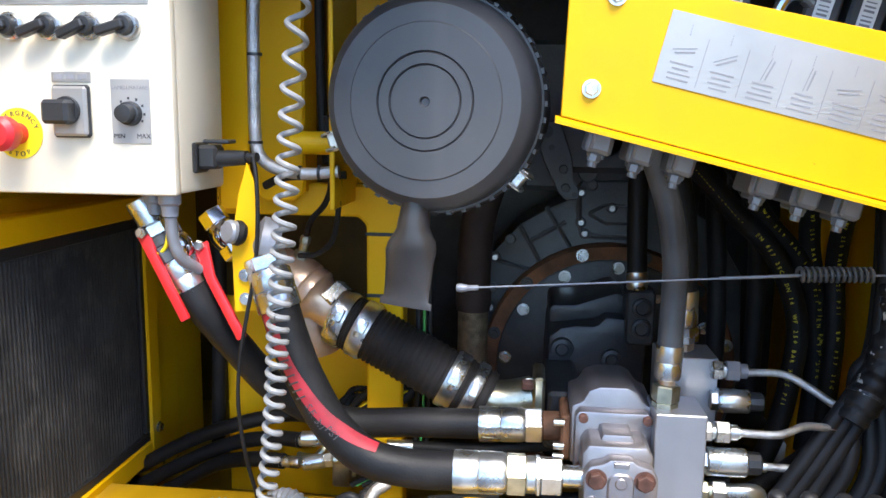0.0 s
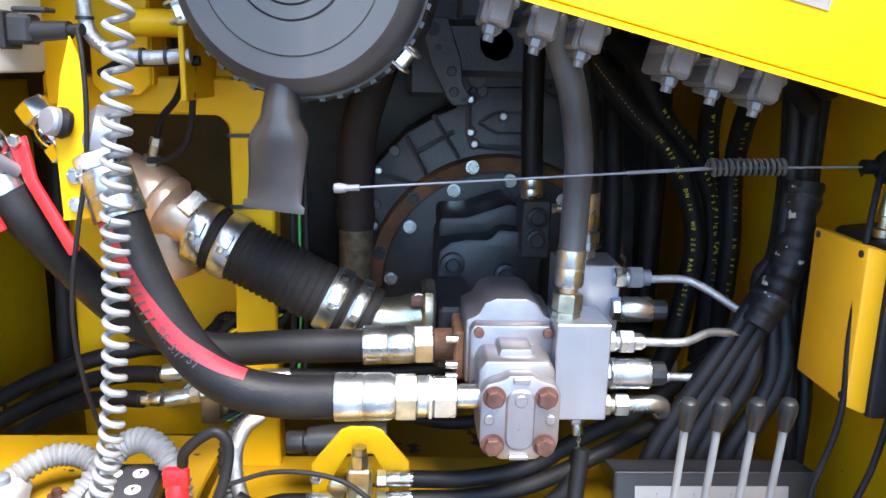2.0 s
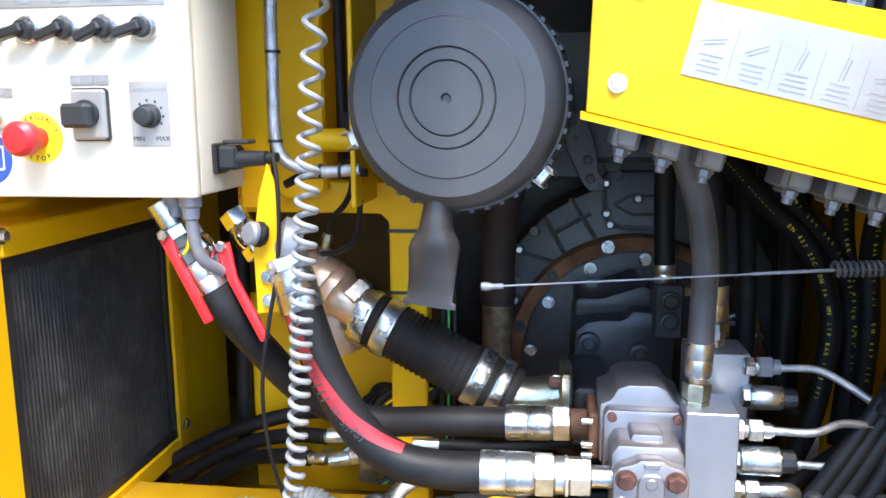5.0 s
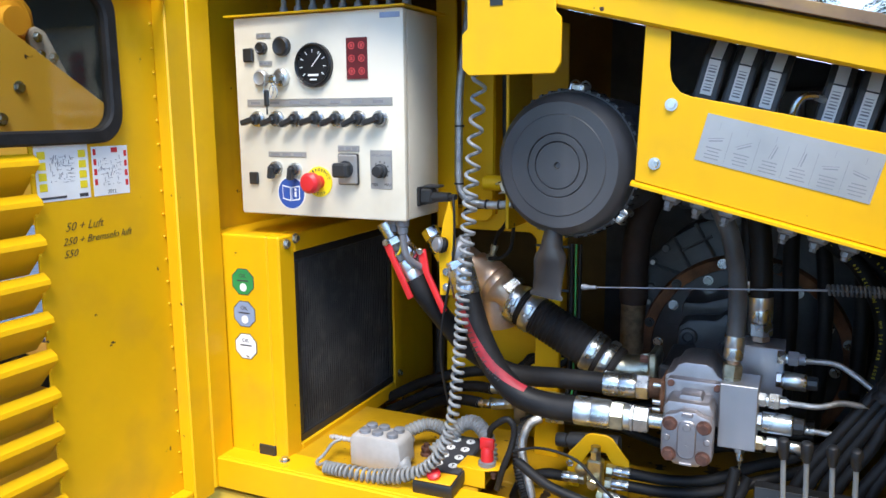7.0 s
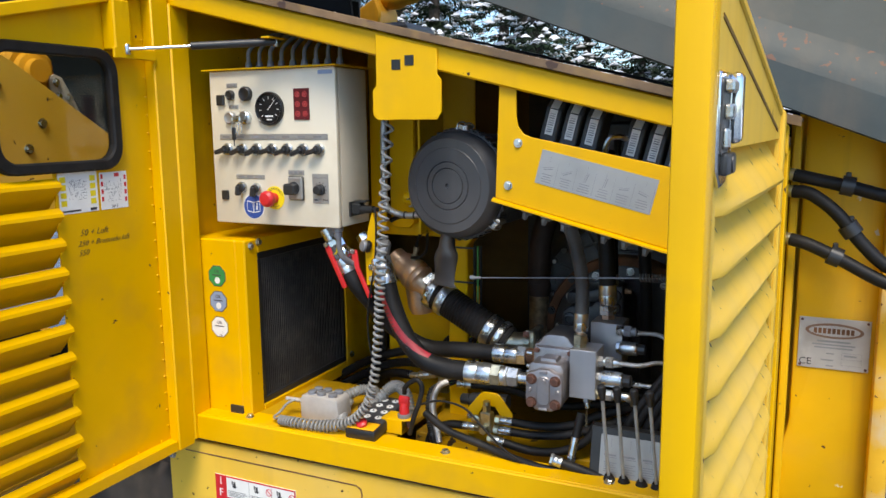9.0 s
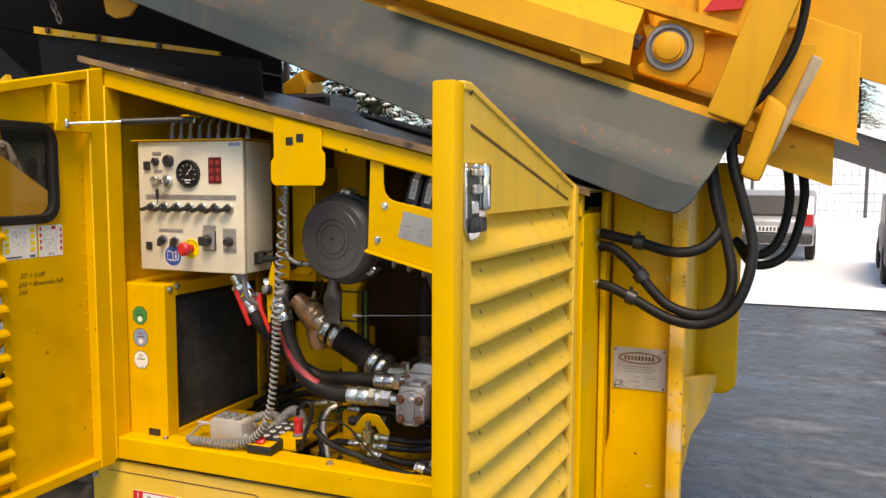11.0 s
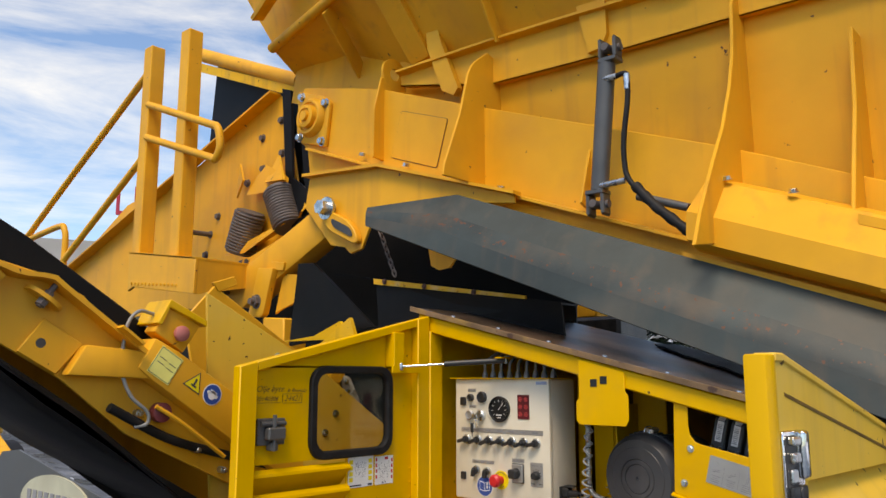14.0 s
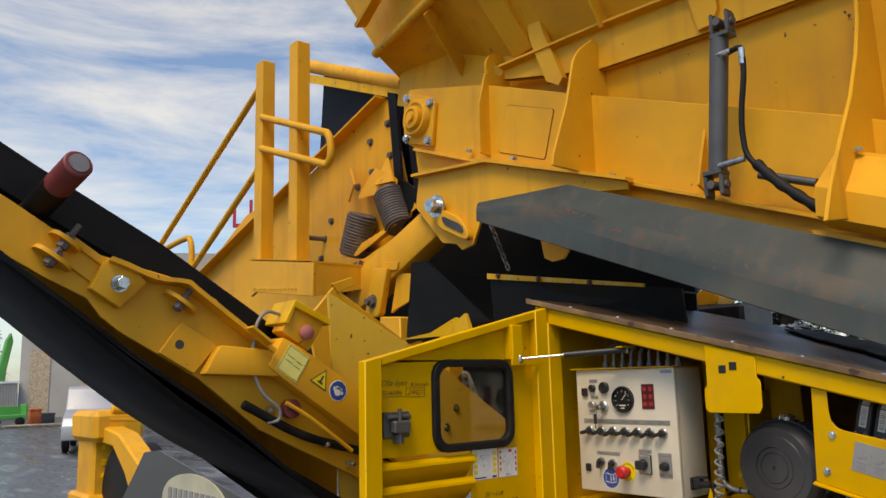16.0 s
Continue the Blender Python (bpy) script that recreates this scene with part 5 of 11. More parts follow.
# ---- hoses and fittings ----
def hose(label, pts, r, material="hose", start=(), end=(), name="hydraulic_hose", cat="hose", group="hydraulic hoses", per=8, n=14, tube_name="hose_body", ob_at=None):
    """start and end: fittings outward from each end, as (part name, length, radius, material, sides)."""
    line = spline(pts, per)
    t = thing(name, ob_at or tuple(min(line, key=lambda p: p.z)), label, cat, group)
    bm = B()
    tube(bm, line, r, n)
    part(tube_name, bm, material, t, "", 62)
    for fits, p, d in ((start, line[0], line[0] - line[1]), (end, line[-1], line[-1] - line[-2])):
        d = d.normalized()
        p = p - d * 0.004
        for nm, ln, rr, m2, sides in fits:
            bm = B()
            if nm == "ferrule":
                lathe(bm, p, d, [(0, r), (0, rr), (ln * 0.06, rr * 1.02), (ln * 0.45, rr), (ln * 0.48, rr * 0.965), (ln * 0.52, rr), (ln * 0.92, rr * 0.99), (ln, rr * 0.9), (ln, 0)], 22)
            else:
                rod(bm, p, p + d * ln, rr, sides, bev=min(0.0015, rr * 0.1), turn=0.26)
            part(nm, bm, m2, t)
            p = p + d * ln
    return t, line


def stripe(line, r, f0, f1, material, parent, name, facing=V(0, -1, 0.1), half=0.34, lift=1.02):
    """A printed band along one side of a hose."""
    k = len(line)
    seg = [line[i] for i in range(int(f0 * (k - 1)), int(f1 * (k - 1)) + 1)]
    bm = B()
    vs = []
    w = 5
    for i, p in enumerate(seg):
        d = (seg[min(i + 1, len(seg) - 1)] - seg[max(i - 1, 0)]).normalized()
        face = facing(i / max(1, len(seg) - 1)) if callable(facing) else facing
        f = (face - d * face.dot(d)).normalized()
        s = d.cross(f)
        for j in range(w):
            a = (j / (w - 1) - 0.5) * 2 * half
            vs.append(p + (f * math.cos(a) + s * math.sin(a)) * r * lift)
    add(bm, vs, [(i * w + j, i * w + j + 1, (i + 1) * w + j + 1, (i + 1) * w + j) for i in range(len(seg) - 1) for j in range(w - 1)])
    return part(name, bm, material, parent)


def wrapped(body, size, line, r, f0, f1, material, parent, facing, off=0.0, name="hose_lettering"):
    """Letters set one by one along a hose."""
    k = len(line)
    lens = [0.0]
    for a, b in zip(line, line[1:]):
        lens.append(lens[-1] + (b - a).length)
    total = lens[-1]
    n = len(body)
    bm_all = B()
    for i, ch in enumerate(body):
        if ch == " ":
            continue
        s = (f0 + (f1 - f0) * i / max(1, n - 1)) * total
        j = max(1, next((q for q in range(k) if lens[q] >= s), k - 1))
        p = line[j - 1].lerp(line[j], (s - lens[j - 1]) / max(1e-6, lens[j] - lens[j - 1]))
        d = (line[j] - line[j - 1]).normalized()
        f = (facing - d * facing.dot(d)).normalized()
        up = f.cross(d)
        c, q = math.cos(off), math.sin(off)
        f, up = f * c + up * q, up * c - f * q
        m = Matrix((d, up, f)).transposed().to_4x4()
        m.translation = p + f * r * 1.02 - up * size * 0.35
        cu = bpy.data.curves.new("t", "FONT")
        cu.body, cu.size, cu.extrude, cu.align_x, cu.resolution_u = ch, size, 0.0002, "CENTER", 1
        tmp = bpy.data.objects.new("t", cu)
        scene.collection.objects.link(tmp)
        me = bpy.data.meshes.new_from_object(tmp.evaluated_get(bpy.context.evaluated_depsgraph_get()))
        bpy.data.objects.remove(tmp)
        me.transform(m)
        bm_all.from_mesh(me)
        bpy.data.meshes.remove(me)
    return part(name, bm_all, material, parent)


# large hose with the red stripe
t, line = hose("thick black suction hose with a red printed stripe", [(-0.292, 0.975, 1.262), (-0.279, 0.97, 1.225), (-0.258, 0.967, 1.172), (-0.224, 0.966, 1.113), (-0.180, 0.966, 1.074), (-0.125, 0.968, 1.061), (-0.066, 0.97, 1.060)], 0.0245,
               start=(("ferrule", 0.052, 0.0275, "zinc", 22), ("nut", 0.018, 0.027, "zinc", 6)),
               end=(("ferrule", 0.066, 0.0265, "zinc", 22), ("nut", 0.024, 0.0272, "brasszinc", 6), ("adapter", 0.012, 0.0235, "zinc", 16), ("adapter", 0.006, 0.026, "zinc", 6), ("nut", 0.026, 0.0245, "zinc", 6), ("stub", 0.035, 0.014, "zinc", 16)))


def turning(f):
    """The printed side of the hose, which turns along it."""
    return V(-0.55 * (1 - f) ** 1.5, -1 + 0.55 * f, -0.1 + 1.3 * f ** 1.4)


stripe(line, 0.0245, 0.04, 0.70, "redtape", t, "red_stripe", turning, 0.36)
wrapped("IIIIIII", 0.022, line, 0.0245, 0.16, 0.33, "ink", t, V(-0.35, -1, 0.12))
wrapped("S.F. 3:1", 0.014, line, 0.0248, 0.37, 0.46, "ink", t, V(-0.22, -0.85, 0.3))
wrapped("PSI", 0.014, line, 0.0248, 0.48, 0.52, "ink", t, V(-0.15, -0.8, 0.45))
# upper hose
hose("black hydraulic hose from a red ball valve to the pump", [(-0.418, 1.0, 1.277), (-0.40, 1.005, 1.243), (-0.372, 1.03, 1.193), (-0.335, 1.07, 1.125), (-0.29, 1.095, 1.085), (-0.235, 1.105, 1.064), (-0.14, 1.1, 1.070), (-0.042, 1.1, 1.073)], 0.0215,
     start=(("ferrule", 0.046, 0.0205, "zinc", 22), ("nut", 0.022, 0.021, "greysteel", 6), ("adapter", 0.014, 0.017, "greysteel", 14), ("nut", 0.016, 0.0185, "zinc", 6), ("valve_body", 0.035, 0.017, "zinc", 14)),
     end=(("ferrule", 0.064, 0.0245, "zinc", 22), ("nut", 0.024, 0.0255, "zinc", 6), ("flange_neck", 0.04, 0.02, "rustring", 16)))
# corrugated suction hose
cl = spline([(-0.276, 1.2, 1.197), (-0.228, 1.195, 1.176), (-0.150, 1.19, 1.136), (-0.040, 1.185, 1.080)], 90)
sh = thing("suction_hose", (-0.17, 1.19, 1.08), "thick ribbed black suction hose with steel clamps", "hose")
bm = B()
tube(bm, cl, lambda f: 0.0420 + 0.0011 * math.sin(f * 200), 30)
part("ribbed_body", bm, M["brownhose"], sh)


def clamp(c, d, r, w, parent, name="hose_clamp"):
    bm = B()
    d = d.normalized()
    lathe(bm, c - d * w / 2, d, [(0, r * 0.9), (0, r), (w * 0.15, r * 1.03), (w * 0.85, r * 1.03), (w, r), (w, r * 0.9)], 30)
    k = (V(0.35, -1, 0.25) - d * V(0.35, -1, 0.25).dot(d)).normalized()
    e = d.cross(k)
    mm = Matrix.Translation(c + k * r * 1.04) @ Matrix((d, e, k)).transposed().to_4x4()
    box(bm, -w * 0.38, w * 0.38, -0.011, 0.011, -0.002, 0.0075, 0.0025, 2, m=mm)
    for q in (-0.3, 0.3):
        lathe(bm, c - d * (w * q + 0.001), d, [(0, r), (0.0004, r * 1.045), (0.0016, r * 1.045), (0.002, r)], 30)
    hexrod(bm, mm @ V(0, 0.009, 0.003), mm @ V(0, 0.019, 0.003), 0.0048)
    part(name, bm, "zinc", parent)


clamp(cl[21], cl[22] - cl[21], 0.0442, 0.026, sh)
clamp(cl[86], cl[87] - cl[86], 0.0444, 0.024, sh)
clamp(cl[229], cl[230] - cl[229], 0.0446, 0.024, sh)
clamp(cl[252], cl[253] - cl[252], 0.0450, 0.018, sh)
# steel elbow to the pump
bm = B()
tube(bm, spline([(-0.055, 1.186, 1.087), (-0.03, 1.185, 1.078), (-0.005, 1.185, 1.078), (0.03, 1.185, 1.086)], 6), 0.0325, 22)
el = solo("pump_inlet", bm, "brasszinc", "yellow zinc steel inlet neck of the pump", "pipe fitting")
bm = B()
box(bm, 0.028, 0.046, 1.145, 1.225, 1.055, 1.128, 0.004)
rod(bm, (0.018, 1.16, 1.118), (0.03, 1.16, 1.118), 0.007, 6)
part("flange", bm, "brasszinc", el)
bm = B()
for dz in (0.0, -0.05):
    hexrod(bm, (0.012, 1.155, 1.115 + dz), (0.030, 1.155, 1.115 + dz), 0.009)
pieces("flange_screw", bm, "rustbolt", el)
# brass gate valve body and tee
bt = thing("brass_valve", (-0.33, 1.22, 1.15), "dull brass filter body and tee on the suction line", "valve")
bm = B()
lathe(bm, (-0.405, 1.225, 1.285), V(0.115, -0.02, -0.075), [(0, 0.026), (0.004, 0.03), (0.03, 0.031), (0.034, 0.036), (0.045, 0.037), (0.072, 0.042), (0.078, 0.045), (0.094, 0.045), (0.097, 0.042), (0.103, 0.044), (0.112, 0.044), (0.115, 0.040), (0.128, 0.032), (0.15, 0.031), (0.16, 0.030), (0.16, 0)], 30)
part("valve_body", bm, "brass", bt)
bm = B()
lathe(bm, (-0.335, 1.235, 1.235), (0.15, 0.1, -1), [(0, 0.035), (0.03, 0.042), (0.09, 0.044), (0.11, 0.038), (0.12, 0.0)], 26)
part("filter_bowl", bm, "brass", bt)
bm = B()
hexrod(bm, (-0.335, 1.21, 1.275), (-0.33, 1.21, 1.295), 0.012)
rod(bm, (-0.33, 1.21, 1.295), (-0.327, 1.21, 1.306), 0.007, 12)
hexrod(bm, (-0.327, 1.21, 1.306), (-0.324, 1.21, 1.318), 0.0085)
part("sensor", bm, "brasszinc", bt)
bm = B()
hexrod(bm, (-0.29, 1.21, 1.226), (-0.272, 1.205, 1.213), 0.033)
part("hose_tail", bm, "zinc", bt)
bm = B()
tube(bm, spline([(-0.325, 1.21, 1.316), (-0.31, 1.19, 1.345), (-0.285, 1.17, 1.37), (-0.272, 1.16, 1.40), (-0.27, 1.15, 1.45), (-0.272, 1.14, 1.5)], 6), 0.0045, 8)
solo("sensor_cable", bm, "rubber", "thin black cable up from the brass sensor", "cable", "thin cables")

# ---- ball valves with red levers ----
for label, p, d, hp0, hp1, hp2 in (
    ("chromed ball valve with a red plastic lever", V(-0.455, 1.005, 1.36), V(0.45, 0.05, -0.8), V(-0.468, 0.98, 1.350), V(-0.455, 0.975, 1.322), V(-0.413, 0.972, 1.240)),
    ("chromed ball valve with a red plastic lever", V(-0.418, 1.07, 1.368), V(0.55, -0.1, -0.78), V(-0.406, 1.01, 1.332), V(-0.388, 0.995, 1.29), V(-0.343, 0.98, 1.217)),
):
    bv = thing("ball_valve", tuple(p), label, "valve", "ball valves")
    d = d.normalized()
    bm = B()
    hexrod(bm, p, p + d * 0.022, 0.019)
    lathe(bm, p + d * 0.02, d, [(0, 0.015), (0.006, 0.019), (0.018, 0.021), (0.03, 0.019), (0.036, 0.015), (0.036, 0)], 18)
    hexrod(bm, p + d * 0.054, p + d * 0.072, 0.019)
    part("valve_body", bm, "chrome", bv)
    bm = B()
    ln = [hp0, hp1, hp1.lerp(hp2, 0.4), hp2]
    vs, wid = [], V(0.6, -0.35, 0.55).normalized()
    side = (hp2 - hp1).cross(V(0, -1, 0)).normalized()
    for i, q in enumerate(ln):
        w, th = (0.0065, 0.0035) if i else (0.010, 0.004)
        f = V(0, -1, 0)
        vs += [q + side * w + f * th, q - side * w + f * th, q - side * w - f * th, q + side * w - f * th]
    add(bm, vs, [(4 * i + j, 4 * i + (j + 1) % 4, 4 * i + 4 + (j + 1) % 4, 4 * i + 4 + j) for i in range(3) for j in range(4)] + [(0, 1, 2, 3), (15, 14, 13, 12)])
    bmesh.ops.recalc_face_normals(bm, faces=bm.faces)
    bevel_new(bm, list(bm.verts), 0.002, 2)
    part("lever", bm, "red", bv, "red plastic lever")
    bm = B()
    hexrod(bm, hp0 + V(0, -0.004, 0), hp0 + V(0, -0.012, 0), 0.007)
    part("lever_nut", bm, "zinc", bv)
# grey dial pressure switch on a yellow bracket
ps = thing("gauge_bracket", (-0.34, 0.99, 1.25), "yellow steel bracket carrying a grey diaphragm switch", "bracket")
bm = B()
prism(bm, [(-0.330, 1.44), (-0.318, 1.41), (-0.316, 1.35), (-0.322, 1.255), (-0.350, 1.252), (-0.352, 1.34), (-0.342, 1.40)], 0.975, 0.979, bev=0.001)
box(bm, -0.352, -0.319, 0.979, 1.06, 1.252, 1.256)
part("bracket_sheet", bm, "yellow", ps)
bm = B()
lathe(bm, (-0.318, 1.0, 1.338), (-1, -0.35, 0.25), [(-0.018, 0), (-0.018, 0.026), (-0.012, 0.033), (0.006, 0.033), (0.010, 0.026), (0.018, 0.018), (0.024, 0.012), (0.03, 0)], 26)
part("diaphragm", bm, "castgrey", ps)
bm = B()
lathe(bm, (-0.334, 0.972, 1.352), (-0.75, -0.6, 0.25), [(0, 0.012), (0.006, 0.016), (0.012, 0.0155), (0.016, 0.010), (0.018, 0)], 20)
part("rubber_cap", bm, "rubber", ps)
bm = B()
lathe(bm, (-0.346, 0.96, 1.356), (-0.55, -0.9, 0.2), [(-0.01, 0.010), (-0.004, 0.0145), (0.004, 0.0145), (0.007, 0.012), (0.008, 0)], 20)
part("adjusting_knob", bm, "castgrey", ps)
bm = B()
for z in (1.27, 1.30):
    bolt_head(bm, (-0.335, 0.975, z), (0, -1, 0), 0.006, 0.005)
part("bracket_screws", bm, "zinc", ps)

# ---- gear pump ----
gpmp = thing("gear_pump", (0.13, 1.06, 1.0), "cast aluminium gear pump with rusty hex bolts", "pump")
bm = B()
prism(bm, [(0.078, 1.046), (0.186, 1.046), (0.186, 1.126), (0.172, 1.132), (0.162, 1.147), (0.150, 1.153), (0.114, 1.153), (0.100, 1.147), (0.092, 1.132), (0.078, 1.126)], 1.045, 1.15, bev=0.004, seg=2)
part("drive_flange", bm, "alu", gpmp)
bm = B()
prism(bm, [(0.082, 1.045), (0.18, 1.045), (0.18, 1.118), (0.175, 1.126), (0.087, 1.126), (0.082, 1.118)], 1.025, 1.047, bev=0.003, seg=2)
part("mounting_plate", bm, "alu", gpmp)
bm = B()
prism(bm, [(0.090, 1.006), (0.172, 1.006), (0.174, 1.092), (0.166, 1.104), (0.096, 1.104), (0.088, 1.092)], 0.968, 1.026, bev=0.004, seg=2)
prism(bm, [(0.108, 1.092), (0.156, 1.092), (0.150, 1.112), (0.114, 1.112)], 0.985, 1.027, bev=0.003, seg=2)
part("gear_housing", bm, "alu", gpmp)
bm = B()
prism(bm, [(0.112, 0.996), (0.154, 0.996), (0.160, 1.003), (0.174, 1.007), (0.177, 1.018), (0.177, 1.075), (0.170, 1.086), (0.152, 1.091), (0.146, 1.096), (0.120, 1.096), (0.114, 1.091), (0.096, 1.086), (0.089, 1.075), (0.089, 1.018), (0.092, 1.007), (0.106, 1.003)], 0.946, 0.967, bev=0.004, seg=2)
cov = part("end_cover", bm, "alu", gpmp)
bm = B()
prism(bm, rounded(0.117, 0.149, 1.010, 1.080, 0.013), 0.9425, 0.948, bev=0.002)
disc(bm, (0.133, 0.944, 1.068), (0, -1, 0), 0.007, 0.0035, 16, 0.001)
disc(bm, (0.133, 0.944, 1.033), (0, -1, 0), 0.003, 0.003, 12)
box(bm, 0.124, 0.142, 0.942, 0.95, 1.087, 1.094, 0.001)
box(bm, 0.122, 0.144, 0.942, 0.95, 0.998, 1.003, 0.001)
for x in (0.096, 0.164):
    disc(bm, (x + 0.003, 0.947, 1.045), (0, -1, 0), 0.006, 0.004, 8, 0.001)
part("cast_relief", bm, "alu", cov)
for p in ((0.104, 1.071), (0.161, 1.071), (0.104, 1.015), (0.161, 1.015)):
    bm = B()
    disc(bm, (p[0], 0.947, p[1]), (0, -1, 0), 0.013, 0.002, 18)
    rod(bm, (p[0], 0.945, p[1]), (p[0], 0.936, p[1]), 0.0105, 6, bev=0.001, turn=random.random())
    part("cover_bolt", bm, "rustbolt", gpmp, "rusty hex bolt")
for p, y, r in (((0.092, 1.118), 1.025, 0.006), ((0.173, 1.118), 1.025, 0.006), ((0.100, 1.094), 1.022, 0.006), ((0.163, 1.094), 1.022, 0.006), ((0.090, 1.052), 1.025, 0.006)):
    bm = B()
    rod(bm, (p[0], y + 0.002, p[1]), (p[0], y - 0.007, p[1]), r, 14, bev=0.0008)
    rod(bm, (p[0], y - 0.006, p[1]), (p[0], y - 0.0075, p[1]), r * 0.5, 6)
    part("cap_screw", bm, "rustbolt", gpmp)
bm = B()
box(bm, 0.066, 0.080, 1.06, 1.14, 1.043, 1.105, 0.003)
part("suction_flange", bm, "rustring", gpmp)
for z in (1.05, 1.065, 1.098):
    bm = B()
    rod(bm, (0.056, 1.055, z), (0.07, 1.055, z), 0.005, 12)
    part("flange_screw", bm, "zinc", gpmp)

# ---- machined valve blocks ----
mb = thing("manifold_block", (0.21, 1.04, 1.02), "machined aluminium manifold blocks with solenoids and fittings", "manifold")
bm = B()
box(bm, 0.179, 0.242, 1.0, 1.075, 1.019, 1.136, 0.0015)
part("front_block", bm, "alublock", mb)
bm = B()
box(bm, 0.200, 0.278, 1.110, 1.185, 1.070, 1.178, 0.0015)
part("rear_block", bm, "alublock", mb)


def solenoid(x, y, z, r=0.0165, ln=0.048, parent=None):
    bm = B()
    rod(bm, (x, y, z), (x + 0.01, y, z), r * 0.85, 6, bev=0.001)
    part("cartridge_hex", bm, "zinc", parent)
    bm = B()
    lathe(bm, (x + 0.009, y, z), (1, 0, 0), [(0, 0), (0, r * 0.92), (0.002, r), (ln - 0.002, r), (ln, r * 0.92), (ln, 0)], 24)
    part("coil_can", bm, "zinc", parent)
    bm = B()
    lathe(bm, (x + 0.008 + ln, y, z), (1, 0, 0), [(0, r * 0.75), (0.004, r * 0.8), (0.018, r * 0.78), (0.02, r * 0.6), (0.02, 0)], 10)
    part("coil_nut", bm, "black", parent)


solenoid(0.266, 1.10, 1.124, 0.0165, 0.042, mb)
solenoid(0.240, 1.03, 1.066, 0.0185, 0.05, mb)
for x, y, z, mats in ((0.266, 1.10, 1.166, ("zinc", "castgrey")), (0.240, 1.03, 1.106, ("zinc", "zinc")), (0.240, 1.03, 1.026, ("brasszinc", "zinc"))):
    bm = B()
    hexrod(bm, (x, y, z), (x + 0.014, y, z), 0.0135)
    rod(bm, (x + 0.014, y, z), (x + 0.018, y, z), 0.010, 14)
    part("adapter", bm, mats[0], mb)
    bm = B()
    hexrod(bm, (x + 0.018, y, z), (x + 0.036, y, z), 0.0145)
    rod(bm, (x + 0.036, y, z), (x + 0.046, y, z), 0.010, 14)
    part("union_nut", bm, mats[1], mb)
bm = B()
tube(bm, spline([(0.282, 1.03, 1.026), (0.305, 1.03, 1.027), (0.318, 1.035, 1.022), (0.322, 1.045, 1.01)], 6), 0.011, 14)
part("elbow", bm, "zinc", mb)
bm = B()
hexrod(bm, (0.215, 1.03, 1.019), (0.215, 1.03, 1.003), 0.010)
rod(bm, (0.215, 1.03, 1.003), (0.217, 1.028, 0.988), 0.007, 12)
part("drain_fitting", bm, "zinc", mb)
bm = B()
for i in range(8):
    a = V(0.217, 1.02, 0.99 - i * 0.006)
    tube(bm, [a + V(0.002 * math.cos(q) * (1 if i % 2 else 0.2), 0.002 * math.cos(q) * (0.2 if i % 2 else 1), 0.0045 * math.sin(q)) for q in np.linspace(0, 6.28, 9)], 0.0007, 5)
part("cap_chain", bm, "brasszinc", mb)
# braided pilot hoses
for z, y0, x0, e in ((1.158, 1.12, 0.31, (0.43, 1.08, 1.125)), (1.106, 1.03, 0.286, (0.425, 1.06, 1.105)), (1.05, 1.06, 0.33, (0.42, 1.07, 1.06))):
    hose("clear sleeved steel braid hose", [(x0, y0, z), (x0 + 0.05, y0 - 0.005, z + 0.002), ((x0 + e[0]) / 2 + 0.02, (y0 + e[1]) / 2, (z + e[2]) / 2 + 0.008), e], 0.0052, "greysilver", start=(("ferrule", 0.018, 0.0075, "zinc", 12),), group="braided hoses", n=10)
# pressure hoses up from the blocks
hose("grey black pressure hose standing on the manifold", [(0.197, 1.033, 1.213), (0.198, 1.033, 1.25), (0.198, 1.03, 1.285), (0.195, 1.02, 1.33), (0.182, 1.01, 1.395), (0.158, 1.0, 1.46), (0.136, 1.0, 1.53)], 0.0158, "greyhose",
     start=(("ferrule", 0.044, 0.0172, "zinc", 22), ("swivel", 0.008, 0.011, "brass", 14), ("nut", 0.022, 0.0175, "brasszinc", 6), ("adapter", 0.016, 0.0165, "brasszinc", 6)))
hose("black pressure hose behind the manifold", [(0.231, 1.145, 1.262), (0.229, 1.145, 1.31), (0.224, 1.15, 1.37), (0.212, 1.15, 1.43), (0.195, 1.14, 1.50)], 0.0200,
     start=(("ferrule", 0.050, 0.0215, "zinc", 22), ("nut", 0.024, 0.0225, "zinc", 6), ("adapter", 0.012, 0.017, "brass", 6)))
hose("black hose down to the hydraulic motor", [(0.196, 1.35, 1.25), (0.193, 1.35, 1.32), (0.191, 1.35, 1.40), (0.190, 1.34, 1.5), (0.19, 1.3, 1.58)], 0.0165,
     start=(("ferrule", 0.03, 0.0175, "zinc", 20),))

# ---- engine ----
en = thing("diesel_engine", (0.18, 1.75, 0.78), "dark grey diesel engine with rusty flywheel housing ring", "engine")
EC = V(0.18, 1.6, 1.010)
bm = B()
prism(bm, [(-0.075, 0.86), (-0.085, 1.06), (-0.07, 1.16), (-0.058, 1.232), (0.0, 1.295), (0.06, 1.33), (0.094, 1.345), (0.12, 1.382), (0.25, 1.385), (0.30, 1.35), (0.38, 1.30), (0.44, 1.2), (0.45, 1.0), (0.42, 0.86)], 1.635, 1.80, bev=0.006, seg=2)
part("flywheel_housing", bm, "engine", en)
bm = B()
lathe(bm, EC, (0, 1, 0), [(0.0, 0.221), (-0.006, 0.222), (-0.006, 0.247), (0.002, 0.251), (0.04, 0.251), (0.04, 0.221)], 64)
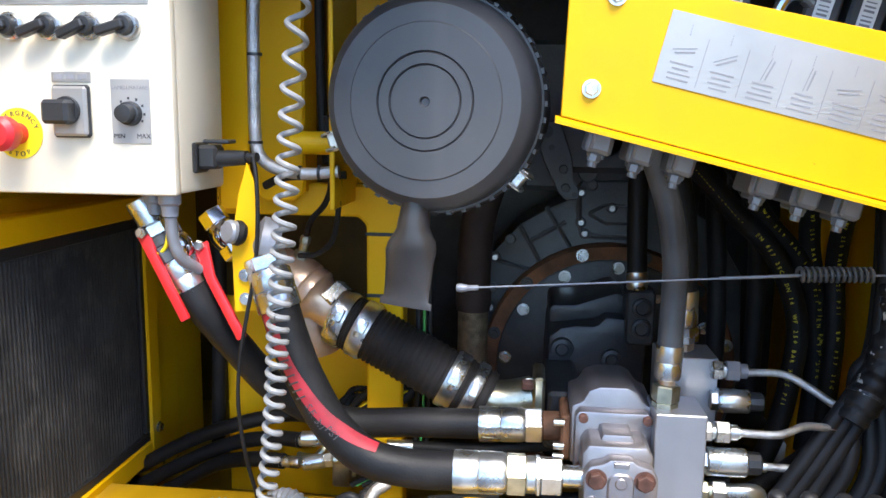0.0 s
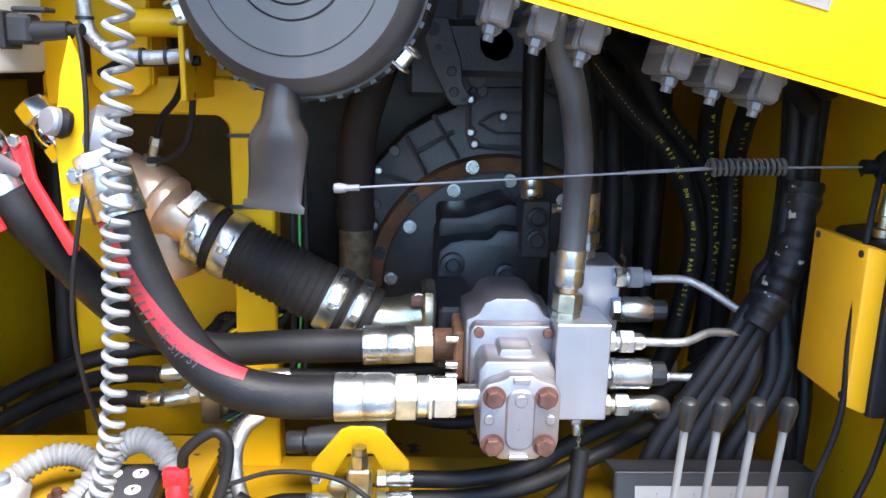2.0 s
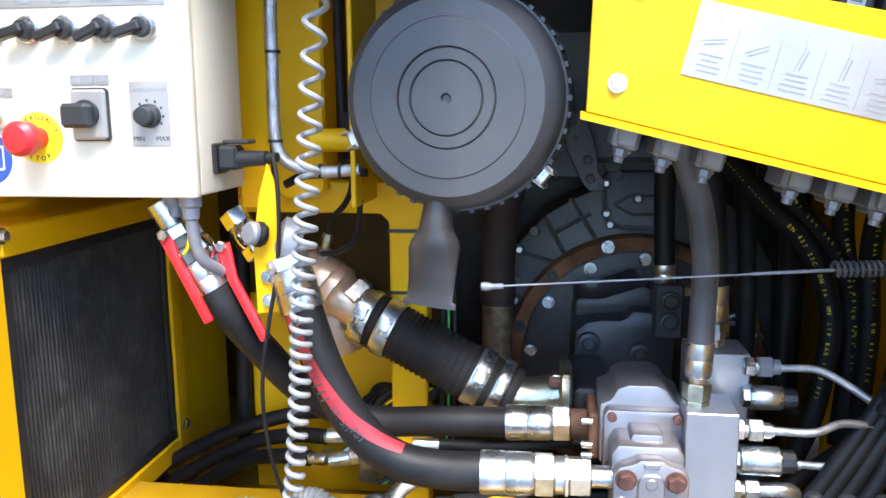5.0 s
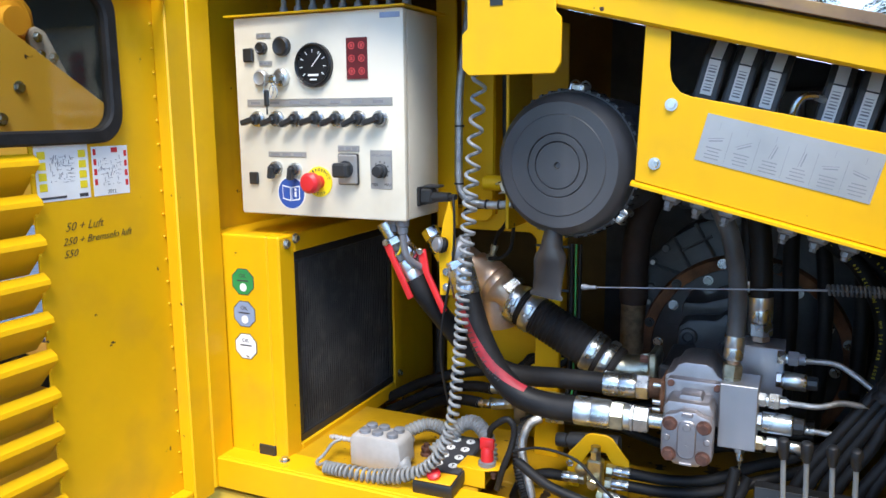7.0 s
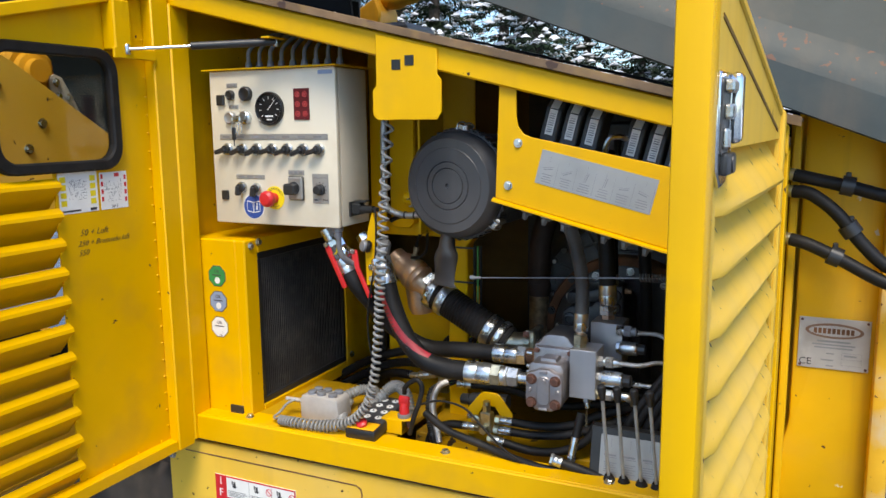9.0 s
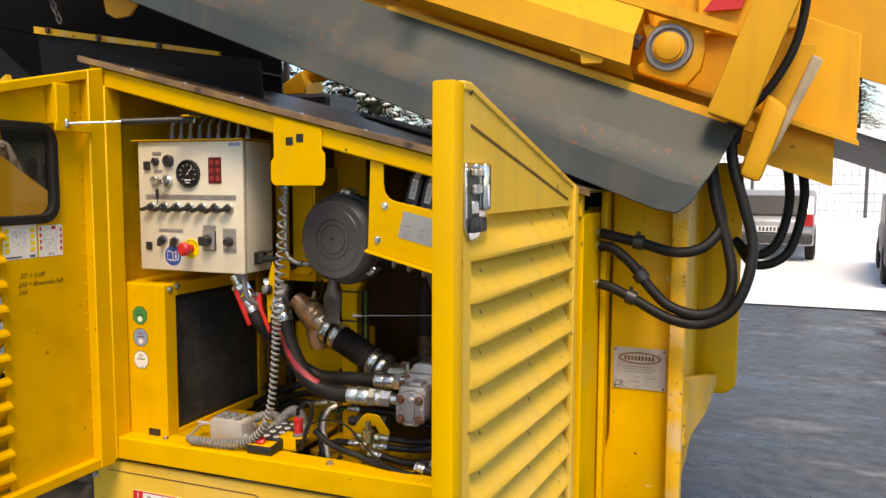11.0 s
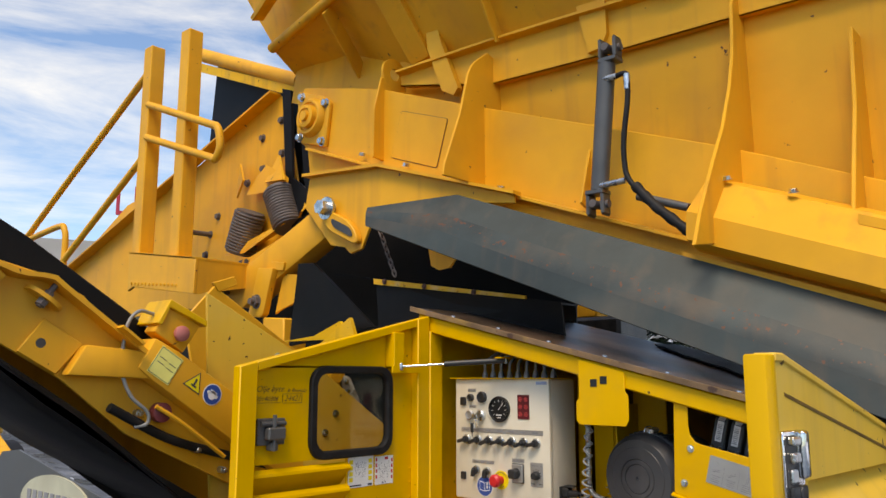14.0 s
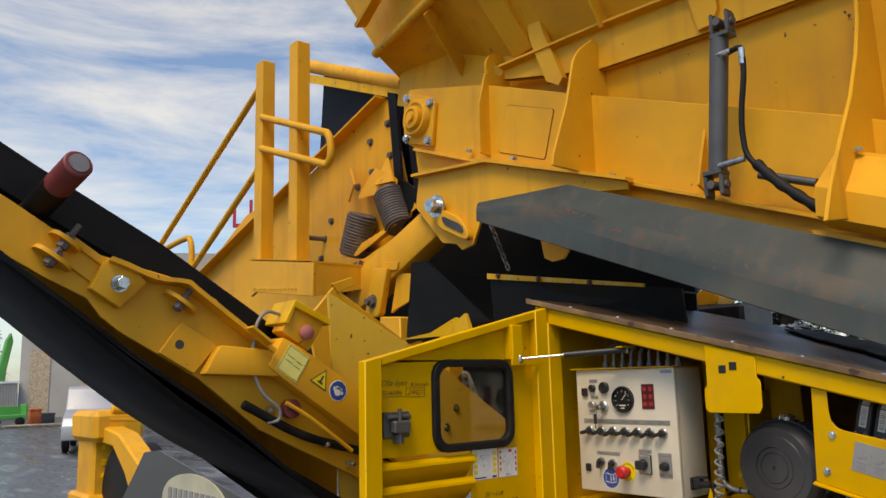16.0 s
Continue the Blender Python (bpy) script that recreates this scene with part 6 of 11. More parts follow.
part("gasket_ring", bm, "rustring", en, "rusty steel ring")
bm = B()
lathe(bm, EC + V(0, 0.0, 0), (0, 1, 0), [(-0.002, 0), (-0.002, 0.215), (0.0, 0.2205), (0.02, 0.2205)], 64)
part("adapter_plate", bm, "castblack", en)
for i, a in enumerate(range(20, 380, 30)):
    p = EC + V(0.205 * math.cos(radians(a + 6)), -0.002, 0.205 * math.sin(radians(a + 6)))
    bm = B()
    bolt_head(bm, p, (0, -1, 0), 0.0092, 0.007)
    part("plate_bolt", bm, "zinc", en)
    p = EC + V(0.236 * math.cos(radians(a - 6)), -0.006, 0.236 * math.sin(radians(a - 6)))
    bm = B()
    disc(bm, p, (0, -1, 0), 0.0125, 0.003, 16)
    bolt_head(bm, p + V(0, -0.003, 0), (0, -1, 0), 0.008, 0.007, False)
    part("ring_bolt", bm, "castblack" if i % 3 else "zinc", en)
bm = B()
# ribs and bosses on the housing
for a, b in (((0.0, 1.29), (0.05, 1.20)), ((0.05, 1.33), (0.10, 1.25)), ((-0.05, 1.22), (0.02, 1.20)), ((0.02, 1.26), (0.09, 1.30)), ((0.25, 1.38), (0.24, 1.26))):
    A, C = V(a[0], 1.63, a[1]), V(b[0], 1.63, b[1])
    tube(bm, [A, C], 0.005, 6)
tube(bm, spline([V(0.115, 1.632, 1.365), V(0.118, 1.632, 1.30), V(0.135, 1.632, 1.275), V(0.23, 1.632, 1.27)], 4), 0.006, 6)
tube(bm, [V(0.135, 1.632, 1.318), V(0.165, 1.632, 1.335), V(0.225, 1.632, 1.335), V(0.225, 1.632, 1.300), V(0.17, 1.632, 1.298), V(0.135, 1.632, 1.318)], 0.004, 6)
for x, z in ((-0.05, 1.225), (-0.02, 1.262), (0.118, 1.36), (0.12, 1.30), (0.128, 1.278), (0.18, 1.33), (0.14, 1.375), (-0.055, 1.16), (-0.058, 1.12)):
    disc(bm, (x, 1.637, z), (0, -1, 0), 0.011, 0.009, 14, 0.002)
disc(bm, (0.13, 1.637, 1.40), (0, -1, 0), 0.02, 0.012, 18, 0.003)
part("housing_relief", bm, "engine", en)
for x, z in ((-0.05, 1.225), (0.118, 1.36), (0.12, 1.30), (0.128, 1.278), (0.18, 1.33), (-0.058, 1.12)):
    bm = B()
    rod(bm, (x, 1.63, z), (x, 1.622, z), 0.0062, 12, bev=0.001)
    part("housing_screw", bm, "zinc", en)
bm = B()
box(bm, 0.0, 0.42, 1.66, 1.9, 1.36, 1.66, 0.01)
box(bm, 0.05, 0.22, 1.60, 1.68, 1.40, 1.50, 0.012)
box(bm, 0.09, 0.14, 1.615, 1.66, 1.50, 1.62, 0.008)
lathe(bm, (0.16, 1.60, 1.46), (0, 1, 0), [(0, 0), (0, 0.03), (0.006, 0.034), (0.08, 0.036)], 24)
lathe(bm, (0.25, 1.58, 1.43), (0, 1, 0), [(0, 0), (0, 0.03), (0.01, 0.04), (0.10, 0.04)], 24)
for i in range(5):
    box(bm, 0.27 + i * 0.03, 0.283 + i * 0.03, 1.645, 1.67, 1.38, 1.64, 0.003)
pieces("engine_casting", bm, "engine", en, join=False)
bm = B()
prism(bm, [(0.020, 1.50), (0.040, 1.425), (0.070, 1.365), (0.082, 1.352), (0.108, 1.352), (0.110, 1.37), (0.098, 1.39), (0.094, 1.43), (0.070, 1.50)], 1.545, 1.555, bev=0.002)
lug = part("lifting_plate", bm, "engine", en, "grey steel lifting plate with holes")
bm = B()
for x, z, r in ((0.078, 1.41, 0.009), (0.083, 1.375, 0.009)):
    rod(bm, (x, 1.546, z), (x, 1.538, z), r, 6, bev=0.001)
for x, z, r in ((0.055, 1.45, 0.006), (0.100, 1.362, 0.005), (0.045, 1.48, 0.012)):
    disc(bm, (x, 1.5455, z), (0, -1, 0), r, 0.0008, 14)
pieces("plate_bolt", bm, "castblack", lug)
# hydraulic pump on the flywheel side
hm = thing("drive_pump", (0.15, 1.45, 1.0), "black cast hydraulic drive pump on the flywheel plate", "pump")
bm = B()
prism(bm, [(0.052, 1.02), (0.215, 1.02), (0.22, 1.145), (0.20, 1.168), (0.15, 1.172), (0.135, 1.155), (0.10, 1.155), (0.075, 1.150), (0.055, 1.135)], 1.36, 1.59, bev=0.008, seg=2)
part("pump_body", bm, "castblack", hm)
bm = B()
prism(bm, [(0.056, 1.175), (0.062, 1.182), (0.10, 1.182), (0.17, 1.206), (0.187, 1.200), (0.19, 1.165), (0.056, 1.148)], 1.40, 1.56, bev=0.006, seg=2)
part("control_housing", bm, "castblack", hm)
bm = B()
prism(bm, rounded(0.181, 0.229, 1.128, 1.222, 0.008), 1.345, 1.40, bev=0.004)
for z in (1.193, 1.158):
    lathe(bm, (0.207, 1.345, z), (0, -1, 0), [(0, 0.017), (0.006, 0.016), (0.008, 0.012), (0.005, 0.010), (0.005, 0)], 18)
lathe(bm, (0.078, 1.36, 1.114), (0, -1, 0), [(0, 0.02), (0.01, 0.0185), (0.012, 0.012), (0.008, 0.009), (0.008, 0)], 18)
lathe(bm, (0.162, 1.36, 1.099), (0, -1, 0), [(0, 0.018), (0.008, 0.017), (0.01, 0.011), (0.006, 0.008), (0.006, 0)], 18)
pieces("port_plug", bm, "castblack", hm)
bm = B()
hexrod(bm, (0.229, 1.36, 1.206), (0.238, 1.36, 1.206), 0.008)
rod(bm, (0.238, 1.36, 1.206), (0.246, 1.36, 1.206), 0.006, 12)
part("test_fitting", bm, "brass", hm)
bm = B()
box(bm, 0.045, 0.10, 1.16, 1.36, 1.015, 1.095, 0.006)
box(bm, 0.05, 0.09, 1.14, 1.17, 1.03, 1.11, 0.005)
part("mount_block", bm, "castblack", hm)
# exhaust side pipe with braided joint
ex = thing("exhaust_pipe", (-0.09, 1.6, 0.9), "dark exhaust pipe with a braided bronze joint", "exhaust")
bm = B()
tube(bm, spline([(-0.03, 1.64, 1.46), (-0.055, 1.62, 1.40), (-0.082, 1.6, 1.31), (-0.09, 1.6, 1.22), (-0.091, 1.6, 1.12)], 8), 0.034, 18)
part("pipe", bm, "pipe", ex)
bm = B()
tube(bm, [V(-0.091, 1.6, 1.135), V(-0.091, 1.6, 0.90)], 0.031, 18)
part("braided_joint", bm, "bronzebraid", ex)
bm = B()
rod(bm, (-0.091, 1.6, 1.16), (-0.091, 1.6, 1.13), 0.036, 20)
part("joint_collar", bm, "pipe", ex)

# ---- hoses under the valve bank ----
FT = V(-0.5, -1, 0.25)
lab = "black hydraulic hose with yellow lettering"
t, ln = hose(lab, [(0.20, 1.20, 1.50), (0.235, 1.26, 1.462), (0.284, 1.30, 1.415), (0.343, 1.32, 1.354), (0.400, 1.33, 1.300), (0.440, 1.34, 1.228), (0.455, 1.34, 1.160), (0.448, 1.34, 1.075), (0.43, 1.33, 1.0), (0.40, 1.32, 0.93)], 0.0172)
wrapped("--- ------- --------   EN 857 2SC  DN 16  WF 250 BAR 3625 PSI", 0.0092, ln, 0.0172, 0.13, 0.83, "yellowtext", t, FT)
for i, pts in enumerate((
    [(0.25, 1.24, 1.48), (0.33, 1.30, 1.432), (0.386, 1.33, 1.35), (0.455, 1.36, 1.278), (0.49, 1.38, 1.205), (0.50, 1.38, 1.09), (0.49, 1.37, 0.95)],
    [(0.43, 1.14, 1.44), (0.445, 1.28, 1.40), (0.468, 1.36, 1.315), (0.493, 1.38, 1.21), (0.505, 1.38, 1.09), (0.50, 1.36, 0.92)],
    [(0.485, 1.14, 1.42), (0.497, 1.28, 1.38), (0.512, 1.36, 1.27), (0.52, 1.36, 1.14), (0.51, 1.36, 0.95)],
    [(0.24, 1.26, 1.50), (0.27, 1.34, 1.40), (0.275, 1.38, 1.30), (0.28, 1.40, 1.15), (0.28, 1.42, 0.95)],
    [(0.29, 1.26, 1.48), (0.325, 1.40, 1.38), (0.345, 1.44, 1.25), (0.35, 1.44, 1.1), (0.34, 1.44, 0.9)],
    [(0.33, 1.30, 1.46), (0.40, 1.42, 1.34), (0.42, 1.46, 1.2), (0.42, 1.46, 1.0)],
)):
    t, ln = hose(lab if i < 3 else "black hydraulic hose in the shade behind the valve bank", pts, 0.0165)
    if i < 3:
        wrapped("WF 250 BAR 3625 PSI  EN 857 2SC", 0.0082, ln, 0.0165, 0.3, 0.8, "yellowtext", t, FT, 0.45)
# taped bundle to the levers
bun = [(0.488, 1.12, 1.42), (0.49, 1.11, 1.30), (0.478, 1.09, 1.20), (0.462, 1.08, 1.165)]
for i, (e, mid) in enumerate((((0.285, 1.03, 0.86), (0.375, 1.05, 1.06)), ((0.305, 1.03, 0.86), (0.392, 1.05, 1.06)), ((0.335, 1.03, 0.86), (0.41, 1.05, 1.06)), ((0.352, 1.03, 0.86), (0.432, 1.05, 1.06)), ((0.392, 1.03, 0.86), (0.462, 1.06, 1.05)), ((0.412, 1.03, 0.86), (0.478, 1.06, 1.06)))):
    off = V(0.011 * ((i % 3) - 1), 0.012 * (i // 3) - 0.004, 0)
    hose("dusty black control hose fanning out to the lever block", [Vector(p) + off * (1.0 if j < 3 else 1.3) for j, p in enumerate(bun)] + [Vector(mid), Vector(mid).lerp(Vector(e), 0.55) + V(-0.012, 0, 0.01), e], 0.0105, group="control hoses", n=10)
for i, (x, y) in enumerate(((0.505, 1.10), (0.52, 1.11))):
    hose("dusty black control hose hanging down by the end wall", [(x - 0.01, y, 1.42), (x - 0.012, y, 1.3), (x - 0.005, y, 1.15), (x - 0.012 + 0.012 * i, y - 0.03, 1.02), (x - 0.005, y - 0.04, 0.92), (x, y - 0.04, 0.86)], 0.0095, group="control hoses", n=10)
bm = B()
tube(bm, spline([(0.494, 1.10, 1.29), (0.488, 1.09, 1.235), (0.475, 1.078, 1.19), (0.452, 1.064, 1.15), (0.432, 1.055, 1.118)], 12), lambda f: 0.0215 + 0.0022 * math.sin(f * 17 + 1) + 0.0012 * math.sin(f * 61), 16)
solo("taped_loom", bm, "specked", "dusty black taped hose bundle", "cable loom")
for i, p in enumerate(((0.4925, 1.0975, 1.27), (0.452, 1.064, 1.15))):
    bm = B()
    lathe(bm, p, (0.3, 0.3, 1) if i == 0 else (0.5, 0.3, 0.9), [(-0.002, 0.022), (-0.002, 0.0245), (0.002, 0.0245), (0.002, 0.022)], 22)
    solo("cable_tie", bm, "black", "black plastic cable tie round the loom", "cable tie", "cable ties")
for i in range(3):
    hose("black hose from under the valve bank to the end wall", [(0.43 + 0.03 * i, 1.05, 1.42), (0.49 + 0.02 * i, 1.10, 1.38 + 0.02 * i), (0.54, 1.2, 1.40 + 0.03 * i), (0.585, 1.25, 1.45 + 0.03 * i)], 0.0115, group="control hoses", n=10)

# ---- wire looms beside the pump hoses ----
hose("corrugated black wire loom tied to a yellow wire", [(-0.265, 1.24, 1.005), (-0.263, 1.24, 1.024), (-0.255, 1.24, 1.041), (-0.234, 1.24, 1.060), (-0.195, 1.24, 1.069), (-0.163, 1.24, 1.082), (-0.147, 1.25, 1.11)], 0.0065, name="wire_loom", cat="wire loom", group="wire looms")
hose("corrugated black wire loom tied to a yellow wire", [(-0.262, 1.235, 1.010), (-0.235, 1.235, 1.037), (-0.204, 1.235, 1.046), (-0.172, 1.235, 1.058), (-0.152, 1.24, 1.085), (-0.145, 1.25, 1.12)], 0.0085, name="wire_loom", cat="wire loom", group="wire looms")
hose("thin yellow wire along the black loom", [(-0.25, 1.232, 1.030), (-0.234, 1.232, 1.046), (-0.200, 1.232, 1.057), (-0.165, 1.232, 1.070)], 0.0022, "signyellow", name="yellow_wire", cat="wire", group="")
hose("black cable bent over beside the battery switch", [(-0.236, 0.955, 0.985), (-0.232, 0.95, 1.001), (-0.218, 0.95, 1.016), (-0.199, 0.95, 1.027), (-0.187, 0.95, 1.019), (-0.184, 0.95, 1.001), (-0.189, 0.945, 0.971), (-0.202, 0.94, 0.933), (-0.215, 0.94, 0.885)], 0.0062, name="bent_cable", cat="cable", group="")

# ---- control levers ----
lb = thing("lever_block", (0.365, 0.99, 0.83), "dark steel lever block with four grey levers and a diagram plate", "control levers")
LM = Matrix.Translation((0.361, 0.958, 0.976)) @ Matrix.Rotation(radians(-12), 4, "X")
bm = B()
box(bm, -0.115, 0.118, 0.0, 0.012, -0.15, 0.0, 0.002, m=LM)
box(bm, -0.115, 0.118, 0.0, 0.05, -0.004, 0.0, 0.001, m=LM)
part("face_plate", bm, "black", lb)
bm = B()
box(bm, -0.092, 0.085, -0.0015, 0.0, -0.135, -0.016, m=LM)
dp = part("diagram_plate", bm, "silver", lb, "silver plate with lever diagrams")
bm = B()
for i in range(4):
    x = -0.068 + i * 0.043
    for j in range(4):
        box(bm, x, x + 0.0012, -0.0024, -0.0014, -0.026 - j * 0.005, -0.0235 - j * 0.005, m=LM)
    box(bm, x - 0.014, x + 0.012, -0.0024, -0.0014, -0.062, -0.058, m=LM)
    box(bm, x - 0.010, x + 0.014, -0.0024, -0.0014, -0.066, -0.0645, m=LM)
    for j in range(5):
        box(bm, x - 0.014, x + 0.014 - (j % 2) * 0.006, -0.0024, -0.0014, -0.078 - j * 0.005, -0.0765 - j * 0.005, m=LM)
part("engraving", bm, "greyink", dp)
for x0, x1 in ((0.297, 0.288), (0.330, 0.321), (0.369, 0.357), (0.402, 0.389)):
    a, b = V(x0, 0.925, 0.845), V(x1, 0.872, 1.075)
    bm = B()
    tube(bm, [a, a.lerp(b, 0.5), b], 0.0040, 12)
    lv = part("lever", bm, "lever", lb, "grey steel lever rod")
    bm = B()
    d = (b - a).normalized()
    lathe(bm, b - d * 0.004, d, [(0, 0.0045), (0, 0.0062), (0.003, 0.0068), (0.020, 0.0092), (0.029, 0.0094), (0.034, 0.0075), (0.036, 0.004), (0.036, 0)], 18)
    part("lever_grip", bm, "black", lv)
    bm = B()
    lathe(bm, a, d, [(0, 0.018), (0.02, 0.016), (0.035, 0.010), (0.04, 0.007)], 14)
    part("lever_boot", bm, "rubber", lv)
bm = B()
box(bm, 0.26, 0.475, 0.905, 1.03, 0.776, 0.845, 0.004)
part("valve_base", bm, "darkgrey", lb)

# ---- radio receiver on the end wall ----
rr = thing("radio_receiver", (0.53, 1.03, 1.0), "orange and black radio receiver box on the end wall", "receiver")
bm = B()
prism(bm, [(0.488, 1.066), (0.513, 1.056), (0.513, 1.238), (0.488, 1.244)], 0.958, 1.070, bev=0.004, seg=2)
part("orange_cover", bm, "orange", rr)
bm = B()
prism(bm, [(0.5135, 1.052), (0.588, 1.052), (0.588, 1.252), (0.5135, 1.244)], 0.955, 1.075, bev=0.006, seg=2)
part("black_case", bm, "black", rr)
bm = B()
disc(bm, (0.541, 0.955, 1.171), (0, -1, 0), 0.0165, 0.001, 24)
part("round_label", bm, "white", rr)
bm = B()
for y, z in ((0.968, 1.234), (1.058, 1.236), (0.968, 1.076)):
    rod(bm, (0.4885, y, z), (0.4865, y, z), 0.004, 12)
pieces("cover_screw", bm, "castblack", rr)
bm = B()
lathe(bm, (0.551, 0.955, 1.10), (0, -1, 0), [(0, 0.024), (0.012, 0.02), (0.02, 0.011), (0.03, 0.008)], 18)
part("cable_boot", bm, "rubber", rr)
bm = B()
lathe(bm, (0.527, 1.0, 1.246), (0, 0, 1), [(0, 0.010), (0.008, 0.010), (0.010, 0.006), (0.022, 0.006), (0.024, 0.0075), (0.036, 0.0065), (0.05, 0.004), (0.06, 0.003)], 14)
part("aerial_plug", bm, "brasszinc", rr)
bm = B()
lathe(bm, (0.552, 1.0, 1.248), (0, 0, 1), [(0, 0.012), (0.006, 0.012), (0.008, 0.0)], 14)
part("blanking_plug", bm, "rubber", rr)
hose("thin black aerial cable hanging in a loop", [(0.527, 1.0, 1.304), (0.524, 0.99, 1.318), (0.508, 0.97, 1.305), (0.492, 0.950, 1.245), (0.483, 0.94, 1.15), (0.480, 0.93, 1.06), (0.462, 0.93, 0.98), (0.44, 0.925, 0.90), (0.40, 0.93, 0.872)], 0.0036, "rubber", name="aerial_cable", cat="cable", group="thin cables", n=8)
hose("thin black cable hanging down past the receiver", [(0.56, 0.93, 1.30), (0.545, 0.92, 1.20), (0.525, 0.91, 1.10), (0.505, 0.905, 1.0), (0.47, 0.905, 0.925), (0.43, 0.91, 0.885)], 0.0036, "rubber", name="aerial_cable", cat="cable", group="thin cables", n=8)

rr.location += V(-0.006, -0.030, 0.004)

# ---- throttle cable with spring ----
tc = thing("throttle_cable", (0.25, 1.0, 1.30), "thin steel throttle cable with a grey coil spring", "cable")
bm = B()
tube(bm, [V(-0.062, 1.0, 1.288), V(0.14, 1.0, 1.3025), V(0.34, 1.0, 1.317), V(0.52, 1.0, 1.322)], 0.0013, 8)
part("wire", bm, "castgrey", tc)
bm = B()
rod(bm, (-0.062, 1.0, 1.288), (-0.045, 1.0, 1.289), 0.0035, 10)
lathe(bm, (-0.062, 1.0, 1.288), (-1, 0, 0), [(-0.003, 0.0045), (0.005, 0.0058), (0.01, 0.005), (0.012, 0)], 12)
rod(bm, (0.245, 1.0, 1.3103), (0.335, 1.0, 1.3167), 0.0021, 10)
pieces("cable_end", bm, "castgrey", tc)
bm = B()
tube(bm, [V(0.335 + 0.085 * f, 1.0 + 0.0078 * math.cos(f * 82), 1.318 + 0.002 * f + 0.0078 * math.sin(f * 82)) for f in np.linspace(0, 1, 190)], 0.0023, 7)
part("coil_spring", bm, "darkgrey", tc)
bm = B()
rod(bm, (0.505, 1.0, 1.322), (0.522, 1.0, 1.322), 0.008, 14)
lathe(bm, (0.522, 1.0, 1.322), (1, 0, 0), [(0, 0.008), (0.003, 0.014), (0.01, 0.019), (0.05, 0.0185), (0.072, 0.014)], 18)
part("rubber_boot", bm, "rubber", tc)

# ---- left side: wires, conduit, coiled cable ----
hose("clear sleeved braided conduit running down the inner post", [(-0.345, 1.12, 1.84), (-0.352, 1.11, 1.75), (-0.360, 1.1, 1.65), (-0.362, 1.1, 1.56), (-0.362, 1.1, 1.47), (-0.352, 1.1, 1.438), (-0.325, 1.1, 1.424), (-0.29, 1.1, 1.420), (-0.245, 1.1, 1.424)], 0.0085, "greysilver", name="braided_conduit", cat="conduit", group="")
for p, ax in (((-0.3605, 1.1, 1.58), (0, 0, 1)), ((-0.362, 1.1, 1.462), (0, 0, 1)), ((-0.30, 1.1, 1.421), (1, 0, 0)), ((-0.272, 1.1, 1.422), (1, 0, 0))):
    bm = B()
    lathe(bm, p, ax, [(-0.002, 0.0085), (-0.002, 0.0102), (0.002, 0.0102), (0.002, 0.0085)], 16)
    solo("cable_tie", bm, "black", "black cable tie round the braided conduit", "cable tie", "cable ties")
hose("black corrugated conduit with a yellow-green wire", [(-0.36, 1.13, 1.40), (-0.33, 1.12, 1.413), (-0.29, 1.12, 1.416), (-0.24, 1.12, 1.418)], 0.006, "rubber", name="wire_conduit", cat="conduit", group="")
hose("thin black plug lead hanging down", [(-0.325, 0.985, 1.446), (-0.317, 0.972, 1.42), (-0.314, 0.965, 1.37), (-0.318, 0.962, 1.31), (-0.330, 0.962, 1.25), (-0.342, 0.965, 1.19), (-0.347, 0.97, 1.13), (-0.343, 0.98, 1.06), (-0.335, 1.0, 0.99)], 0.0026, "rubber", name="plug_lead", cat="cable", group="thin cables", n=8)
hose("black cable from the filter bracket to the brass valve", [(-0.252, 1.13, 1.42), (-0.256, 1.14, 1.37), (-0.27, 1.16, 1.32), (-0.30, 1.18, 1.295), (-0.33, 1.19, 1.29)], 0.0042, "rubber", name="sensor_cable", cat="cable", group="thin cables", n=8)
hose("yellow earth wire looped under the cabinet", [(-0.455, 0.985, 1.372), (-0.462, 0.982, 1.345), (-0.452, 0.978, 1.325), (-0.438, 0.975, 1.332), (-0.432, 0.972, 1.355), (-0.432, 0.968, 1.37)], 0.0026, M["signyellow"], name="earth_wire", cat="wire", group="", n=8)
hose("grey cable down from the cabinet gland", [(-0.425, 0.965, 1.372), (-0.424, 0.968, 1.345), (-0.418, 0.975, 1.32), (-0.405, 1.0, 1.30)], 0.0075, "castgrey", name="cabinet_cable", cat="cable", group="", n=10)
hose("black hose standing between the inner posts", [(-0.298, 1.2, 1.86), (-0.297, 1.2, 1.70), (-0.296, 1.2, 1.57), (-0.292, 1.2, 1.47), (-0.285, 1.19, 1.43)], 0.0075, "rubber", name="drain_pipe", cat="pipe", group="", n=12)
# rubber-edged strip on the back post and wire bundle by the right post
hose("black rubber pipe standing behind the cooler", [(-0.553, 1.43, 1.33), (-0.555, 1.43, 1.2), (-0.560, 1.43, 1.05), (-0.566, 1.43, 0.90), (-0.567, 1.43, 0.876)], 0.0135, "rubber", name="drain_pipe", cat="pipe", group="")
for i, dx in enumerate((0.0, 0.009, 0.018)):
    hose("wire bundle strapped along the inner post", [(-0.150 + dx, 1.215, 1.33), (-0.149 + dx, 1.212, 1.2), (-0.150 + dx, 1.212, 1.05), (-0.155 + dx, 1.21, 0.99), (-0.175 + dx, 1.205, 0.955), (-0.215 + dx, 1.19, 0.945), (-0.25 + dx, 1.18, 0.93)], (0.0048, 0.0022, 0.004)[i], ("rubber", "machinegreen", "rubber")[i], name="wire_run", cat="cable", group="wire runs", n=8)

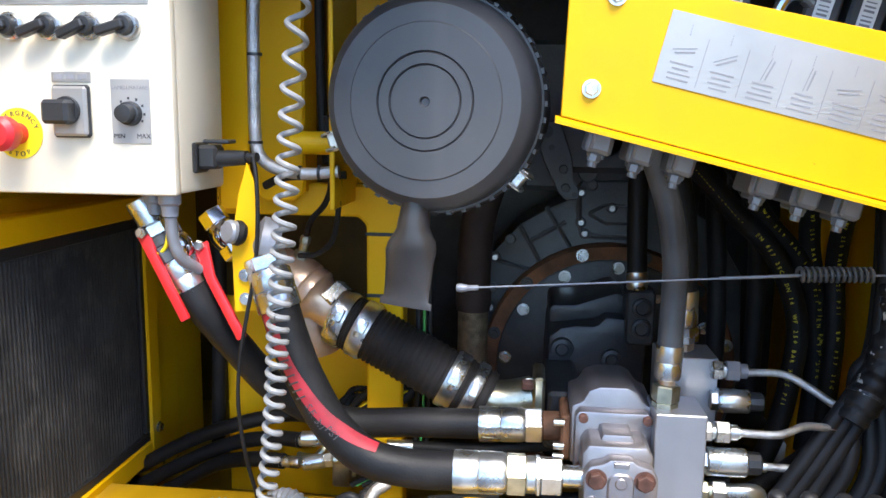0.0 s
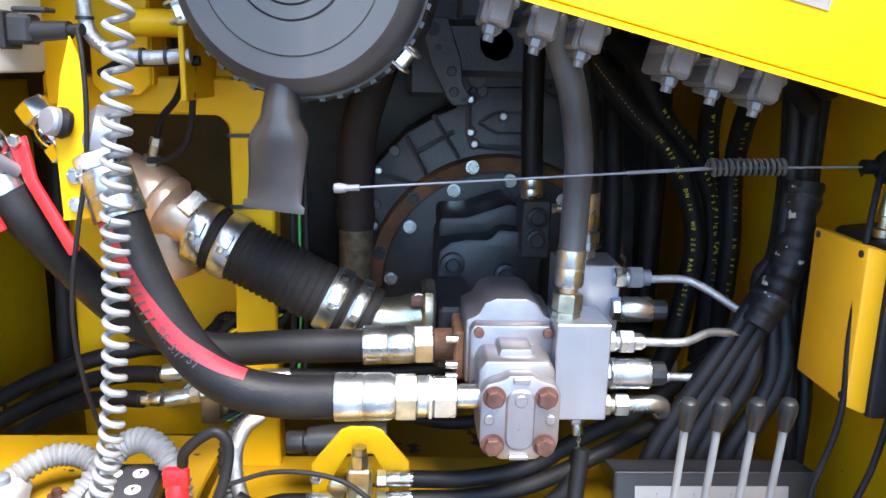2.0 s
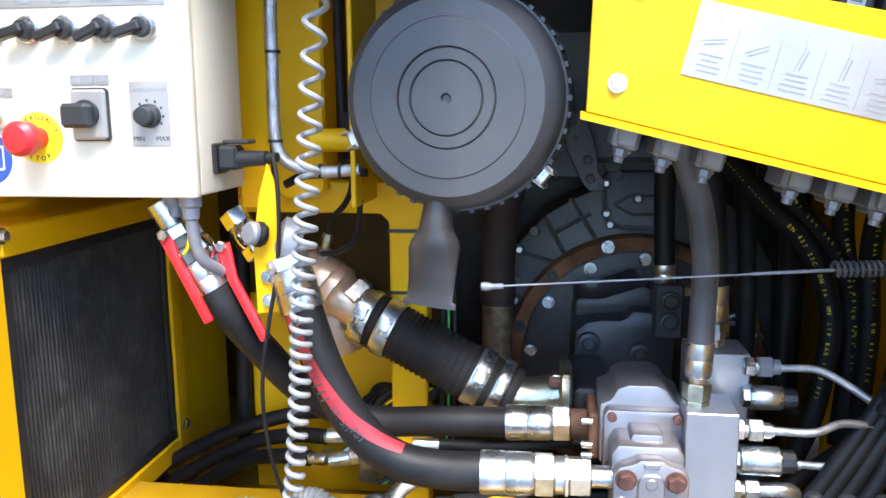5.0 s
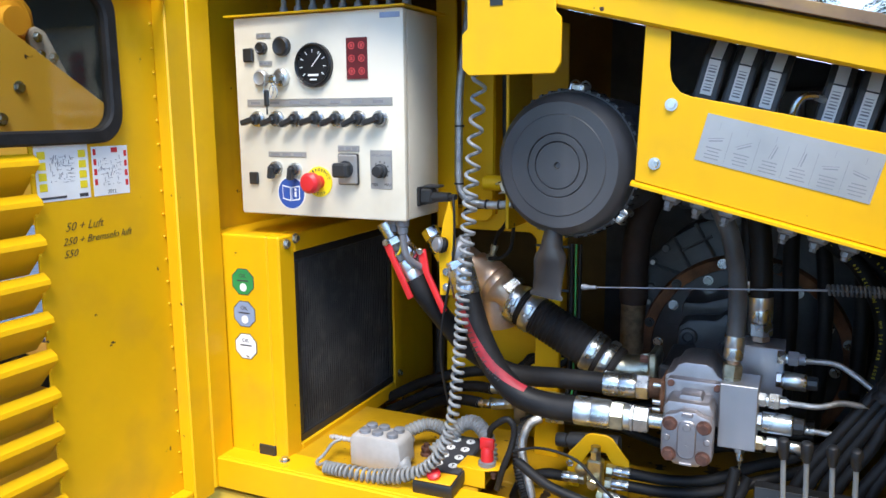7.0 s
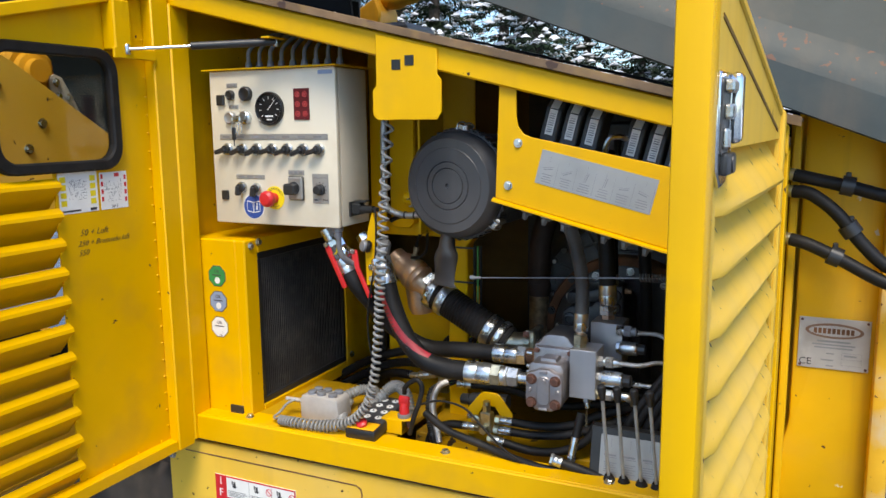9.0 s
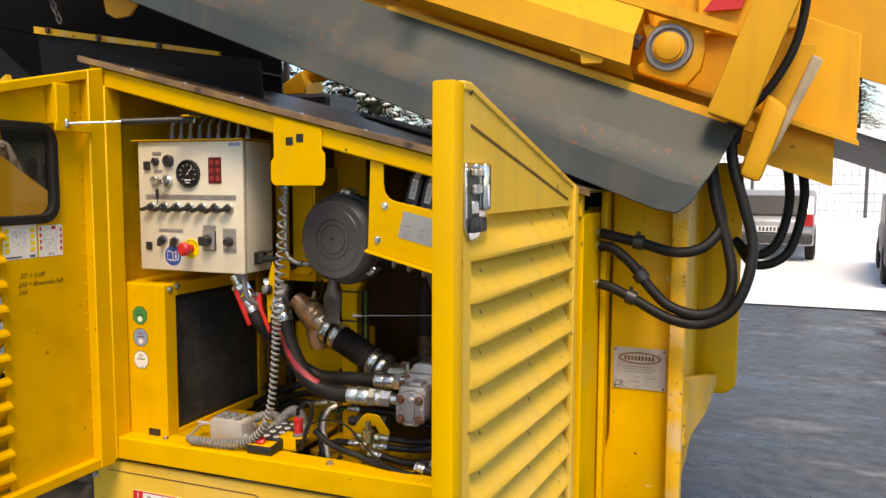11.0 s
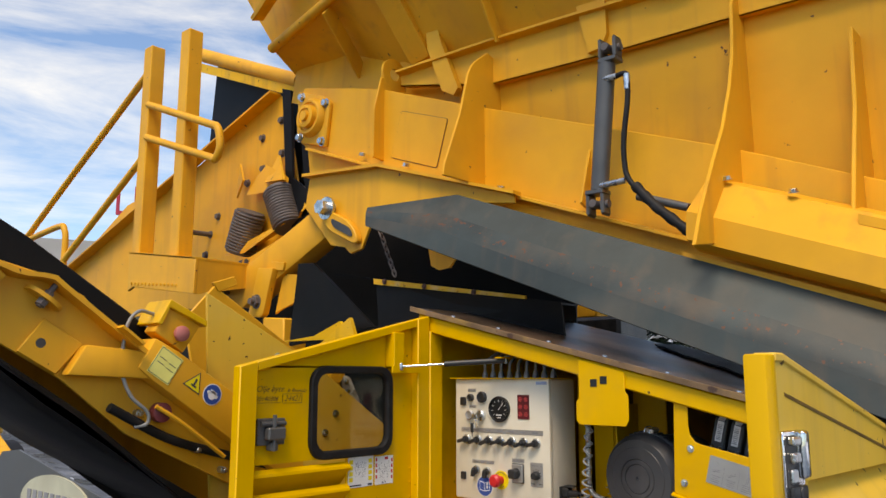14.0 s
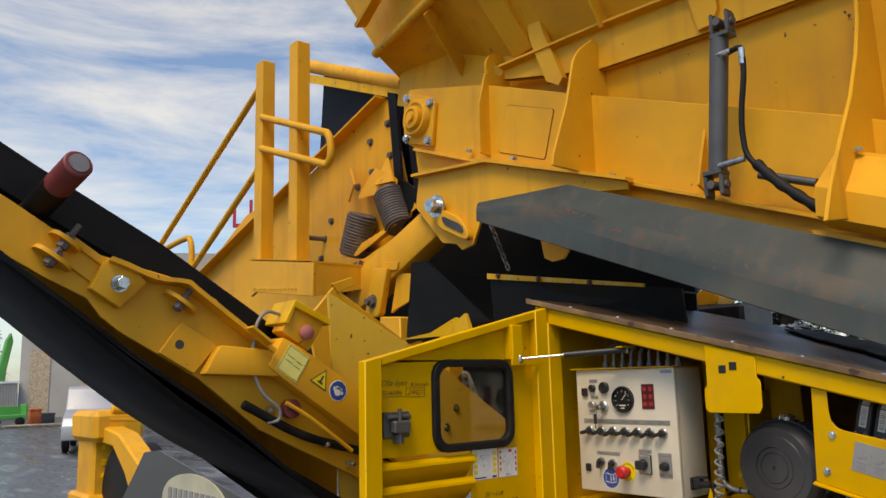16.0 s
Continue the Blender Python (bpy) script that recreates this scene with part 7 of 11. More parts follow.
for i, (dz, r) in enumerate(((0.0, 0.0065), (0.014, 0.0055))):
    hose("black corrugated conduit looping behind the suction hose", [(-0.31, 1.34, 0.985 + dz), (-0.292, 1.33, 1.003 + dz), (-0.274, 1.33, 1.021 + dz), (-0.224, 1.33, 1.019 + dz), (-0.189, 1.33, 1.038 + dz), (-0.174, 1.33, 1.06 + dz), (-0.165, 1.31, 1.09 + dz)], lambda f, r=r: r + 0.0007 * math.sin(f * 260), "rubber", name="wire_conduit", cat="conduit", group="", per=24)

# the coiled cable
def coil_line(pts, turns, rad, per=24, lean=0.0):
    axis = spline(pts, 40)
    k = len(axis)
    out = []
    n = int(turns * 14)
    for i in range(n + 1):
        f = i / n * (k - 1)
        j = min(int(f), k - 2)
        p = axis[j].lerp(axis[j + 1], f - j)
        d = (axis[min(j + 2, k - 1)] - axis[max(j - 1, 0)]).normalized()
        s, u, _ = frame_of(d)
        a = 2 * math.pi * turns * i / n
        r = rad(i / n) if callable(rad) else rad
        out.append(p + (s * math.cos(a) + u * math.sin(a)) * r)
    return out


cc = thing("coiled_cable", (-0.3, 0.9, 0.87), "pale grey coiled cable stretched from the roof to the hand control", "cable")
bm = B()
tube(bm, coil_line([(-0.234, 0.90, 1.80), (-0.236, 0.90, 1.66), (-0.248, 0.90, 1.52), (-0.256, 0.90, 1.42), (-0.263, 0.90, 1.34), (-0.269, 0.90, 1.27)], 20, 0.0112), 0.0035, 8)
tube(bm, coil_line([(-0.269, 0.90, 1.27), (-0.273, 0.90, 1.20), (-0.280, 0.90, 1.12), (-0.290, 0.90, 1.04), (-0.31, 0.90, 0.97), (-0.35, 0.90, 0.92), (-0.40, 0.897, 0.895)], 29, lambda f: 0.0106 - 0.0012 * min(1, f * 3) + 0.0018 * max(0, f - 0.5)), 0.0036, 8)
tube(bm, coil_line([(-0.40, 0.897, 0.895), (-0.46, 0.89, 0.887), (-0.53, 0.885, 0.887), (-0.575, 0.885, 0.887)], 17, lambda f: 0.0135 - 0.003 * f), 0.0034, 7)
tube(bm, spline([(-0.57, 0.885, 0.899), (-0.59, 0.89, 0.886), (-0.607, 0.905, 0.884), (-0.602, 0.925, 0.892), (-0.60, 0.955, 0.905), (-0.585, 0.972, 0.912)], 6), 0.0035, 8)
part("coil", bm, "coil", cc)
bm = B()
tube(bm, spline([(-0.615, 0.972, 0.912), (-0.585, 0.973, 0.9125), (-0.55, 0.973, 0.9125)], 8), lambda f: 0.0055 + 0.0012 * math.sin(f * 60), 10)
part("strain_relief", bm, "remotegrey", cc)
# hand control box
hc = thing("hand_control", (-0.47, 0.94, 0.87), "dirty light grey pendant control lying on the sill", "pendant control")
bm = B()
prism(bm, [(-0.527, 0.872), (-0.415, 0.872), (-0.405, 0.885), (-0.41, 0.936), (-0.42, 0.943), (-0.522, 0.943), (-0.528, 0.93)], 0.905, 0.972, bev=0.006, seg=2)
part("case", bm, "remotegrey", hc)
bm = B()
for x in (-0.50, -0.47, -0.435):
    for y in (0.925, 0.955):
        lathe(bm, (x, y, 0.942), (0, 0, 1), [(0, 0.0125), (0.008, 0.012), (0.010, 0.009), (0.010, 0)], 14)
pieces("push_button", bm, "castgrey", hc)
bm = B()
lathe(bm, (-0.527, 0.94, 0.918), (-1, 0, 0), [(-0.002, 0.012), (0.006, 0.011), (0.008, 0)], 14)
part("red_cap", bm, "red", hc)
hose("loose end of grey spiral hose lying on the bay floor", [(-0.50, 1.02, 0.898), (-0.475, 1.065, 0.91), (-0.445, 1.095, 0.920), (-0.41, 1.10, 0.918), (-0.38, 1.09, 0.905), (-0.36, 1.075, 0.89)], lambda f: 0.0142 + 0.0018 * math.sin(f * 150), "coil", name="spiral_hose", cat="hose", group="spiral hoses", per=24)
hose("loose grey spiral hose curled beside the keypad", [(-0.395, 1.03, 0.89), (-0.372, 1.06, 0.915), (-0.345, 1.075, 0.945), (-0.315, 1.072, 0.955), (-0.287, 1.058, 0.942), (-0.268, 1.04, 0.915), (-0.264, 1.025, 0.885)], lambda f: 0.0148 + 0.0019 * math.sin(f * 160), "coil", name="spiral_hose", cat="hose", group="spiral hoses", per=24)
hose("grey spiral hose running across the deck to the sill", [(-0.475, 1.07, 0.892), (-0.462, 1.03, 0.89), (-0.442, 0.985, 0.889), (-0.42, 0.945, 0.887), (-0.40, 0.925, 0.886)], lambda f: 0.0135 + 0.0018 * math.sin(f * 140), "coil", name="spiral_hose", cat="hose", group="spiral hoses", per=24)
bm = B()
lathe(bm, (-0.425, 1.06, 0.868), (0, 0, 1), [(0, 0.014), (0.005, 0.014), (0.005, 0.010), (0.012, 0.010), (0.012, 0.012), (0.018, 0.012), (0.018, 0.007), (0.026, 0.006), (0.026, 0)], 14)
solo("copper_stud", bm, "rustbolt", "copper brown stud with nuts standing on the deck", "bolt")
# radio keypad transmitter
kp = thing("keypad_remote", (-0.27, 0.905, 0.87), "black radio remote with round keys and a red stop", "remote control")
KM = Matrix.Translation((-0.335, 0.995, 0.906)) @ Matrix.Rotation(radians(2), 4, "Z") @ Matrix.Rotation(radians(5), 4, "X") @ Matrix.Scale(1.14, 4)
bm = B()
box(bm, -0.038, 0.038, -0.095, 0.085, -0.026, 0.0, 0.006, 2, m=KM)
part("case", bm, "black", kp)
bm = B()
box(bm, -0.034, 0.034, -0.052, 0.078, 0.0, 0.0015, 0.0006, m=KM)
part("key_panel", bm, "ink", kp)
for r in range(4):
    for c2 in range(2):
        bm = B()
        lathe(bm, KM @ V(-0.014 + c2 * 0.028, 0.060 - r * 0.030, 0.0015), KM.to_3x3() @ V(0, 0, 1), [(0, 0.0095), (0.001, 0.0095), (0.001, 0)], 18)
        key = part("key", bm, "white", kp)
        bm = B()
        box(bm, -0.0008, 0.0008, -0.0032, 0.0032, 0, 0.0006, m=KM @ Matrix.Translation((-0.014 + c2 * 0.028, 0.060 - r * 0.030, 0.0026)))
        box(bm, -0.0022, 0.0022, 0.001, 0.0025, 0, 0.0006, m=KM @ Matrix.Translation((-0.014 + c2 * 0.028, 0.060 - r * 0.030, 0.0026)))
        part("key_arrow", bm, "ink", key)
bm = B()
box(bm, -0.034, 0.034, -0.092, -0.058, 0.0, 0.002, 0.0006, m=KM)
part("stop_field", bm, "orange", kp)
bm = B()
lathe(bm, KM @ V(-0.002, -0.075, 0.002), KM.to_3x3() @ V(0, -0.5, 1), [(0, 0.012), (0.006, 0.014), (0.012, 0.014), (0.015, 0.010), (0.016, 0)], 20)
part("stop_button", bm, "red", kp)
# battery switch with red key
bs = thing("battery_switch", (-0.19, 0.93, 0.87), "red battery isolator key on a small yellow bracket", "switch")
bm = B()
prism(bm, [(-0.245, 0.905), (-0.185, 0.905), (-0.16, 0.92), (-0.16, 0.95), (-0.245, 0.96)], 0.905, 0.909, "z", bev=0.001)
prism(bm, [(-0.245, 0.87), (-0.185, 0.87), (-0.185, 0.909), (-0.245, 0.909)], 0.903, 0.907, bev=0.001)
part("bracket", bm, "yellow", bs)
bm = B()
lathe(bm, (-0.19, 0.93, 0.909), (0, 0, 1), [(0, 0.018), (0.008, 0.018), (0.01, 0.012), (0.012, 0.0)], 20)
part("switch_base", bm, "castgrey", bs)
bm = B()
lathe(bm, (-0.19, 0.93, 0.917), (0, 0, 1), [(0, 0.013), (0.02, 0.013), (0.03, 0.009), (0.03, 0)], 18)
box(bm, -0.205, -0.175, 0.924, 0.936, 0.94, 0.965, 0.004, 2)
part("red_key", bm, "red", bs)
for x in (-0.2, -0.175):
    bm = B()
    rod(bm, (x, 0.925, 0.905), (x, 0.925, 0.885), 0.005, 10)
    hexrod(bm, (x, 0.925, 0.893), (x, 0.925, 0.902), 0.008)
    part("terminal", bm, "rustbolt", bs)

bs.location += V(-0.063, 0.055, 0.0)
hc.location += V(-0.02, 0.035, 0.0)

# ---- floor level valves, hoses and bracket ----
def set_back(ob, s=1.10, c=(0.0004, -0.0157, -0.1428)):
    """Puts a thing that was laid out near the sill a little deeper into the bay."""
    ob.location = ob.location * s + Vector(c)
    ob.scale = (s, s, s)


yb = thing("test_point_bracket", (-0.045, 0.98, 0.87), "yellow bracket with brass test point manifold", "bracket")
bm = B()
prism(bm, [(-0.100, 0.91), (-0.100, 0.972), (-0.066, 1.014), (-0.056, 1.018), (-0.030, 1.018), (-0.020, 1.014), (0.012, 0.974), (0.012, 0.91), (-0.01, 0.91), (-0.012, 0.955), (-0.03, 0.985), (-0.058, 0.985), (-0.076, 0.955), (-0.078, 0.91)], 0.982, 0.987, bev=0.001)
part("bracket_sheet", bm, "yellow", yb)
bm = B()
hexrod(bm, (-0.044, 0.965, 0.995), (-0.044, 0.965, 0.978), 0.010)
rod(bm, (-0.044, 0.965, 1.003), (-0.044, 0.965, 0.995), 0.0085, 14)
box(bm, -0.058, -0.03, 0.955, 0.978, 0.928, 0.978, 0.003)
lathe(bm, (-0.068, 0.96, 0.958), (0, -1, 0), [(0, 0.011), (0.006, 0.011), (0.008, 0.007), (0.008, 0)], 14)
hexrod(bm, (-0.044, 0.955, 0.94), (-0.044, 0.938, 0.94), 0.010)
part("brass_body", bm, "brasszinc", yb)
bm = B()
for p in ((-0.095, 0.955), (0.006, 0.955)):
    bolt_head(bm, (p[0], 0.982, p[1]), (0, -1, 0), 0.005, 0.004)
pieces("bracket_screw", bm, "zinc", yb)
set_back(yb)
fer = (("ferrule", 0.03, 0.0095, "zinc", 14), ("nut", 0.012, 0.0105, "brasszinc", 6))
for pts, st, en2 in (
    ([(0.012, 0.975, 0.958), (0.08, 0.98, 0.956), (0.15, 0.985, 0.968), (0.21, 1.0, 0.995), (0.29, 1.03, 1.02), (0.4, 1.1, 1.06)], fer, ()),
    ([(0.012, 0.965, 0.938), (0.08, 0.97, 0.938), (0.15, 0.975, 0.95), (0.23, 0.99, 0.98), (0.31, 1.03, 1.0)], fer, ()),
    ([(0.0, 0.955, 0.914), (0.07, 0.955, 0.905), (0.14, 0.96, 0.915), (0.19, 0.97, 0.945), (0.21, 0.985, 0.985)], fer, ()),
    ([(-0.10, 0.965, 0.935), (-0.14, 0.965, 0.932), (-0.18, 0.965, 0.91), (-0.2, 0.97, 0.87)], fer, ()),
    ([(-0.18, 0.96, 0.94), (-0.11, 0.94, 0.912), (-0.02, 0.935, 0.893), (0.07, 0.93, 0.873), (0.14, 0.925, 0.865), (0.195, 0.935, 0.862)], (), (("ferrule", 0.03, 0.009, "zinc", 14), ("nut", 0.012, 0.010, "zinc", 6))),
):
    t, ln = hose("thin black hydraulic hose low in the bay", pts, 0.0098, start=st, end=en2, group="thin hoses", n=12)
    if st:
        set_back(t)
hose("thin dark cable trailing over the test points", [(-0.19, 0.945, 0.965), (-0.13, 0.94, 0.985), (-0.06, 0.93, 0.98), (-0.01, 0.92, 0.945), (0.04, 0.915, 0.905), (0.09, 0.91, 0.880)], 0.0028, "rubber", name="loose_cable", cat="cable", group="thin cables", n=8)
t, ln = hose("braided hose curving down from the lower manifold", [(-0.145, 1.03, 1.01), (-0.162, 1.015, 1.0), (-0.17, 1.0, 0.975), (-0.165, 0.985, 0.945), (-0.15, 0.975, 0.905), (-0.14, 0.965, 0.875)], 0.0085, "greysilver", group="braided hoses", n=12)
set_back(t, 1.06, (-0.02, -0.0094, -0.086))
t, ln = hose("black corrugated conduit beside the braided hose", [(-0.158, 1.04, 1.0), (-0.18, 1.01, 0.985), (-0.178, 0.99, 0.94), (-0.165, 0.975, 0.90), (-0.15, 0.96, 0.872)], lambda f: 0.0095 + 0.0012 * math.sin(f * 170), "black", name="wire_conduit", cat="conduit", group="", per=26, n=10)
set_back(t, 1.06, (-0.02, -0.0094, -0.086))
lm = thing("test_manifold", (-0.27, 1.2, 0.93), "small brass manifold with several hose ends", "manifold")
bm = B()
box(bm, -0.235, -0.205, 1.185, 1.215, 0.90, 0.985, 0.003)
for z in (0.92, 0.95):
    lathe(bm, (-0.205, 1.2, z), (1, -0.4, 0), [(0, 0.01), (0.012, 0.01), (0.014, 0.006), (0.014, 0)], 12)
hexrod(bm, (-0.27, 1.195, 0.972), (-0.235, 1.2, 0.97), 0.011)
tube(bm, spline([(-0.29, 1.19, 0.945), (-0.262, 1.185, 0.945), (-0.25, 1.19, 0.955), (-0.24, 1.2, 0.965)], 5), 0.008, 10)
part("brass_block", bm, "brasszinc", lm)
set_back(lm, 1.126, (-0.05, -0.0198, -0.155))
for p, q in (((-0.345, 1.30, 0.985), (-0.300, 1.30, 0.985)), ((-0.355, 1.28, 0.955), (-0.305, 1.285, 0.957)), ((-0.350, 1.27, 0.920), (-0.300, 1.275, 0.928))):
    p, q = Vector(p), Vector(q)
    bm = B()
    lathe(bm, p, q - p, [(0, 0.009), (0, 0.0108), (0.003, 0.0112), (0.030, 0.0108), (0.032, 0.008)], 14)
    part("hose_ferrule", bm, "zinc", lm)
    bm = B()
    d = (q - p).normalized()
    hexrod(bm, p + d * 0.032, p + d * 0.046, 0.0112)
    part("swivel_nut", bm, "zinc", lm)
    bm = B()
    tube(bm, spline([p + d * 0.046, p + d * 0.064, p + d * 0.078 + V(0, 0, 0.008), p + d * 0.090 + V(0, 0, 0.020)], 5), 0.0075, 10)
    part("elbow_fitting", bm, "brasszinc", lm)
bm = B()
box(bm, -0.262, -0.236, 1.262, 1.29, 0.905, 1.0, 0.003)
for z in (0.925, 0.955, 0.985):
    lathe(bm, (-0.249, 1.262, z), (0, -1, 0), [(0, 0.0105), (0.006, 0.0105), (0.008, 0.0075), (0.013, 0.007), (0.013, 0)], 14)
part("distributor", bm, "brass", lm, "brass distributor block with plugs")
fr2 = (("ferrule", 0.035, 0.0105, "zinc", 14),)
for i, (p, q) in enumerate((((-0.372, 1.325, 0.938), 0.0), ((-0.395, 1.30, 0.908), -0.02), ((-0.355, 1.36, 0.97), 0.015))):
    hose("thin black hose coming from behind the cooler", [p, (p[0] - 0.06, p[1] + 0.015, p[2] - 0.006), (p[0] - 0.15, 1.37, p[2] - 0.035 + q * 0.5), (p[0] - 0.25, 1.38, p[2] - 0.085 + q), (p[0] - 0.36, 1.39, p[2] - 0.15 + q)], 0.0135, start=fr2, group="thin hoses", n=10)
for i, z in enumerate((0.99, 0.965, 0.94)):
    hose("thin black hose running behind the pump", [(-0.16, 1.2, z), (-0.05, 1.22, z - 0.006), (0.08, 1.24, z - 0.02 * i), (0.2, 1.25, z - 0.02), (0.34, 1.25, z)], 0.010, start=(("ferrule", 0.04, 0.0105, "zinc", 14),) if i != 1 else (), group="thin hoses", n=10)
bm = B()
lathe(bm, (-0.135, 1.03, 0.975), (1, 0, 0.05), [(0, 0), (0, 0.012), (0.003, 0.0135), (0.02, 0.0135), (0.022, 0.011), (0.026, 0.011), (0.026, 0.017), (0.055, 0.019), (0.12, 0.02), (0.12, 0)], 18)
set_back(solo("black_connector", bm, "black", "black ribbed plastic connector behind the yellow bracket", "connector"))
hf = thing("hose_tee", (0.2, 0.97, 0.86), "zinc plated hose tee with a short hose", "pipe fitting")
bm = B()
tube(bm, [V(0.213, 0.985, 0.99), V(0.207, 0.975, 0.95), V(0.204, 0.965, 0.925)], 0.0098, 12)
part("hose_body", bm, "hose", hf)
bm = B()
rod(bm, (0.205, 0.968, 0.935), (0.200, 0.955, 0.895), 0.0098, 16)
hexrod(bm, (0.200, 0.955, 0.895), (0.199, 0.952, 0.883), 0.011)
rod(bm, (0.199, 0.952, 0.883), (0.197, 0.948, 0.868), 0.008, 12)
box(bm, 0.186, 0.208, 0.938, 0.958, 0.858, 0.874, 0.003)
hexrod(bm, (0.208, 0.948, 0.866), (0.226, 0.948, 0.866), 0.0095)
part("tee_body", bm, "zinc", hf)
# lower black hose lying along the sill
hose("black hose with a zinc end lying behind the sill", [(0.18, 0.93, 0.885), (0.24, 0.935, 0.87), (0.32, 0.94, 0.85), (0.42, 0.95, 0.83)], 0.0115, start=(("ferrule", 0.02, 0.0125, "zinc", 14), ("nut", 0.008, 0.014, "zinc", 6)), group="thin hoses")
# sill bolts
for x in (-0.69, -0.44, -0.1, 0.3):
    bm = B()
    bolt_head(bm, (x, YF + 0.045, 0.87), (0, 0, 1), 0.009, 0.006)
    part("sill_bolt", bm, "zinc", enc)

# ---- gas strut at the left door ----
gs = thing("gas_strut", (-0.7, 0.85, 1.84), "gas strut holding the door open", "gas strut")
bm = B()
a, b = V(-0.832, 0.70, 1.842), V(-0.545, 0.90, 1.862)
rod(bm, a, a.lerp(b, 0.45), 0.0042, 12)
part("piston_rod", bm, "chrome", gs)
bm = B()
rod(bm, a.lerp(b, 0.42), b, 0.0095, 16, bev=0.001)
part("cylinder", bm, "black", gs)
bm = B()
for p in (a, b):
    lathe(bm, p + V(0, 0, -0.012), (0, 0, 1), [(0, 0), (0, 0.007), (0.003, 0.008), (0.02, 0.008), (0.024, 0.006), (0.026, 0)], 12)
pieces("ball_end", bm, "zinc", gs)
bm = B()
box(bm, -0.56, -0.535, 0.86, 0.925, 1.868, 1.872)
part("fixed_bracket", bm, "yellow", gs)


# ---- feed hopper walls, ribs and beam ----
def beam_top(x):
    return 2.93 - 0.372 * (x + 0.95)


def beam_bot(x):
    return 2.50 - 0.362 * (x + 0.73)


def loft(bm, a, b, th=0.008, out=V(0, -1, -0.3)):
    """A plate between two rows of points of the same number."""
    n = len(a)
    o = out.normalized() * -th
    vs = [Vector(p) for p in a] + [Vector(p) for p in b] + [Vector(p) + o for p in a] + [Vector(p) + o for p in b]
    fs = []
    for i in range(n - 1):
        fs += [(i, i + 1, n + i + 1, n + i), (2 * n + i, 3 * n + i, 3 * n + i + 1, 2 * n + i + 1), (i, 2 * n + i, 2 * n + i + 1, i + 1), (n + i, n + i + 1, 3 * n + i + 1, 3 * n + i)]
    fs += [(0, n, 3 * n, 2 * n), (n - 1, 3 * n - 1, 4 * n - 1, 2 * n - 1)]
    add(bm, vs, fs)
    bmesh.ops.recalc_face_normals(bm, faces=bm.faces)
    return bm


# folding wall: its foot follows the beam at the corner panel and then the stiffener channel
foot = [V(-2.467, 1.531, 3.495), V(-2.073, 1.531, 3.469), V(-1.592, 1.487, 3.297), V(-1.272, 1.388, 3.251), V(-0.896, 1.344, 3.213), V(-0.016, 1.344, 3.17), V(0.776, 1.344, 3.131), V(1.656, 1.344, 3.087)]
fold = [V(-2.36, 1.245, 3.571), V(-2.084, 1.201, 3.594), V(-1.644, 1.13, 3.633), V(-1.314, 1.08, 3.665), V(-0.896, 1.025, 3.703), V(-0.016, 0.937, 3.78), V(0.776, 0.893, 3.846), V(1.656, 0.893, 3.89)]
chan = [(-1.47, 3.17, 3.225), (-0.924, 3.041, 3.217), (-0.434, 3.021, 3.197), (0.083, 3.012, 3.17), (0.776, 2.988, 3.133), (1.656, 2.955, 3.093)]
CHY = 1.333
xs = [-2.4, -2.0, -1.6, -1.2, -0.93]
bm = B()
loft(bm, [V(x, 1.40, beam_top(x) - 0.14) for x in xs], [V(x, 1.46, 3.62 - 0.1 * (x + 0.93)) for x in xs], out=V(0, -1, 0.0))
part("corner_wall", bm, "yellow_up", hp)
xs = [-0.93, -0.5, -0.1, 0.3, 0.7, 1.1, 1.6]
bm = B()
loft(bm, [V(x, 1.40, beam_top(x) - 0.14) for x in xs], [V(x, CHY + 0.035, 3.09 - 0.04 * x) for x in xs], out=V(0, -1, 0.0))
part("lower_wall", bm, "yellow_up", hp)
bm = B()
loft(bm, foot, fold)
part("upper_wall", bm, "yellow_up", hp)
bm = B()
tube(bm, [p + V(0, -0.008, -0.002) for p in foot[:4]], 0.011, 8)
part("wall_lip", bm, "yellow_up", hp)
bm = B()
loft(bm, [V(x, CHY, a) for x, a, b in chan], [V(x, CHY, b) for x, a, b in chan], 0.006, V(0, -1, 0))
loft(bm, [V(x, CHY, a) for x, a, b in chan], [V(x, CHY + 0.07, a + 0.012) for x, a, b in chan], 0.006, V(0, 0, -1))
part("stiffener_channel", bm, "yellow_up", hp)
bm = B()
loft(bm, [V(x, CHY + 0.016, b + 0.004) for x, a, b in chan], [V(x, CHY - 0.042, b + 0.012) for x, a, b in chan], 0.011, V(0, 0, 1))
part("channel_lip", bm, "yellow_up", hp)
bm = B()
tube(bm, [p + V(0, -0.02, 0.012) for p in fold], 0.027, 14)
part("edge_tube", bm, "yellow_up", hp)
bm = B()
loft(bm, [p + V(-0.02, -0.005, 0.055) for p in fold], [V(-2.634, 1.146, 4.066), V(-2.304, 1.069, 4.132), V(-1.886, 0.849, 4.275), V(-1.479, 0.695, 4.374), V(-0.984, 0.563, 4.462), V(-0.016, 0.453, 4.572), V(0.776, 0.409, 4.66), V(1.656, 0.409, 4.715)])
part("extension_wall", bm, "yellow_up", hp)


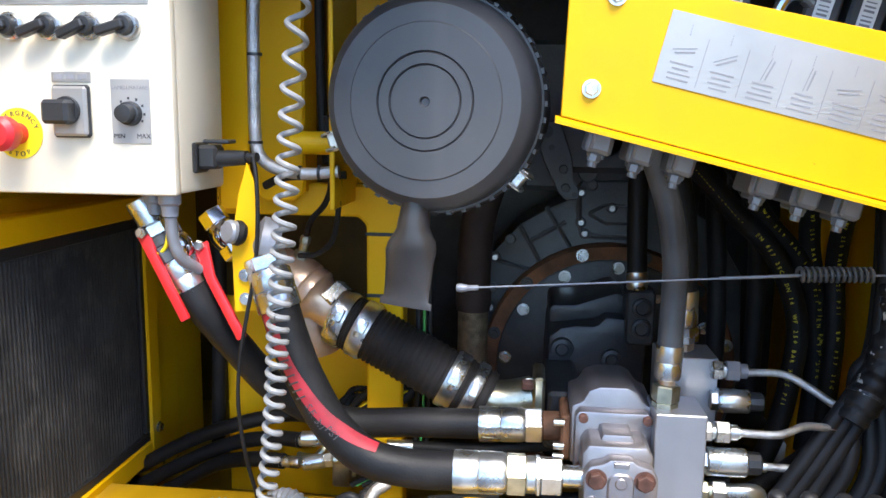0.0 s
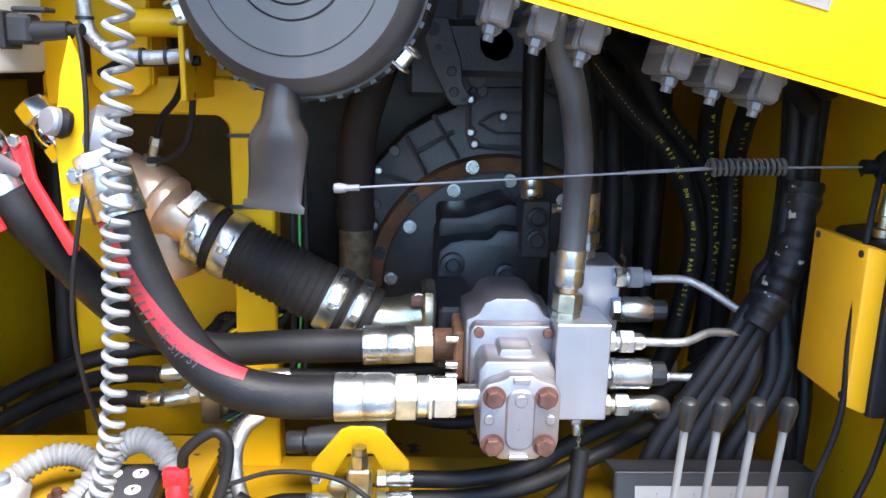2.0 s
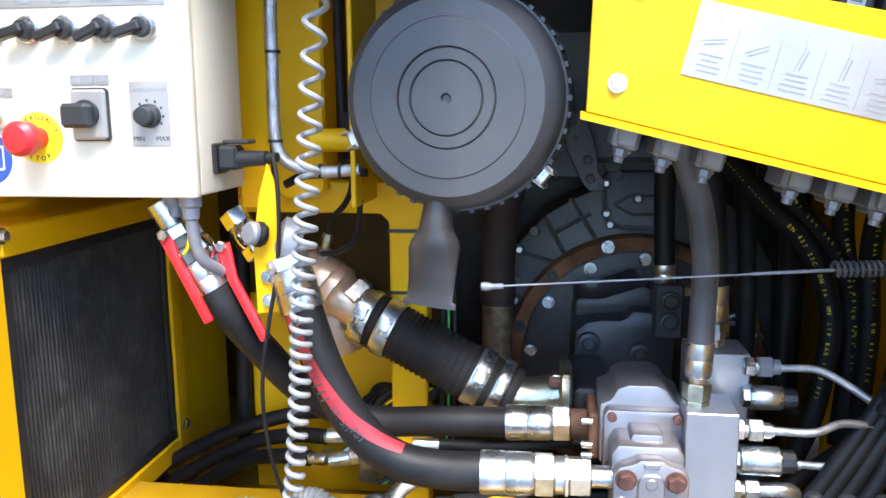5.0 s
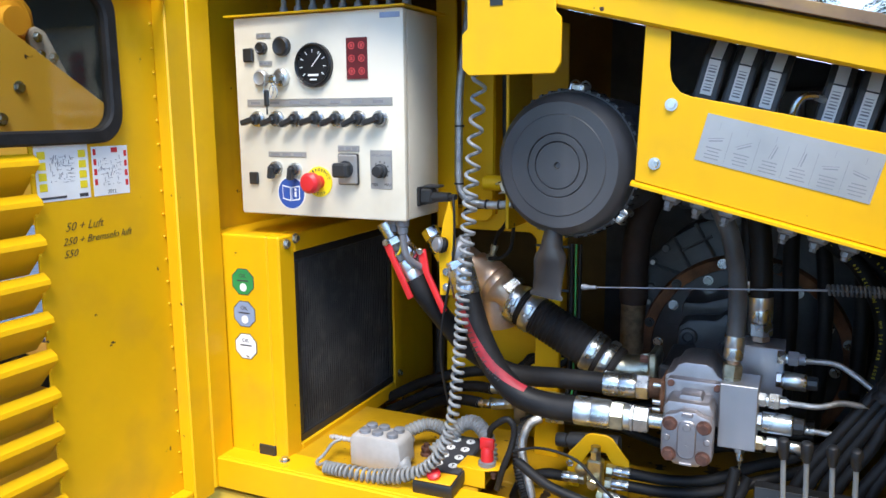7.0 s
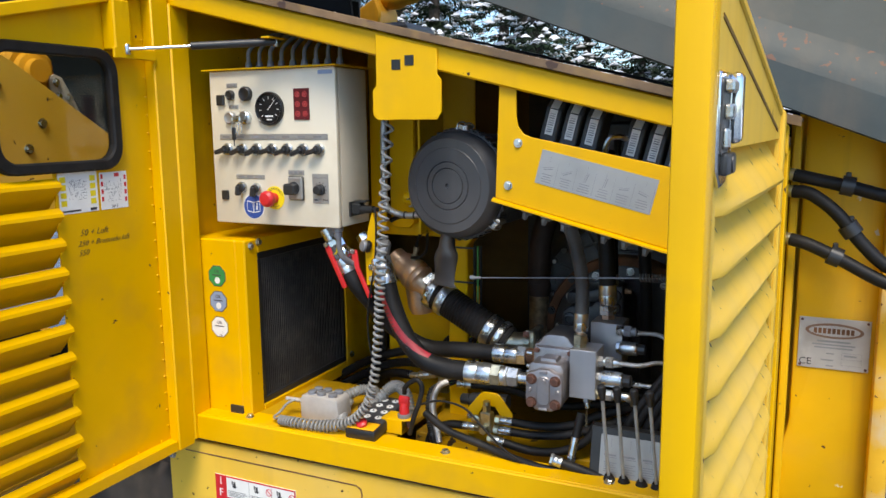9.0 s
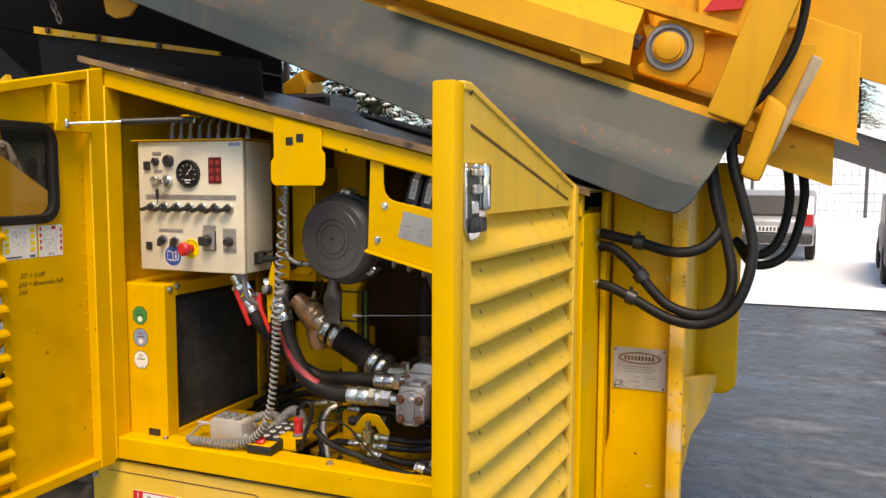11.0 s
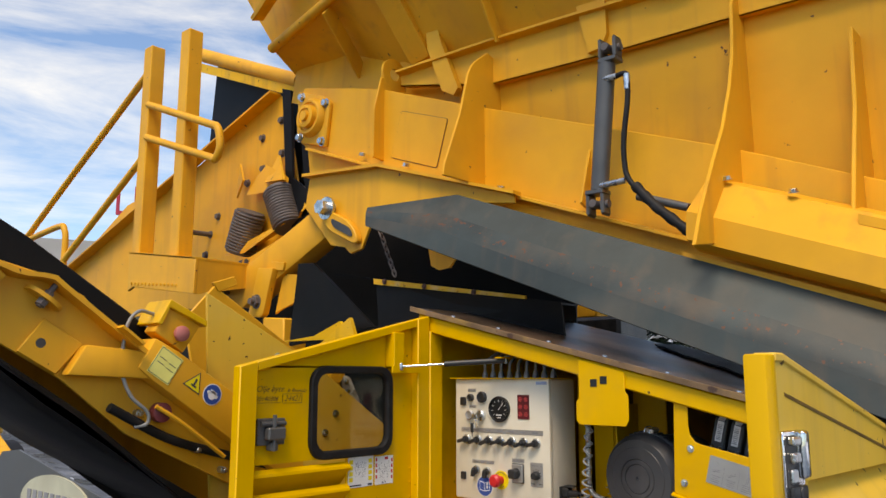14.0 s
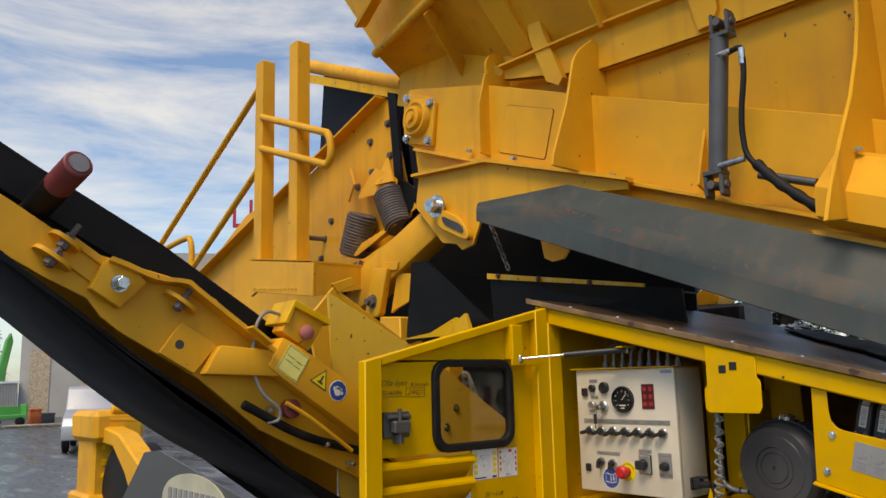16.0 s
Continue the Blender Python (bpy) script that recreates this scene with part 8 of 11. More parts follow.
def wall_rib(name, a, b, half, proud, back=0.02):
    """A straight stiffener on the folding wall from a to b."""
    bm = B()
    a, b = Vector(a), Vector(b)
    d = (b - a).normalized()
    s = d.cross(V(0, -1, -0.35)).normalized()
    m = Matrix((s, d, s.cross(d))).transposed().to_4x4()
    m.translation = a
    box(bm, -half, half, 0, (b - a).length, -proud, back, 0.003, m=m)
    if (m.to_3x3() @ V(0, 0, 1)).y < 0:
        bm.free()
        bm = B()
        box(bm, -half, half, 0, (b - a).length, -back, proud, 0.003, m=m)
    part(name, bm, "yellow_up", hp)


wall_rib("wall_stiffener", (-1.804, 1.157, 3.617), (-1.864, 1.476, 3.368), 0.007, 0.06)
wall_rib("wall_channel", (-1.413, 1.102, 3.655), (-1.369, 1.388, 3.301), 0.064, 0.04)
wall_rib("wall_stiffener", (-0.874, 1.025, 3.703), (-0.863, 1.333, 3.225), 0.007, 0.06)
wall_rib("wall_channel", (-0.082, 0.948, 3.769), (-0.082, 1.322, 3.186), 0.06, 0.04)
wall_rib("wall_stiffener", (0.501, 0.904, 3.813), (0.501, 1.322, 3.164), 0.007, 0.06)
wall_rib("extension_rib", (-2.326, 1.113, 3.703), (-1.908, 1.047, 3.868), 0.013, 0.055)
bm = B()
sheet(bm, [V(-1.286, 1.30, 3.443), V(-1.225, 1.30, 3.425), V(-1.19, 1.30, 3.30), V(-1.09, 1.30, 3.06), V(-1.115, 1.30, 3.03), V(-1.185, 1.30, 3.07), V(-1.272, 1.30, 3.29)], 0.033, (0, 1, 0))
part("gusset", bm, "yellow_up", hp)


def rib(pts, x, th=0.012):
    bm = B()
    prism(bm, pts, x, x + th, "x", bev=0.002)
    part("rib", bm, "yellow_up", hp)


rib([(1.28, 2.23), (0.885, 2.17), (0.937, 2.275), (1.05, 2.448), (1.139, 2.574), (1.216, 2.725), (1.258, 2.85), (1.27, 2.95), (1.275, 3.03), (1.303, 3.08), (1.345, 3.12), (1.42, 3.13), (1.42, 2.5)], 0.12)
rib([(1.28, 2.58), (1.012, 2.58), (1.018, 2.622), (1.114, 2.854), (1.165, 3.038), (1.19, 3.08), (1.216, 3.108), (1.296, 3.169), (1.365, 3.15), (1.40, 3.10), (1.40, 2.8)], -0.93)
rib([(1.28, beam_bot(-0.43)), (1.197, 2.427), (1.239, 2.561), (1.312, 2.751), (1.42, 2.80), (1.42, 2.6)], -0.43)
rib([(1.28, 2.17), (1.13, 2.22), (1.19, 2.40), (1.26, 2.60), (1.29, 2.85), (1.42, 2.85), (1.42, 2.2)], 0.47)
rib([(1.28, 2.08), (1.13, 2.13), (1.19, 2.30), (1.26, 2.50), (1.29, 2.8), (1.42, 2.8), (1.42, 2.1)], 0.72)
rib([(1.28, 2.80), (1.206, 2.808), (1.205, 3.042), (1.250, 3.205), (1.412, 3.205), (1.414, 3.0)], -1.53)
bm = B()
lathe(bm, (-1.512, 1.335, 3.240), (1, 0, 0), [(-0.019, 0.030), (-0.019, 0.078), (-0.005, 0.078), (-0.005, 0.030), (-0.019, 0.030)], 28)
part("lifting_eye", bm, "yellow_up", hp)
# bearing and hatch on the beam
bm = B()
prism(bm, [(-2.14, 3.285), (-1.94, 3.215), (-1.885, 3.165), (-1.915, 2.945), (-2.085, 2.995), (-2.145, 3.065)], 1.245, 1.27, bev=0.006, seg=2)
hb = part("bearing_plate", bm, "yellow_up", hp)
bm = B()
lathe(bm, (-2.02, 1.245, 3.115), (0, -1, 0), [(0, 0.102), (0.02, 0.098), (0.034, 0.086), (0.034, 0.076), (0.024, 0.072), (0.024, 0.062), (0.050, 0.058), (0.054, 0.042), (0.046, 0.038), (0.046, 0.026), (0.062, 0.024), (0.062, 0)], 32)
part("bearing_cap", bm, "yellow_up", hb)
for p in ((-2.105, 3.245), (-1.915, 3.17), (-2.115, 3.03), (-1.94, 2.975)):
    bm = B()
    bolt_head(bm, (p[0], 1.245, p[1]), (0, -1, 0), 0.018, 0.018)
    part("bearing_bolt", bm, "zinc", hb)
bm = B()
prism(bm, rounded(-0.142, 0.142, -0.108, 0.108, 0.012), 1.2675, 1.271)
bmesh.ops.transform(bm, matrix=Matrix(((1, 0, 0.30, -1.2925), (0, 1, 0, 0), (-0.355, 0, 0.98, 2.861), (0, 0, 0, 1))), verts=bm.verts)
part("hatch_seam", bm, "rustring", hp, "dark seam round the hatch")
bm = B()
prism(bm, rounded(-0.1395, 0.1395, -0.1055, 0.1055, 0.011), 1.2655, 1.270)
bmesh.ops.transform(bm, matrix=Matrix(((1, 0, 0.30, -1.2925), (0, 1, 0, 0), (-0.355, 0, 0.98, 2.861), (0, 0, 0, 1))), verts=bm.verts)
part("hatch_cover", bm, "yellow_up", hp)
bm = B()
loft(bm, [V(-2.05, 1.262, 2.955), V(-1.64, 1.262, 2.805), V(-0.73, 1.262, 2.50), V(1.25, 1.262, 1.78)], [V(-2.05, 1.23, 2.950), V(-1.64, 1.23, 2.80), V(-0.73, 1.22, 2.495), V(1.25, 1.22, 1.775)], 0.012, V(0, 0, -1))
part("beam_flange", bm, "yellow_up", hp)
for x in (-1.64, -1.35, -1.08, -0.82):
    bm = B()
    bolt_head(bm, (x, 1.245, beam_bot(x) + 0.014), (0.3, -0.1, 1), 0.014, 0.014)
    part("flange_bolt", bm, "zinc", hp)
bm = B()
loft(bm, [V(x, 1.29, beam_bot(x) + 0.03) for x in (-1.3, 1.2)], [V(x, 1.29, beam_bot(x) - 0.13) for x in (-1.3, 1.2)], 0.01, V(0, -1, 0))
part("lower_web", bm, "yellow_up", hp)
# far side of the hopper and belly so that nothing behind shows through
bm = B()
loft(bm, [V(-2.1, 2.6, 3.3), V(1.5, 2.6, 2.1)], [V(-2.1, 2.8, 4.2), V(1.5, 2.8, 4.2)], 0.01, V(0, 1, 0))
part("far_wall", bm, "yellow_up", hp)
# belly is black in place of the shade on the yellow underside
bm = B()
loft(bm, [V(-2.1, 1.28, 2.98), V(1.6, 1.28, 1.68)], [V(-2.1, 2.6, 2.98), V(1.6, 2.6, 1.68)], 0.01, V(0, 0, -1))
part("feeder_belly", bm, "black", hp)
# tensioner guard box
tg = thing("drive_guard", (0.4, 1.13, 2.0), "folded yellow sheet guard over the feeder shaft", "guard")
bm = B()
a = [V(0.075, 1.13, 2.415), V(0.735, 1.13, 2.165)]
b2 = [V(0.05, 1.02, 2.30), V(0.715, 1.02, 2.05)]
c = [V(0.045, 1.02, 2.215), V(0.705, 1.02, 1.975)]
e = [V(0.045, 1.10, 2.19), V(0.705, 1.10, 1.95)]
loft(bm, [a[0] + V(0, 0.08, 0.02), a[0], b2[0], c[0], e[0]], [a[1] + V(0, 0.08, 0.02), a[1], b2[1], c[1], e[1]], 0.005, V(0, -1, 0.3))
part("guard_sheet", bm, "yellow_up", tg, angle=15)
bm = B()
bolt_head(bm, (0.33, 1.12, 2.33), (0, -0.3, 1), 0.012, 0.01)
bolt_head(bm, (0.14, 1.12, 2.40), (0, -0.3, 1), 0.012, 0.01)
pieces("guard_bolt", bm, "zinc", tg)
sb = thing("shaft_bearing", (0.79, 1.14, 1.93), "yellow painted take-up bearing in its slide frame", "bearing")
bm = B()
prism(bm, [(0.715, 2.10), (0.76, 2.085), (0.76, 2.10), (0.86, 2.10), (0.875, 2.08), (0.88, 2.02), (0.87, 1.97), (0.835, 1.93), (0.81, 1.935), (0.71, 1.97), (0.71, 1.99), (0.735, 2.0), (0.73, 2.06)], 1.12, 1.16, bev=0.006, seg=2)
part("housing", bm, "yellow_up", sb)
bm = B()
lathe(bm, (0.79, 1.12, 2.028), (0, -1, 0), [(0, 0.062), (0.012, 0.058), (0.013, 0.05), (0.004, 0.046), (0.004, 0.04)], 30)
part("seal_ring", bm, "castgrey", sb)
bm = B()
lathe(bm, (0.79, 1.12, 2.028), (0, -1, 0), [(0, 0.042), (0.014, 0.040), (0.016, 0.034), (0.022, 0.033), (0.024, 0.03), (0.024, 0)], 28)
part("shaft_end", bm, "yellow_up", sb)
bm = B()
for z0, z1 in (((0.0, 2.19), (1.05, 1.815)), ((0.5, 2.24), (1.0, 2.055))):
    loft(bm, [V(z0[0], 1.09, z0[1]), V(z1[0], 1.09, z1[1])], [V(z0[0], 1.09, z0[1] - 0.028), V(z1[0], 1.09, z1[1] - 0.028)], 0.06, V(0, -1, 0))
pieces("slide_rail", bm, "yellow_up", sb)
bm = B()
prism(bm, [(0.555, 2.055), (0.615, 2.035), (0.64, 2.0), (0.635, 1.985), (0.58, 1.985), (0.575, 2.01), (0.55, 2.02)], 1.03, 1.06, bev=0.002)
part("stop_lug", bm, "yellow_up", sb)
bm = B()
hexrod(bm, (0.695, 1.13, 2.055), (0.715, 1.13, 2.045), 0.02)
part("adjusting_screw", bm, "spring", sb)
# hopper lift cylinder
hy = thing("lift_cylinder", (-0.29, 1.15, 2.38), "dark grey hydraulic lift cylinder on clevis pins", "hydraulic cylinder")
p0, p1 = V(-0.318, 1.15, 2.44), V(-0.272, 1.15, 2.90)
bm = B()
rod(bm, p0, p1, 0.031, 22, bev=0.004)
part("barrel", bm, "greysteel", hy)
for p, s in ((V(-0.258, 1.15, 2.945), 1), (V(-0.325, 1.15, 2.395), -1)):
    bm = B()
    box(bm, p.x - 0.034, p.x - 0.022, 1.12, 1.18, p.z - 0.04, p.z + 0.04, 0.008)
    box(bm, p.x + 0.022, p.x + 0.034, 1.12, 1.18, p.z - 0.04, p.z + 0.04, 0.008)
    box(bm, p.x - 0.034, p.x + 0.034, 1.12, 1.18, p.z - s * 0.05, p.z - s * 0.035, 0.002)
    part("clevis", bm, "greysteel", hy)
    bm = B()
    rod(bm, (p.x - 0.04, 1.15, p.z), (p.x + 0.044, 1.15, p.z), 0.014, 14)
    rod(bm, (p.x, 1.11, p.z), (p.x, 1.19, p.z), 0.014, 14)
    part("pin", bm, "spring", hy)
hose("black hydraulic hose from the lift cylinder", [(-0.235, 1.13, 2.83), (-0.2, 1.13, 2.835), (-0.187, 1.13, 2.82), (-0.187, 1.13, 2.74), (-0.205, 1.13, 2.62), (-0.208, 1.13, 2.53), (-0.19, 1.13, 2.455), (-0.10, 1.13, 2.355), (0.0, 1.13, 2.265), (0.06, 1.14, 2.22)], 0.0095)
bm = B()
rod(bm, (-0.275, 1.13, 2.832), (-0.225, 1.13, 2.833), 0.011, 10)
rod(bm, (-0.30, 1.13, 2.455), (-0.205, 1.13, 2.46), 0.011, 10)
rod(bm, (-0.187, 1.13, 2.83), (-0.187, 1.13, 2.775), 0.011, 12)
pieces("port", bm, "zinc", hy)
bm = B()
tube(bm, spline([(-0.17, 1.125, 2.435), (-0.10, 1.125, 2.355), (0.0, 1.125, 2.265), (0.07, 1.13, 2.21)], 8), lambda f: 0.017 + 0.002 * math.sin(f * 40), 12)
solo("hose_sleeve", bm, "rubber", "black spiral wrap sleeve round two hoses", "hose sleeve")
bm = B()
rod(bm, (-0.20, 1.2, 2.415), (-0.02, 1.2, 2.35), 0.014, 14)
solo("pivot_rod", bm, "greysteel", "grey steel rod on the hopper side", "rod")
bm = B()
sheet(bm, [V(-0.503, 1.311, 3.366), V(-0.366, 1.311, 3.314), V(-0.359, 1.311, 3.093), V(-0.386, 1.311, 3.043), V(-0.441, 1.311, 3.037), V(-0.492, 1.311, 3.253)], 0.03, (0, 1, 0))
part("cylinder_bracket", bm, "yellow_up", hp)

# ---- support arm below the beam ----
sa = thing("support_arm", (-1.7, 1.25, 2.1), "yellow steel support arm with slotted link and large bolt", "machine frame")
bm = B()
prism(bm, [(-1.97, 2.79), (-1.46, 2.745), (-0.72, 2.505), (-0.72, 2.47), (-0.86, 2.49), (-1.28, 2.50), (-1.47, 2.53), (-1.52, 2.50), (-1.58, 2.385), (-1.66, 2.37), (-1.70, 2.405), (-1.80, 2.425), (-1.90, 2.53), (-2.0, 2.635)], 1.20, 1.215, bev=0.003)
part("arm_plate", bm, "yellow_up", sa)
bm = B()
loft(bm, [V(-1.99, 1.215, 2.80), V(-1.46, 1.215, 2.757), V(-0.70, 1.215, 2.512)], [V(-1.99, 1.165, 2.80), V(-1.46, 1.165, 2.757), V(-0.70, 1.165, 2.512)], 0.014, V(0, 0, 1))
part("arm_flange", bm, "yellow_up", sa)
bm = B()
prism(bm, [(x0 * 0.88 - z0 * 0.34 - 1.70, x0 * -0.42 + z0 * 0.8 + 2.50) for x0, z0 in rounded(-0.15, 0.13, -0.075, 0.075, 0.07, 8)], 1.165, 1.20, bev=0.004)
lk = part("slot_plate", bm, "yellow_up", sa)
bm = B()
prism(bm, [(x0 * 0.88 - z0 * 0.34 - 1.69, x0 * -0.42 + z0 * 0.8 + 2.495) for x0, z0 in rounded(-0.07, 0.09, -0.03, 0.03, 0.028, 8)], 1.160, 1.166)
part("slot", bm, "castblack", lk)
bm = B()
rod(bm, (-1.80, 1.20, 2.60), (-1.80, 1.145, 2.60), 0.034, 22)
hexrod(bm, (-1.80, 1.150, 2.60), (-1.80, 1.120, 2.60), 0.036)
lathe(bm, (-1.80, 1.175, 2.60), (0, -1, 0), [(0, 0.034), (0, 0.055), (0.012, 0.055), (0.012, 0.034)], 24)
part("large_bolt", bm, "zinc", sa, "large zinc bolt")
bm = B()
prism(bm, [(-1.82, 2.69), (-2.007, 2.621), (-2.748, 2.320), (-2.79, 2.22), (-2.562, 2.175), (-1.895, 2.475), (-1.72, 2.48)], 1.24, 1.36, bev=0.012, seg=2)
part("link_arm", bm, "yellow_up", sa)
bm = B()
prism(bm, [(-2.66, 2.34), (-2.60, 2.455), (-2.544, 2.452), (-2.072, 2.580), (-1.99, 2.625), (-2.10, 2.50)], 1.262, 1.276, bev=0.002)
part("arm_web", bm, "yellow_up", sa)
bm = B()
disc(bm, (-2.575, 1.262, 2.425), (0, -1, 0), 0.022, 0.002, 18)
part("web_hole", bm, "castblack", sa)
bm = B()
prism(bm, [(-2.385, 2.372), (-2.255, 2.360), (-2.280, 2.282), (-2.326, 2.128), (-2.350, 2.112), (-2.430, 2.118), (-2.456, 2.140)], 1.205, 1.245, bev=0.006, seg=2)
part("arm_bracket", bm, "yellow_up", sa)
for pts, y in (([(-2.241, 2.335), (-2.141, 2.322), (-2.075, 2.235), (-2.10, 2.20), (-2.167, 2.171), (-2.25, 2.150), (-2.30, 2.13)], 1.262), ([(-2.30, 2.40), (-2.19, 2.385), (-2.20, 2.345), (-2.32, 2.355)], 1.228)):
    bm = B()
    prism(bm, pts, y, y + 0.014, bev=0.002)
    part("stiffener", bm, "yellow_up", sa)
bm = B()
prism(bm, [(-2.338, 2.112), (-2.163, 2.100), (-2.158, 1.88), (-2.345, 1.88)], 1.215, 1.36, bev=0.006)
part("base_post", bm, "yellow_up", sa)
for p in ((-2.384, 2.195), (-2.70, 2.27)):
    bm = B()
    rod(bm, (p[0], 1.24, p[1]), (p[0], 1.16, p[1]), 0.016, 14)
    hexrod(bm, (p[0], 1.206, p[1]), (p[0], 1.182, p[1]), 0.030)
    rod(bm, (p[0], 1.210, p[1]), (p[0], 1.203, p[1]), 0.038, 18)
    part("arm_bolt", bm, "spring", sa)
bm = B()
prism(bm, [(-1.10, 2.34), (-0.94, 2.28), (-0.98, 2.235), (-1.04, 2.23), (-1.08, 2.25)], 1.12, 1.13)
part("steel_tab", bm, "yellow_up", sa)
bm = B()
prism(bm, [(-2.1, 2.99), (-1.2, 2.76), (-1.2, 2.62), (-2.05, 2.70)], 1.284, 1.29)
part("backing_plate", bm, "yellow_up", sa)
# chain
ch = thing("chain", (-1.25, 1.06, 2.2), "short rusty link chain", "chain")
bm = B()
n_c = 9
for i in range(n_c):
    p = V(-1.31, 1.05, 2.42).lerp(V(-1.215, 1.05, 2.215), (i + 0.5) / n_c)
    e1, e2 = V(0.42, 0, -0.9), (V(0, 1, 0) if i % 2 else V(0.9, 0, 0.42))
    tube(bm, [p + e1 * 0.017 * math.cos(q) + e2 * 0.009 * math.sin(q) for q in np.linspace(0, 2 * math.pi, 15)], 0.0035, 6)
part("links", bm, "spring", ch)
# black chute plates under the arm
cp = thing("rubber_chute", (-1.3, 1.5, 1.9), "black rubber chute skirts under the feeder", "chute")
bm = B()
sheet(bm, [V(-2.04, 1.2, 2.36), V(-1.93, 1.2, 2.355), V(-1.52, 1.22, 2.03), V(-2.12, 1.22, 1.96)], 0.02, (0, 1, 0))
part("side_skirt", bm, "belt", cp)
bm = B()
sheet(bm, [V(-1.40, 1.12, 2.220), V(-0.52, 1.20, 2.075), V(-0.52, 1.22, 1.95), V(-1.38, 1.12, 2.0)], 0.01, (0, 1, 0))
part("front_skirt", bm, "belt", cp)
bm = B()
loft(bm, [V(-1.40, 1.105, 2.224), V(-0.66, 1.175, 2.106)], [V(-1.40, 1.105, 2.200), V(-0.66, 1.175, 2.093)], 0.012, V(0, -1, 0))
part("clamp_bar", bm, "yellow_bare", cp, "scraped clamp strip of the chute")
for x, y, z in ((-1.33, 1.103, 2.205), (-1.12, 1.123, 2.170), (-0.88, 1.146, 2.132)):
    bm = B()
    bolt_head(bm, (x, y, z), (0, -1, 0), 0.009, 0.007)
    part("clamp_bolt", bm, "rustbolt", cp)
# added black sheets that fill the dark space under the feeder and close gaps
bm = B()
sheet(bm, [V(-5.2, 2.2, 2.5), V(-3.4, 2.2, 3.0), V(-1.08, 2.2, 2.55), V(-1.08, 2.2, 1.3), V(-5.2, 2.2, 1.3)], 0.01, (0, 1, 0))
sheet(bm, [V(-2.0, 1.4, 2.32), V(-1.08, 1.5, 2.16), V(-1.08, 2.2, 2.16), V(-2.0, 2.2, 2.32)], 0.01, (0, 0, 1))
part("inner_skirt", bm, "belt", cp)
bm = B()
sheet(bm, [V(-2.14, 1.19, 1.98), V(-1.62, 1.18, 1.98), V(-1.70, 1.18, 2.06), V(-1.88, 1.18, 2.00)], 0.02, (0, 1, 0))
prism(bm, [(-1.80, 1.96), (-1.56, 1.98), (-1.60, 2.07)], 1.15, 1.17)
part("torn_edge", bm, "yellow_worn", cp)

# ---- screen box, springs, crossbar ----
sc = thing("screen_box", (-3.2, 1.6, 2.2), "yellow vibrating screen box with bolted side plate", "screen")
bm = B()
prism(bm, [(-2.56, 3.43), (-2.66, 3.465), (-3.5, 3.19), (-4.46, 3.06), (-5.6, 2.55), (-5.6, 2.2), (-3.0, 2.25), (-2.45, 2.45), (-2.40, 2.70), (-2.53, 3.2)], 1.5, 1.515, bev=0.003)
part("side_plate", bm, "yellow_up", sc)
bm = B()
loft(bm, [V(-2.64, 1.5, 3.47), V(-5.6, 1.5, 2.56)], [V(-2.64, 1.42, 3.47), V(-5.6, 1.42, 2.56)], 0.012, V(0, 0, 1))
part("top_flange", bm, "yellow_up", sc)
for x, z in ((-3.325, 2.703), (-3.696, 2.618), (-3.367, 2.576), (-2.963, 2.482), (-3.245, 2.809), (-2.784, 3.034), (-2.60, 3.097), (-2.801, 3.229), (-2.938, 2.972), (-2.62, 3.30)):
    bm = B()
    bolt_head(bm, (x, 1.5, z), (0, -1, 0), 0.019, 0.018)
    part("plate_bolt", bm, "spring", sc)
bm = B()
rod(bm, (-3.325, 1.49, 2.703), (-3.325, 1.36, 2.70), 0.016, 12)
part("stud", bm, "spring", sc)
bm = B()
sheet(bm, [V(-2.99, 1.47, 3.10), V(-2.815, 1.38, 2.95), V(-2.905, 1.40, 2.86)], 0.012, (0.3, 1, 0))
sheet(bm, [V(-2.60, 1.47, 3.08), V(-2.40, 1.36, 2.88), V(-2.60, 1.38, 2.90)], 0.012, (0.3, 1, 0))
sheet(bm, [V(-2.47, 1.49, 2.60), V(-2.24, 1.36, 2.68), V(-2.24, 1.48, 2.80), V(-2.36, 1.49, 2.90)], 0.012, (0.5, 1, 0))
pieces("spring_gusset", bm, "yellow_up", sc, join=False)
bm = B()
sheet(bm, [V(-2.85, 1.49, 2.98), V(-2.62, 1.40, 3.0), V(-2.43, 1.42, 2.9), V(-2.42, 1.40, 2.84), V(-2.80, 1.40, 2.86)], 0.012, (0, 0.3, 1))
sheet(bm, [V(-3.0, 1.40, 2.52), V(-2.72, 1.34, 2.50), V(-2.36, 1.34, 2.62), V(-2.36, 1.46, 2.66), V(-2.9, 1.48, 2.54)], 0.014, (0, 0, 1))
pieces("spring_seat", bm, "yellow_up", sc)
for c0, c1, r in ((V(-2.385, 1.40, 2.625), V(-2.49, 1.40, 2.83), 0.085), (V(-2.845, 1.40, 2.53), V(-2.755, 1.40, 2.745), 0.085)):
    sp = thing("coil_spring", tuple(c0), "dirty steel coil spring under the screen box", "spring", "screen springs")
    bm = B()
    k = 13
    d = c1 - c0
    s, u, _ = frame_of(d)
    tube(bm, [c0 + d * f + (s * math.cos(f * k * 6.283) + u * math.sin(f * k * 6.283)) * r for f in np.linspace(0, 1, k * 18)], 0.0082, 8)
    part("coil", bm, "spring", sp)
    bm = B()
    rod(bm, c1, c1 + d.normalized() * 0.010, r * 0.96, 22)
    rod(bm, c0, c0 - d.normalized() * 0.010, r * 0.96, 22)
    pieces("spring_plate", bm, "spring", sp)
bm = B()
